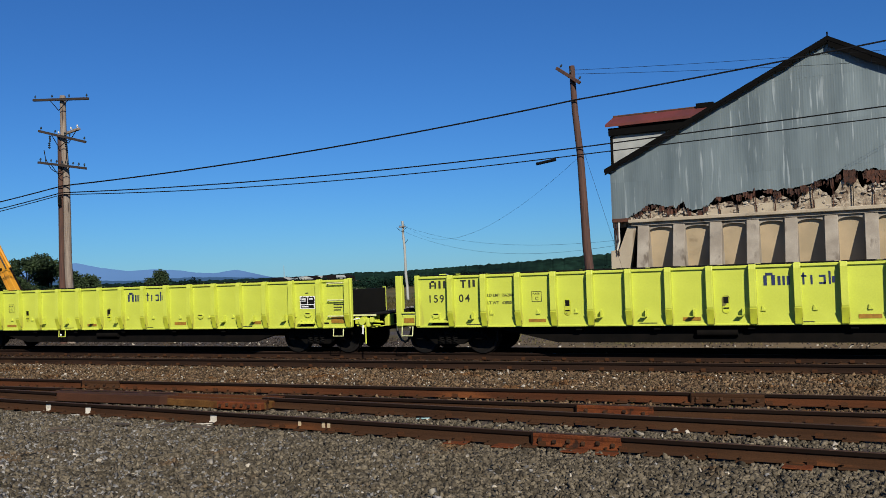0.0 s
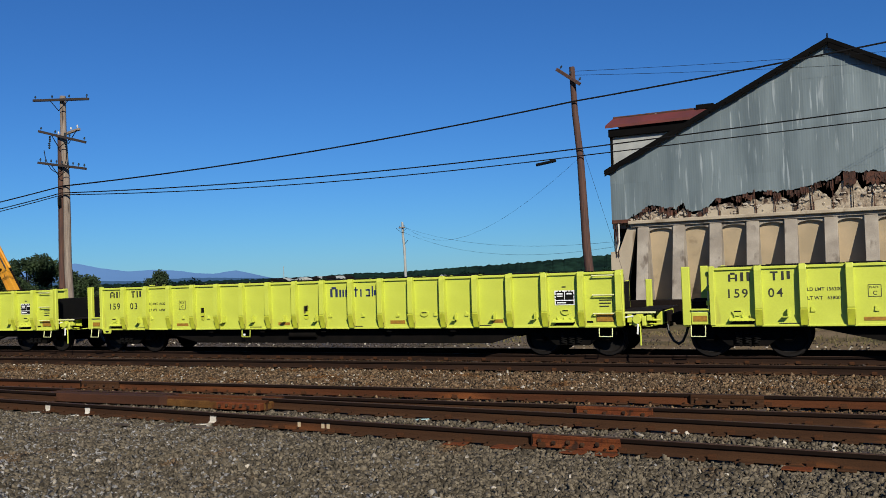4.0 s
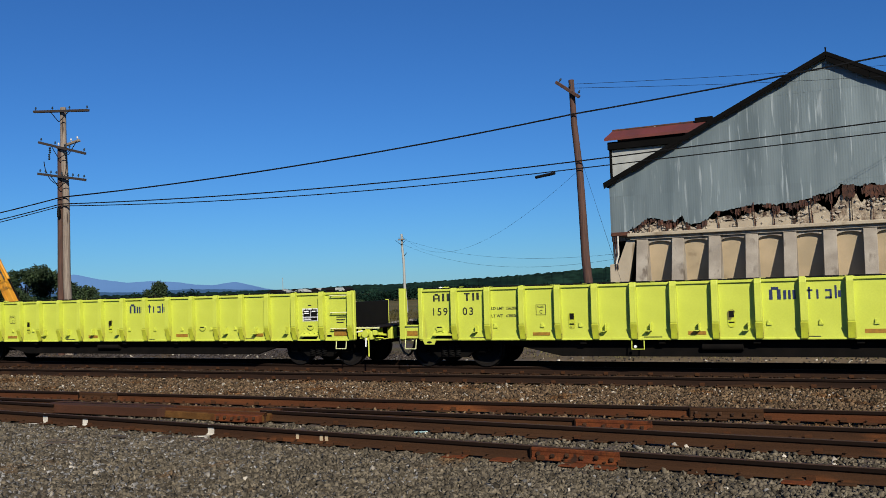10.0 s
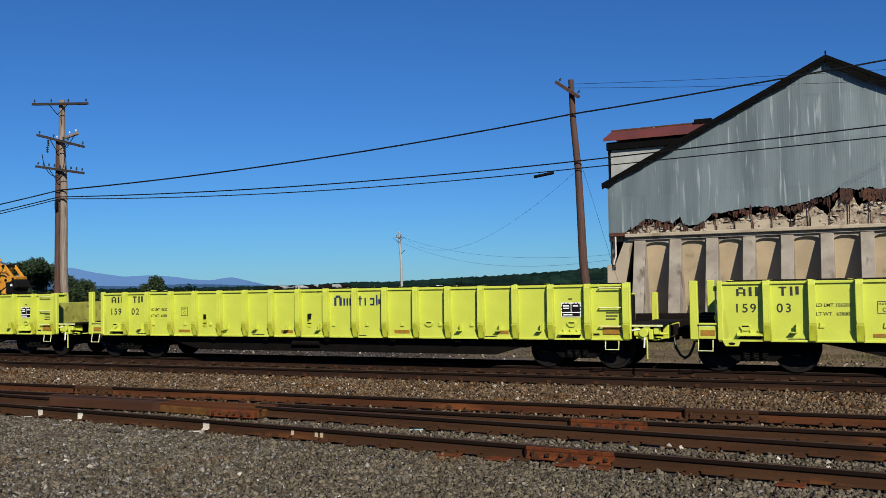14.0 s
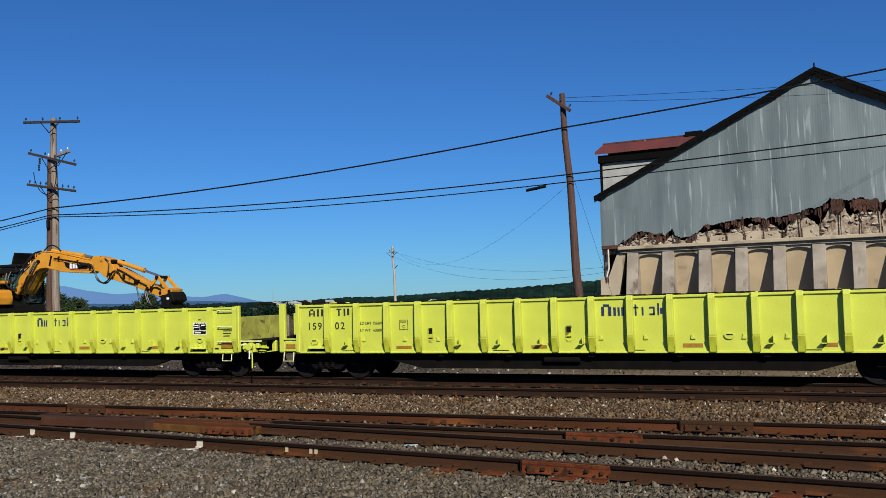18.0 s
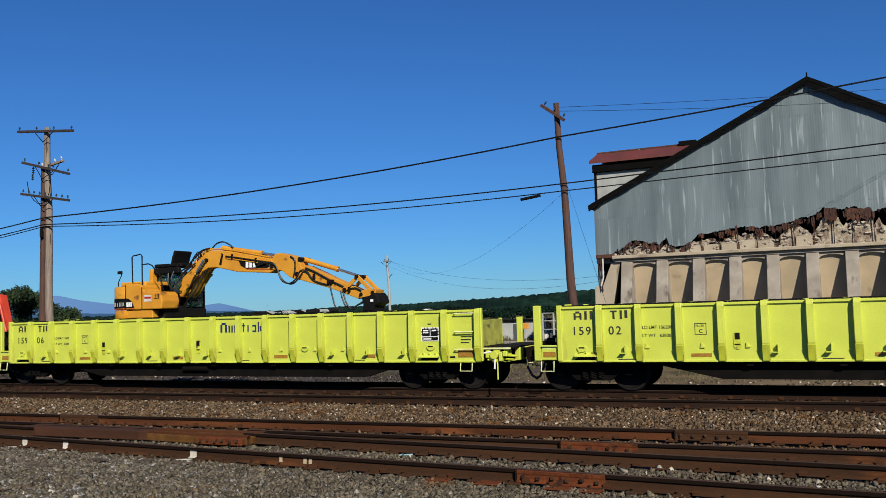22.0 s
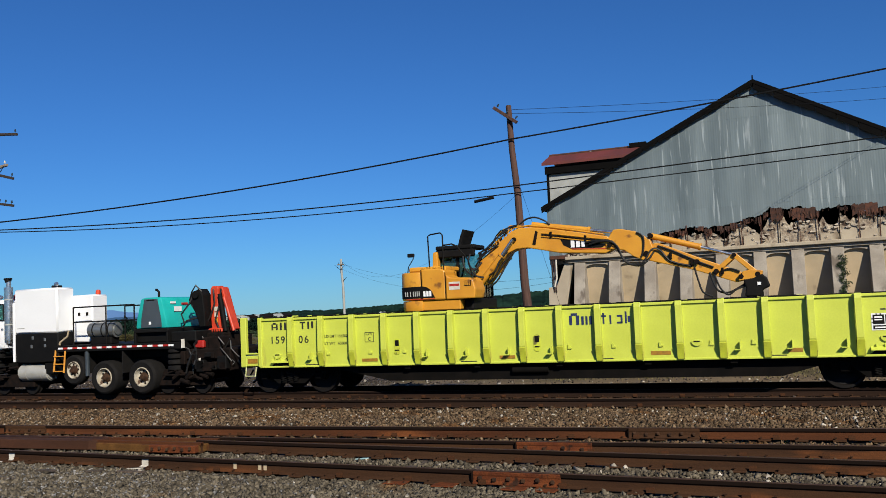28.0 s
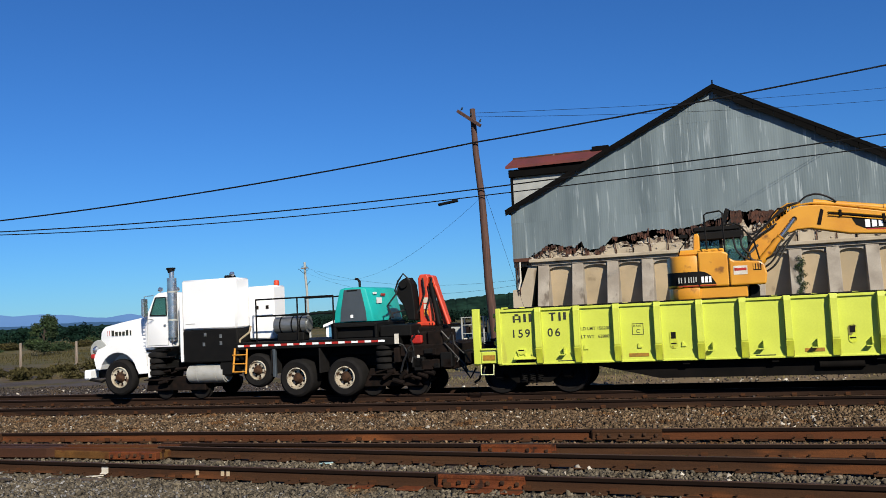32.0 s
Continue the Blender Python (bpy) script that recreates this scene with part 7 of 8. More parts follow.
    tk = part("air_tank", Shape().tube([(-7.32, -0.92, 1.93), (-7.28, -0.92, 1.93)], 0.17, 20).tube([(-7.28, -0.92, 1.93), (-6.32, -0.92, 1.93)], 0.235, 24).tube([(-6.32, -0.92, 1.93), (-6.28, -0.92, 1.93)], 0.16, 20), ALU, tr, "grey strapped air tank", smooth=True)
    for x in (-7.1, -6.75, -6.5):
        part("strap", Shape().tube([(x, -0.92, 1.93), (x + 0.04, -0.92, 1.93)], 0.242, 24), BLACK, tk, smooth=True)
    part("tank_cradle", Shape().box(-7.2, -6.4, -1.1, -0.74, 1.50, 1.72, 0.02), BLACK, tr)
    ft = part("fuel_tank", Shape().tube([(-10.10, -0.92, 0.68), (-10.06, -0.92, 0.68)], 0.24, 26).tube([(-10.06, -0.92, 0.68), (-8.92, -0.92, 0.68)], 0.265, 26).tube([(-8.92, -0.92, 0.68), (-8.88, -0.92, 0.68)], 0.23, 26), TANK_GREY, tr, "pale grey cylindrical fuel tank", smooth=True)
    for x in (-9.7, -9.1):
        part("strap", Shape().tube([(x - 0.1, -0.92, 0.68), (x - 0.05, -0.92, 0.68)], 0.271, 26), TANK_GREY, ft, smooth=True)
    # compressor
    body = [(-5.42, 1.92), (-4.26, 1.92), (-4.32, 2.22), (-4.46, 2.80), (-4.62, 2.84), (-5.06, 2.84), (-5.22, 2.80), (-5.38, 2.22)]
    co = part("compressor", Shape().prism(body, -1.02, 1.05), TEAL, tr, "teal portable air compressor", bevel=0.04, smooth=True, m=pose(-0.1, 0, 0))
    part("end_panel", Shape().prism([(-5.22, 1.95), (-4.46, 1.95), (-4.48, 2.20), (-4.60, 2.79), (-5.08, 2.79), (-5.20, 2.20)], -1.035, -1.022), GREY_PLASTIC, co, "dark grey end panel")
    part("base_frame", Shape().box(-5.5, -4.2, -1.06, 1.06, 1.50, 1.91, 0.03), BLACK, co, "black skid base")
    part("handle", Shape().box(-4.92, -4.84, -1.05, -1.036, 2.03, 2.12, 0.01), WHITE, co)
    part("slot", Shape().box(-5.0, -4.7, -1.042, -1.036, 2.74, 2.77), BLACK, co)
    part("exhaust", Shape().tube([(-4.72, -0.8, 2.84), (-4.72, -0.8, 3.0), (-4.78, -0.8, 3.06), (-4.84, -0.8, 3.07)], 0.035, 10), BLACK, co, smooth=True)
    part("decal", Shape().prism([(-0.6, 2.40), (-0.25, 2.40), (-0.25, 2.55), (-0.6, 2.55)], -4.34, -4.335, "x"), WHITE, co, "white decal")
    part("decal", Shape().prism([(-0.7, 2.64), (-0.45, 2.64), (-0.45, 2.70), (-0.7, 2.70)], -4.395, -4.385, "x"), WHITE, co)
    part("decal", Shape().prism([(-0.2, 2.60), (0.1, 2.60), (0.1, 2.66), (-0.2, 2.66)], -4.385, -4.375, "x"), RED, co)
    part("deck_frame", Shape().box(-5.45, -5.38, -1.2, -1.08, 1.5, 1.84, 0.01).box(-4.28, -4.21, -1.2, -1.08, 1.5, 1.84, 0.01).box(-5.45, -4.21, -1.2, -1.08, 1.80, 1.86, 0.01), BLACK, tr, "low black deck frame")
    part("deck_box", Shape().box(-4.18, -3.3, -1.1, 0.9, 1.5, 1.80, 0.03), BLACK, tr, "dark deck locker")
    # crane
    cr = part("crane_base", Shape().box(-3.75, -2.75, -0.55, 0.55, 1.05, 1.72, 0.05).tube([(-3.1, 0, 1.7), (-3.1, 0, 1.85)], 0.28, 18), BROWN_DIRT, tr, "dark crane pedestal")
    part("slew_bracket", Shape().box(-3.42, -2.92, -0.36, 0.2, 1.72, 1.84, 0.03), CRANE, tr, "orange-red slewing bracket")
    part("crane_mast", Shape().prism([(-3.34, 1.75), (-3.02, 1.75), (-3.04, 2.2), (-3.10, 2.7), (-3.06, 3.02), (-3.10, 3.10), (-3.30, 3.10), (-3.36, 3.0), (-3.36, 2.3)], -0.28, 0.05), CRANE, tr, "folded orange-red crane boom", bevel=0.03)
    part("crane_arm", Shape().prism([(-3.03, 3.07), (-2.95, 3.05), (-2.58, 1.80), (-2.70, 1.74)], -0.24, 0.08), CRANE, tr, "orange-red folded outer boom", bevel=0.02)
    part("crane_arm_rod", Shape().tube([(-2.86, -0.30, 2.75), (-2.54, -0.30, 1.75)], 0.05, 10), CRANE, tr, "orange-red extension boom", smooth=True)
    part("crane_jib", Shape().prism([(-3.92, 2.62), (-3.72, 2.98), (-3.56, 3.04), (-3.44, 2.85), (-3.38, 2.3), (-3.38, 1.9), (-3.58, 1.9), (-3.70, 2.3)], -0.55, -0.12), BLACK, tr, "black folded jib and hose bundle", bevel=0.03)
    part("jib_reel", Shape().tube([(-3.66, -0.62, 2.86), (-3.66, -0.56, 2.86)], 0.11, 16), BLACK, tr, "hose reel", smooth=True)
    for pts in ([(-3.50, -0.5, 2.95), (-3.65, -0.58, 3.14), (-3.82, -0.55, 2.95), (-3.94, -0.5, 2.7), (-3.80, -0.55, 2.5)], [(-3.20, -0.34, 3.0), (-3.15, -0.36, 2.6), (-3.30, -0.38, 2.2), (-3.50, -0.4, 1.9)], [(-2.95, -0.3, 3.0), (-3.02, -0.33, 2.5), (-3.15, -0.34, 2.1), (-3.05, -0.3, 1.8)],
                [(-3.80, -0.5, 2.9), (-3.88, -0.6, 2.6), (-4.10, -0.7, 2.3), (-3.90, -0.8, 2.0)], [(-3.60, -0.45, 2.2), (-4.00, -0.6, 2.1), (-4.10, -0.65, 1.9)]):
        part("hose", Shape().tube(pts, 0.025, 6), HOSE, tr, smooth=True)
    for i in range(3):
        part("crane_label", Shape().box(-3.22, -3.10, -0.292, -0.281, 2.0 + 0.17 * i, 2.14 + 0.17 * i), WHITE_OLD if i else YELLOW_STEP, tr, "faded white crane label")
    for sgn in (-1, 1):
        part("outrigger", Shape().box(-3.1, -2.8, sgn * 0.95 - 0.1, sgn * 0.95 + 0.1, 0.62, 1.6, 0.03), BROWN_DIRT, tr, "dark outrigger leg")
    part("outrigger_foot", Shape().tube([(-2.95, -0.95, 0.42), (-2.95, -0.95, 0.62)], 0.07, 12), BROWN_DIRT, tr)
    part("valve_bank", Shape().box(-2.85, -2.45, -1.15, -0.55, 1.15, 1.62, 0.03), BROWN_DIRT, tr, "greasy valve bank")
    part("valve_cover", Shape().box(-3.3, -3.0, -1.16, -1.0, 1.30, 1.52, 0.03), RED, tr, "red control cover")
    for i in range(5):
        part("control_lever", Shape().tube([(-2.8 + 0.08 * i, -1.0, 1.62), (-2.8 + 0.08 * i, -1.05, 1.82)], 0.012, 6), BLACK, tr)
    for x, z, w, h in ((-3.72, 1.32, 0.12, 0.26), (-3.34, 0.86, 0.10, 0.12), (-3.12, 0.74, 0.07, 0.28)):
        part("tag_plate", Shape().box(x, x + w, -1.236, -1.222, z, z + h, 0.003), WHITE_OLD, tr, "chipped white tag plate")
    part("rear_frame", Shape().box(-3.6, -2.3, -1.18, 1.18, 0.98, 1.28, 0.03).box(-2.5, -2.2, -1.0, 1.0, 0.62, 1.25, 0.03), BROWN_DIRT, tr, "dark rear frame")
    part("coupler", Shape().box(-2.4, -2.0, -0.12, 0.12, 0.72, 0.97, 0.03).box(-2.16, -1.99, -0.2, 0.2, 0.68, 1.0, 0.04), BROWN_DIRT, tr, "rusty brown knuckle coupler")
    for pts in ([(-2.3, -0.5, 0.9), (-2.1, -0.55, 0.6), (-1.95, -0.5, 0.35), (-1.8, -0.45, 0.6)], [(-2.3, -0.6, 1.0), (-2.05, -0.62, 0.7), (-1.98, -0.6, 0.5)]):
        part("air_hose", Shape().tube(pts, 0.028, 8), HOSE, tr, smooth=True)
    # hoses, chains and rods between the crane and the coupler
    rnd = random.Random(5)
    part("lift_cylinder", Shape().tube([(-2.98, -0.34, 2.85), (-2.78, -0.36, 1.75)], 0.065, 12), BLACK, tr, "black lift cylinder", smooth=True)
    for i in range(16):
        x, y, z = rnd.uniform(-3.7, -2.2), rnd.uniform(-1.25, -0.9), rnd.uniform(1.2, 1.75)
        pts = [(x, y, z)]
        for k in range(4):
            pts.append((pts[-1][0] + rnd.uniform(-0.16, 0.2), y + rnd.uniform(-0.05, 0.05), pts[-1][2] - rnd.uniform(0.05, 0.26)))
        part("hose", Shape().tube(pts, rnd.uniform(0.016, 0.03), 6), HOSE if i % 4 else BROWN_DIRT, tr, smooth=True)
    for i in range(12):
        x, z = rnd.uniform(-3.7, -2.3), rnd.uniform(0.5, 1.5)
        w, h = rnd.uniform(0.05, 0.16), rnd.uniform(0.05, 0.2)
        part("fitting", Shape().box(x - w, x + w, -1.24, -1.0, z - h, z + h, 0.02, pose(0, 0, 0)), BROWN_DIRT if i % 2 else BLACK, tr)
    for i in range(9):
        x, z = -4.3 + 0.16 * i + rnd.uniform(-0.05, 0.05), rnd.uniform(0.3, 0.62)
        part("gear_link", Shape().tube([(x, -1.12, z), (x + rnd.uniform(0.1, 0.35), -1.14, z + rnd.uniform(-0.1, 0.25))], rnd.uniform(0.03, 0.07), 8), BROWN_DIRT, tr)
    for i in range(7):
        x, z = -11.5 + 0.17 * i + rnd.uniform(-0.05, 0.05), rnd.uniform(0.4, 1.25)
        part("gear_link", Shape().tube([(x, -1.14, z), (x + rnd.uniform(0.15, 0.4), -1.16, z + rnd.uniform(-0.06, 0.1))], rnd.uniform(0.02, 0.05), 8), BROWN_DIRT, tr)
    # rail gear and axles
    road_wheel(tr, -12.36, 0.64, False, 0.525)
    road_wheel(tr, -7.80, 0.74, False, 0.46)
    road_wheel(tr, -6.62, 0.495, True, 0.505)
    road_wheel(tr, -5.20, 0.495, True, 0.505)
    guide = Shape()
    for sgn in (-1, 1):
        guide.lathe([(0.08, sgn * 0.64), (0.335, sgn * 0.69), (0.335, sgn * 0.72), (0.30, sgn * 0.735), (0.30, sgn * 0.83), (0.25, sgn * 0.83), (0.10, sgn * 0.78)], 30)
    guide.tube([(0, -0.9, 0), (0, 0.9, 0)], 0.06, 12)
    guide_mesh = guide.mesh("guide_wheelset", WHEEL, True)
    for x in (-11.05, -9.85, -4.55, -3.30):
        part("guide_wheelset", guide_mesh, WHEEL, tr, "small steel guide wheelset", m=pose(x, 0, 0.28))
    for xc, x0, x1 in ((-11.2, -11.5, -10.5), (-4.1, -4.55, -3.5)):
        for sgn in (-1, 1):
            y0, y1 = sorted((sgn * 0.72, sgn * 1.08))
            part("rail_gear_arm", Shape().prism([(x0 - 0.1, 0.22), (x1 + 0.9, 0.22), (x1 + 0.9, 0.42), (x1 + 0.2, 0.62), (x0, 0.62)] if xc < -8 else [(x0 - 0.2, 0.22), (x1 + 0.4, 0.22), (x1 + 0.3, 0.5), (x0, 0.70)], y0 + 0.1, y1 - 0.1), BROWN_DIRT, tr, "greasy rail gear arm", bevel=0.02)
            for k in range(4):
                z = 0.66 + 0.17 * k
                part("air_spring", Shape().lathe([(0.17, 0), (0.25, 0.03), (0.26, 0.08), (0.25, 0.13), (0.17, 0.16)], 20, pose(xc, sgn * 0.95, z, 90, 0, 0)), RUBBER, tr, "stacked black air spring" if k == 0 else "", smooth=True)
            part("stack_plate", Shape().box(xc - 0.3, xc + 0.3, y0, y1, 1.34, 1.40, 0.01), BLACK, tr)
            part("skid_plate", Shape().box(xc - 0.35, xc + 0.55, sorted((sgn * 0.8, sgn * 1.16))[0], sorted((sgn * 0.8, sgn * 1.16))[1], 0.52, 0.56, 0.01), BROWN_DIRT, tr)
    for x in (-5.9, -7.35):
        for sgn in (-1, 1):
            part("mudflap", Shape().box(x - 0.02, x + 0.02, *sorted((sgn * 0.66, sgn * 1.2)), 0.62, 1.28, 0.008), RUBBER, tr)
    part("side_step", Shape().box(-7.30, -7.22, -1.22, -1.12, 0.55, 1.3, 0.01), GREY_PLASTIC, tr)
    part("battery_box", Shape().box(-9.0, -8.55, -1.16, -0.7, 0.62, 0.99, 0.03), BLACK, tr)
    return tr


truck = build_truck(on_track(WORK_X))
train.append((truck, WORK_X))


# ------------------------------------------------------------------ excavator parked beyond the tracks
def build_parked():
    ex = thing("parked_excavator", "orange-yellow excavator parked beyond the tracks, stick lowered", "excavator", m=pose(-47.8, 30.0, ground_z(-47.5, 30.0)))
    x = lambda v: v + 47.5
    up = 0.49
    stick = [(-41.62, 4.86), (-41.50, 5.08), (-41.22, 5.08), (-40.75, 4.50), (-38.82, 1.62), (-38.72, 1.25), (-38.95, 1.15), (-39.55, 1.72), (-41.1, 4.1)]
    part("stick", Shape().prism([(x(u), w + up) for u, w in stick], -0.19, 0.19), CAT, ex, "tapered orange-yellow stick", bevel=0.02)
    for y in (-0.2, 0.2):
        part("stick_rib", Shape().prism([(x(-41.2), 4.3 + up), (x(-41.05), 4.36 + up), (x(-39.3), 1.75 + up), (x(-39.42), 1.68 + up)], y - 0.012, y + 0.012), CAT, ex)
    part("cylinder", Shape().tube([(x(-40.95), 0, 4.86 + up), (x(-39.75), 0, 3.22 + up)], 0.075, 12), CAT, ex, "bucket cylinder", smooth=True)
    part("piston_rod", Shape().tube([(x(-39.75), 0, 3.22 + up), (x(-38.75), 0, 1.85 + up)], 0.045, 10), BROWN_DIRT, ex, smooth=True)
    for u, w in ((-41.38, 4.95), (-40.2, 3.15), (-39.0, 1.5)):
        part("pivot_pin", Shape().tube([(x(u), -0.24, w + up), (x(u), 0.24, w + up)], 0.08, 12), BROWN_DIRT, ex, smooth=True)
    for k, off in enumerate((0.0, 0.06)):
        pts = [(x(-41.6), -0.22, 5.05 + up), (x(-41.35), -0.24, 5.2 + off + up), (x(-41.05), -0.24, 4.95 + off + up), (x(-40.5), -0.23, 4.2 + off + up), (x(-39.8), -0.22, 3.2 + off + up)]
        part("hose", Shape().tube(pts, 0.025, 6), HOSE, ex, smooth=True)
    boom = [(-47.1, 1.35), (-46.8, 1.2), (-45.2, 3.6), (-43.9, 4.6), (-41.4, 4.82), (-41.3, 5.06), (-44.2, 5.2), (-45.7, 4.4), (-47.2, 1.8)]
    part("boom", Shape().prism([(x(u), w + up) for u, w in boom], -0.24, 0.24), CAT, ex, "cranked orange-yellow boom", bevel=0.03)
    part("bucket", Shape().prism([(x(-38.9), 1.5 + up), (x(-38.5), 1.35 + up), (x(-38.35), 0.7 + up), (x(-38.7), 0.05 + up), (x(-39.3), -0.15 + up), (x(-39.75), 0.1 + up), (x(-39.4), 0.9 + up)], -0.55, 0.55), BROWN_DIRT, ex, "dark digging bucket", bevel=0.04)
    part("house", Shape().prism([(-2.4, 1.05), (1.0, 1.05), (1.0, 1.9), (0.4, 2.2), (-2.0, 2.3), (-2.5, 1.9)], -1.3, 1.3), CAT, ex, "orange-yellow engine house", bevel=0.08)
    cab = part("cab", Shape().prism([(-0.3, 2.15), (1.05, 1.95), (1.0, 2.6), (0.7, 3.1), (-0.2, 3.1)], 0.3, 1.25), CAT, ex, "operator cab", bevel=0.05)
    part("side_window", Shape().prism([(-0.15, 2.4), (0.85, 2.4), (0.6, 3.0), (-0.15, 3.0)], 0.28, 0.295), CAB_GLASS, cab)
    part("turntable", Shape().tube([(-0.5, 0, 0.8), (-0.5, 0, 1.04)], 0.7, 20), BLACK, ex, smooth=True)
    part("undercarriage", Shape().box(-1.6, 0.9, -0.9, 0.9, 0.4, 0.79, 0.04), BLACK, ex)
    for y in (-1.2, 1.2):
        rim = [(1.45 * (1 if math.cos(a) > 0 else -1) - 0.4 + 0.42 * math.cos(a), 0.43 + 0.42 * math.sin(a)) for a in [2 * math.pi * (i + 0.5) / 20 for i in range(20)]]
        part("crawler_track", Shape().prism(rim, y - 0.28, y + 0.28), BLACK, ex, "black steel crawler track", bevel=0.02)


build_parked()


# ------------------------------------------------------------------ loose ballast
def stones(name, areas, material, label, seed):
    """Crushed stones over areas (x0, x1, y0, y1, number, size), each a chipped block."""
    rng = np.random.default_rng(seed)
    base = np.array([(x, y, z) for x in (-1, 1) for y in (-1, 1) for z in (-1, 1)], float)
    quads = np.array([(0, 1, 3, 2), (4, 6, 7, 5), (0, 4, 5, 1), (2, 3, 7, 6), (0, 2, 6, 4), (1, 5, 7, 3)])
    verts, faces, k = [], [], 0
    for x0, x1, y0, y1, number, size in areas:
        p = np.stack([rng.uniform(x0, x1, number), rng.uniform(y0, y1, number)], 1)
        clear = np.all([np.abs(p[:, 1] - y - k * p[:, 0]) > 0.085 for y, k, x in NEAR_LINES], axis=0)
        p = p[clear]
        number = len(p)
        z = np.array([ground_z(x, y) for x, y in p])
        r = size * np.minimum(rng.lognormal(0, 0.3, number), 1.7)
        shape = base[None] * rng.uniform(0.3, 1.25, (number, 8, 3)) * np.stack([rng.uniform(0.8, 1.5, number), rng.uniform(0.6, 1.0, number), rng.uniform(0.4, 0.75, number)], 1)[:, None]
        q = rng.normal(size=(number, 4))
        q /= np.linalg.norm(q, axis=1)[:, None]
        w, a, b, c = q.T
        turn = np.stack([1 - 2 * (b * b + c * c), 2 * (a * b - w * c), 2 * (a * c + w * b), 2 * (a * b + w * c), 1 - 2 * (a * a + c * c), 2 * (b * c - w * a), 2 * (a * c - w * b), 2 * (b * c + w * a), 1 - 2 * (a * a + b * b)], 1).reshape(-1, 3, 3)
        pts = np.einsum("nij,nkj->nki", turn, shape) * r[:, None, None] * 0.5
        pts[:, :, :2] += p[:, None]
        pts[:, :, 2] += (z + r * rng.uniform(0.0, 0.4, number))[:, None]
        verts.append(pts.reshape(-1, 3))
        faces.append((quads[None] + 8 * np.arange(number)[:, None, None]).reshape(-1, 4) + k)
        k += 8 * number
    v, f = np.concatenate(verts), np.concatenate(faces)
    me = bpy.data.meshes.new(name)
    me.vertices.add(len(v))
    me.vertices.foreach_set("co", v.ravel())
    me.loops.add(f.size)
    me.loops.foreach_set("vertex_index", f.ravel())
    me.polygons.add(len(f))
    me.polygons.foreach_set("loop_start", np.arange(0, f.size, 4))
    me.update(calc_edges=True)
    me.validate()
    me.materials.append(material)
    return tagged(new(name, me), label, "ballast", kind="stuff")


stones("near_ballast", [(-18, 4, 8.6, 11.3, 50000, 0.046), (-13, 3, 6.3, 8.6, 34000, 0.045), (-12, 3, 4.6, 6.3, 14000, 0.043), (-14, 8, -6, 4.6, 16000, 0.05), (-17, 4, 11.2, 12.6, 15000, 0.046)], STONE_NEAR, "grey-brown crushed stone beside the yard track", 11)
stones("dusty_ballast", [(-18, -9.5, 5.6, 11.2, 16000, 0.036), (-18, -7.5, 5.4, 11.0, 9000, 0.036), (-18, -5.0, 5.2, 10.6, 4000, 0.036), (-18, 2.0, 5.2, 10.6, 2500, 0.038), (-13, -2.5, 4.6, 8.0, 9000, 0.036)], STONE_DUST, "light grey dusty crushed stone", 14)
stones("far_ballast", [(-30, 4, 15.2, 19.4, 56000, 0.050), (-24, 4, 12.9, 15.2, 16000, 0.046)], STONE_FAR, "brown crushed stone between the tracks", 12)
stones("stained_ballast", [(-34, 8, 19.3, 20.85, 11000, 0.045), (-34, 8, 20.85, 22.2, 9000, 0.045)], STONE_STAINED, "rust-stained dark ballast of the main line", 16)
stones("verge_gravel", [(-40, 12, 21.2, 26.5, 30000, 0.055), (-40, -14, 26.5, 31.0, 6000, 0.05), (-14, 12, 26.5, 31.0, 1200, 0.05)], STONE_VERGE, "dark brown gravel on the verge beyond the main line", 15)
pale = mat("pale_limestone", rgb("b0a99c"), rgb("938b7f"), 9, 0.9, fine=60, grain=0.15, island=0.45)
stones("pale_stones", [(-16, 6, 6.3, 10.7, 160, 0.062), (-27, 6, 15.0, 18.9, 3000, 0.046), (-10, 6, 11.0, 14.0, 260, 0.06), (-30, -12, 22.6, 29.0, 200, 0.07), (-12, 10, 22.6, 29.0, 300, 0.07)], pale, "scattered pale limestone chips in the ballast", 13)
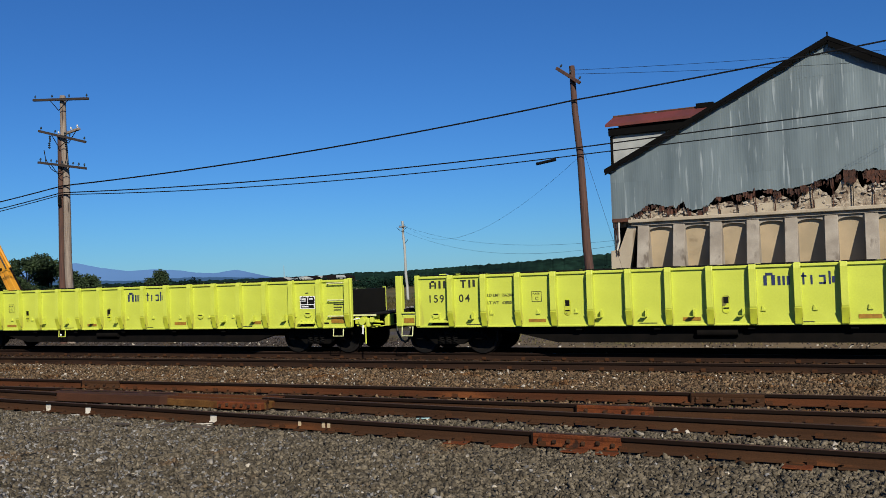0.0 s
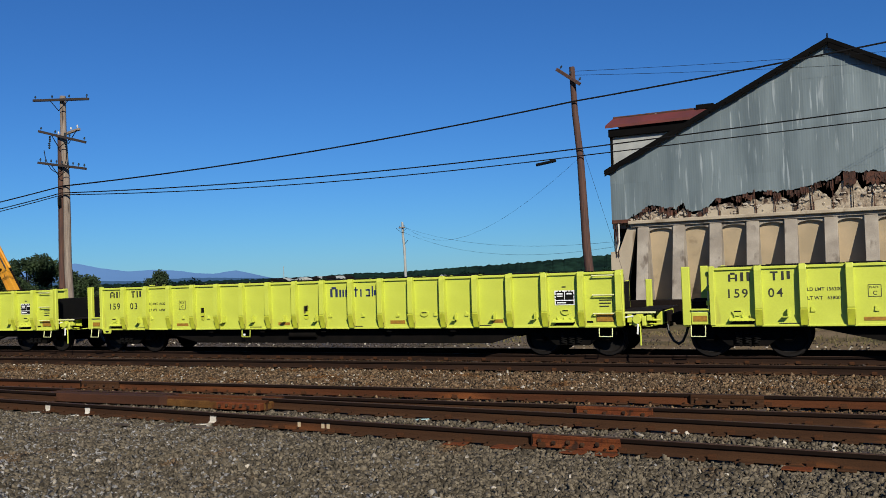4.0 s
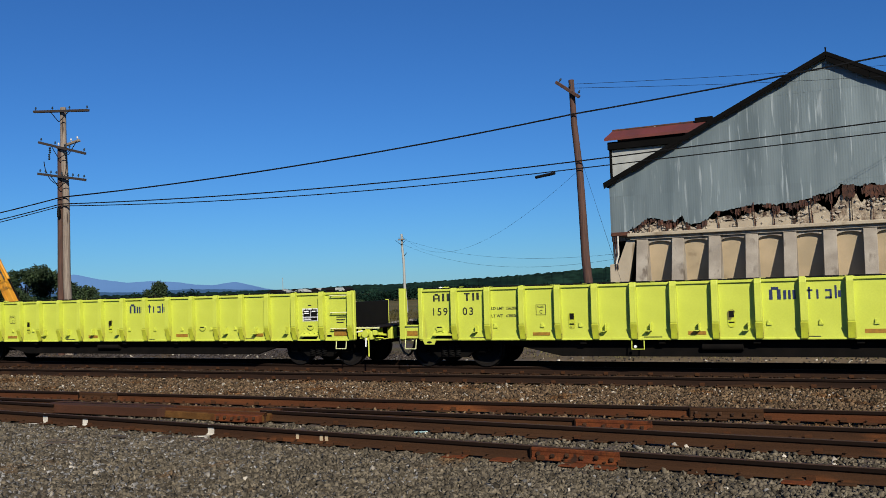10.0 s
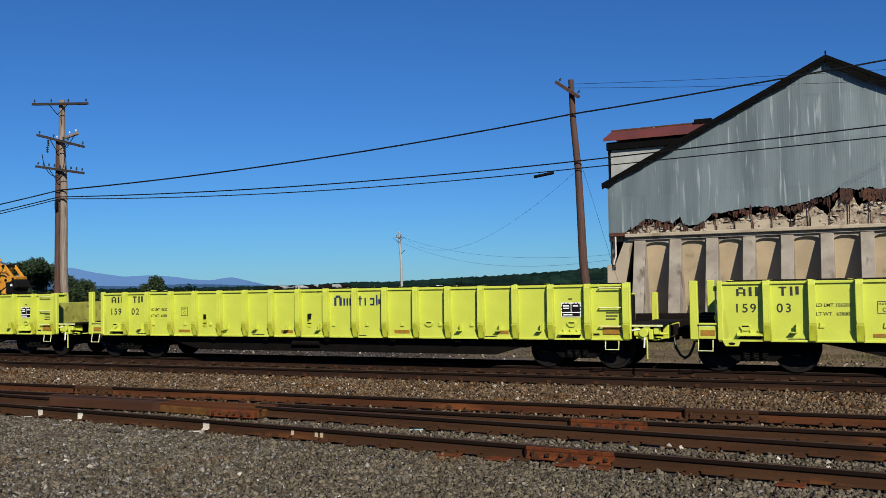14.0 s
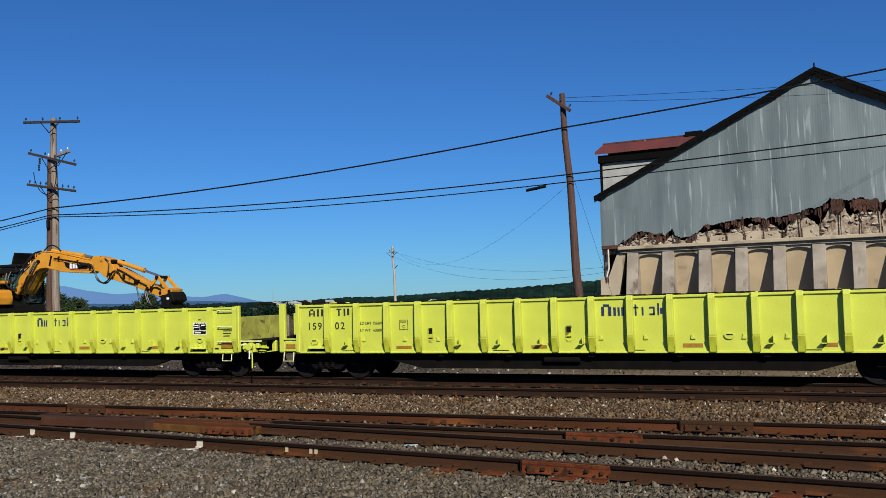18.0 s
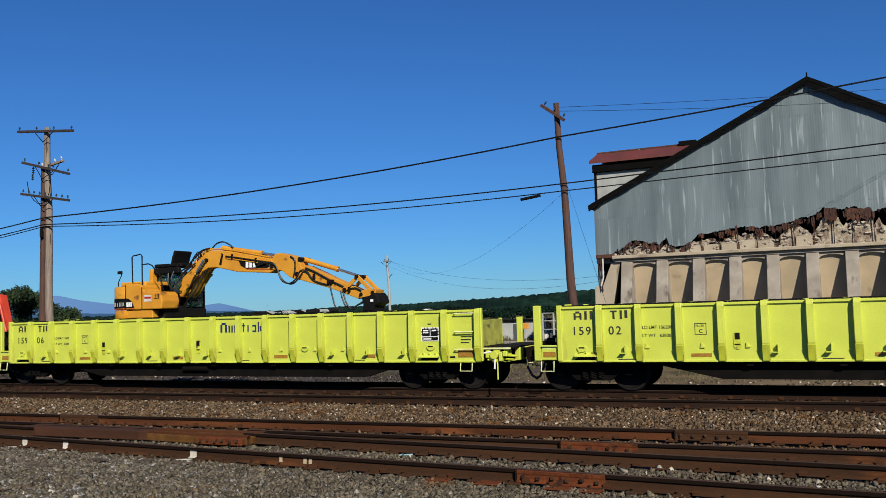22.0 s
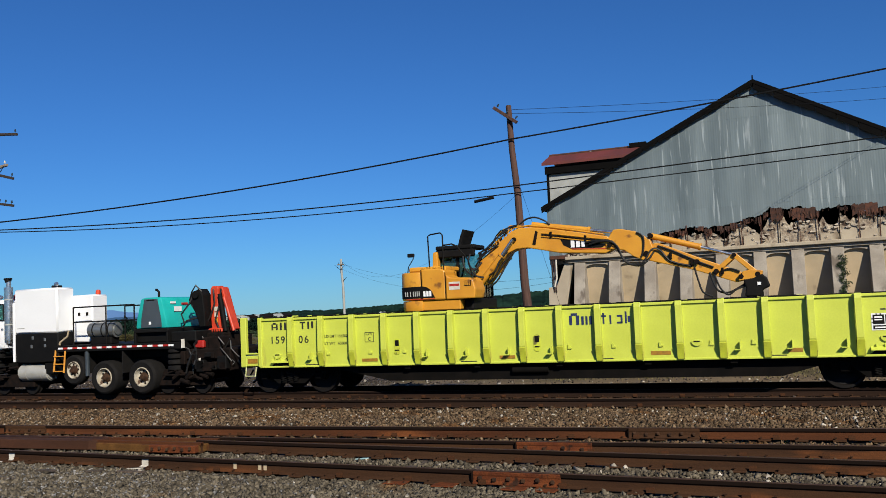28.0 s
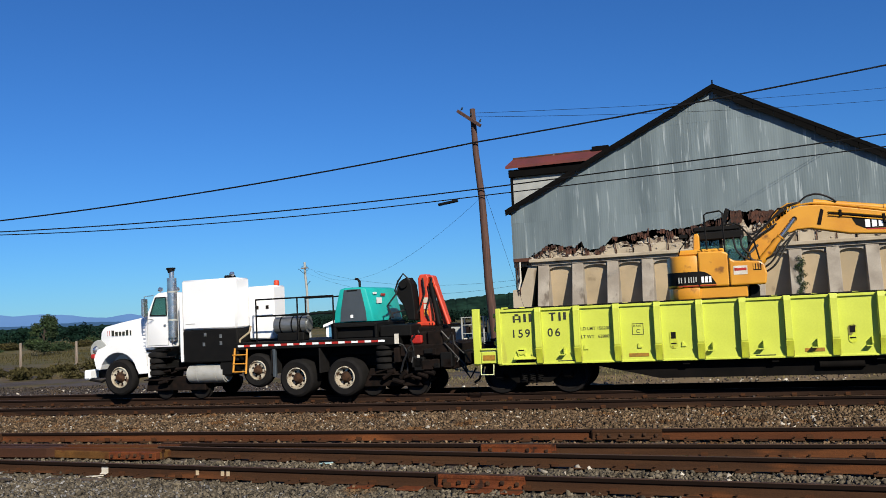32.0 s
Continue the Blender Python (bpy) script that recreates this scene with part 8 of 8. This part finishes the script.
solid("cloth_scrap", Shape().prism([(-0.06, -0.03), (-0.01, -0.05), (0.05, -0.02), (0.065, 0.015), (0.01, 0.025), (-0.045, 0.03)], 0.0, 0.02, "z"), INSULATOR_PALE, "crumpled pale cyan scrap between the rails", "litter", m=pose(-6.72, 12.40, -0.175, 4, -3, 8) @ Matrix.Diagonal((1.8, 0.6, 0.7, 1)))



def wood_scrap(x, y, length, turn, tilt, seed):
    """A splintered piece of tie timber lying on the stones."""
    rnd = random.Random(seed)
    top = [(length * i / 6, 0.035 + rnd.uniform(-0.014, 0.016)) for i in range(7)]
    low = [(length * i / 6, -0.035 + rnd.uniform(-0.014, 0.016)) for i in range(6, -1, -1)]
    top[0], low[-1] = (0.05, 0.01), (0.0, -0.02)
    return solid("wood_scrap", Shape().prism(top + low, -0.012, 0.014, "z"), TIE, "splintered grey-brown tie timber scrap on the ballast", "wood scrap", "wood scraps beside the rail", m=pose(x, y, ground_z(x, y) + 0.045, 0, tilt, turn))


for i, (x, y, length, turn) in enumerate(((-12.2, 9.72, 0.55, 28), (-12.0, 9.95, 0.5, 12), (-12.45, 10.0, 0.32, 35), (-11.75, 10.62, 0.45, -4), (-10.8, 10.72, 0.3, 10), (-10.25, 10.83, 0.55, 6))):
    wood_scrap(x, y, length, turn, random.uniform(-5, 5), 60 + i)


# ------------------------------------------------------------------ movement
def shift_at(t):
    for (ta, sa), (tb, sb) in zip(SPEED_ROWS, SPEED_ROWS[1:]):
        if ta <= t <= tb:
            return sa + (sb - sa) * (t - ta) / (tb - ta)
    return SPEED_ROWS[-1][1]


def motions():
    for ob, x in train:
        base = ob.matrix_basis.copy()
        walk(ob, [(t, base @ pose(s, 0, 0)) for t, s in SPEED_ROWS])
        for o in ob.children_recursive:
            if o.name.split(".")[0] in ROLLING:
                r = ROLLING[o.name.split(".")[0]]
                here = o.matrix_basis.translation.copy()
                rows = []
                for i in range(129):
                    t = i * 0.25
                    rows.append((t, pose(here.x, here.y, here.z, 0, math.degrees(shift_at(t) / r), 0)))
                walk(o, rows)


ROLLING = {"wheelset": 0.457, "road_wheel": 0.505, "guide_wheelset": 0.30}
motions()
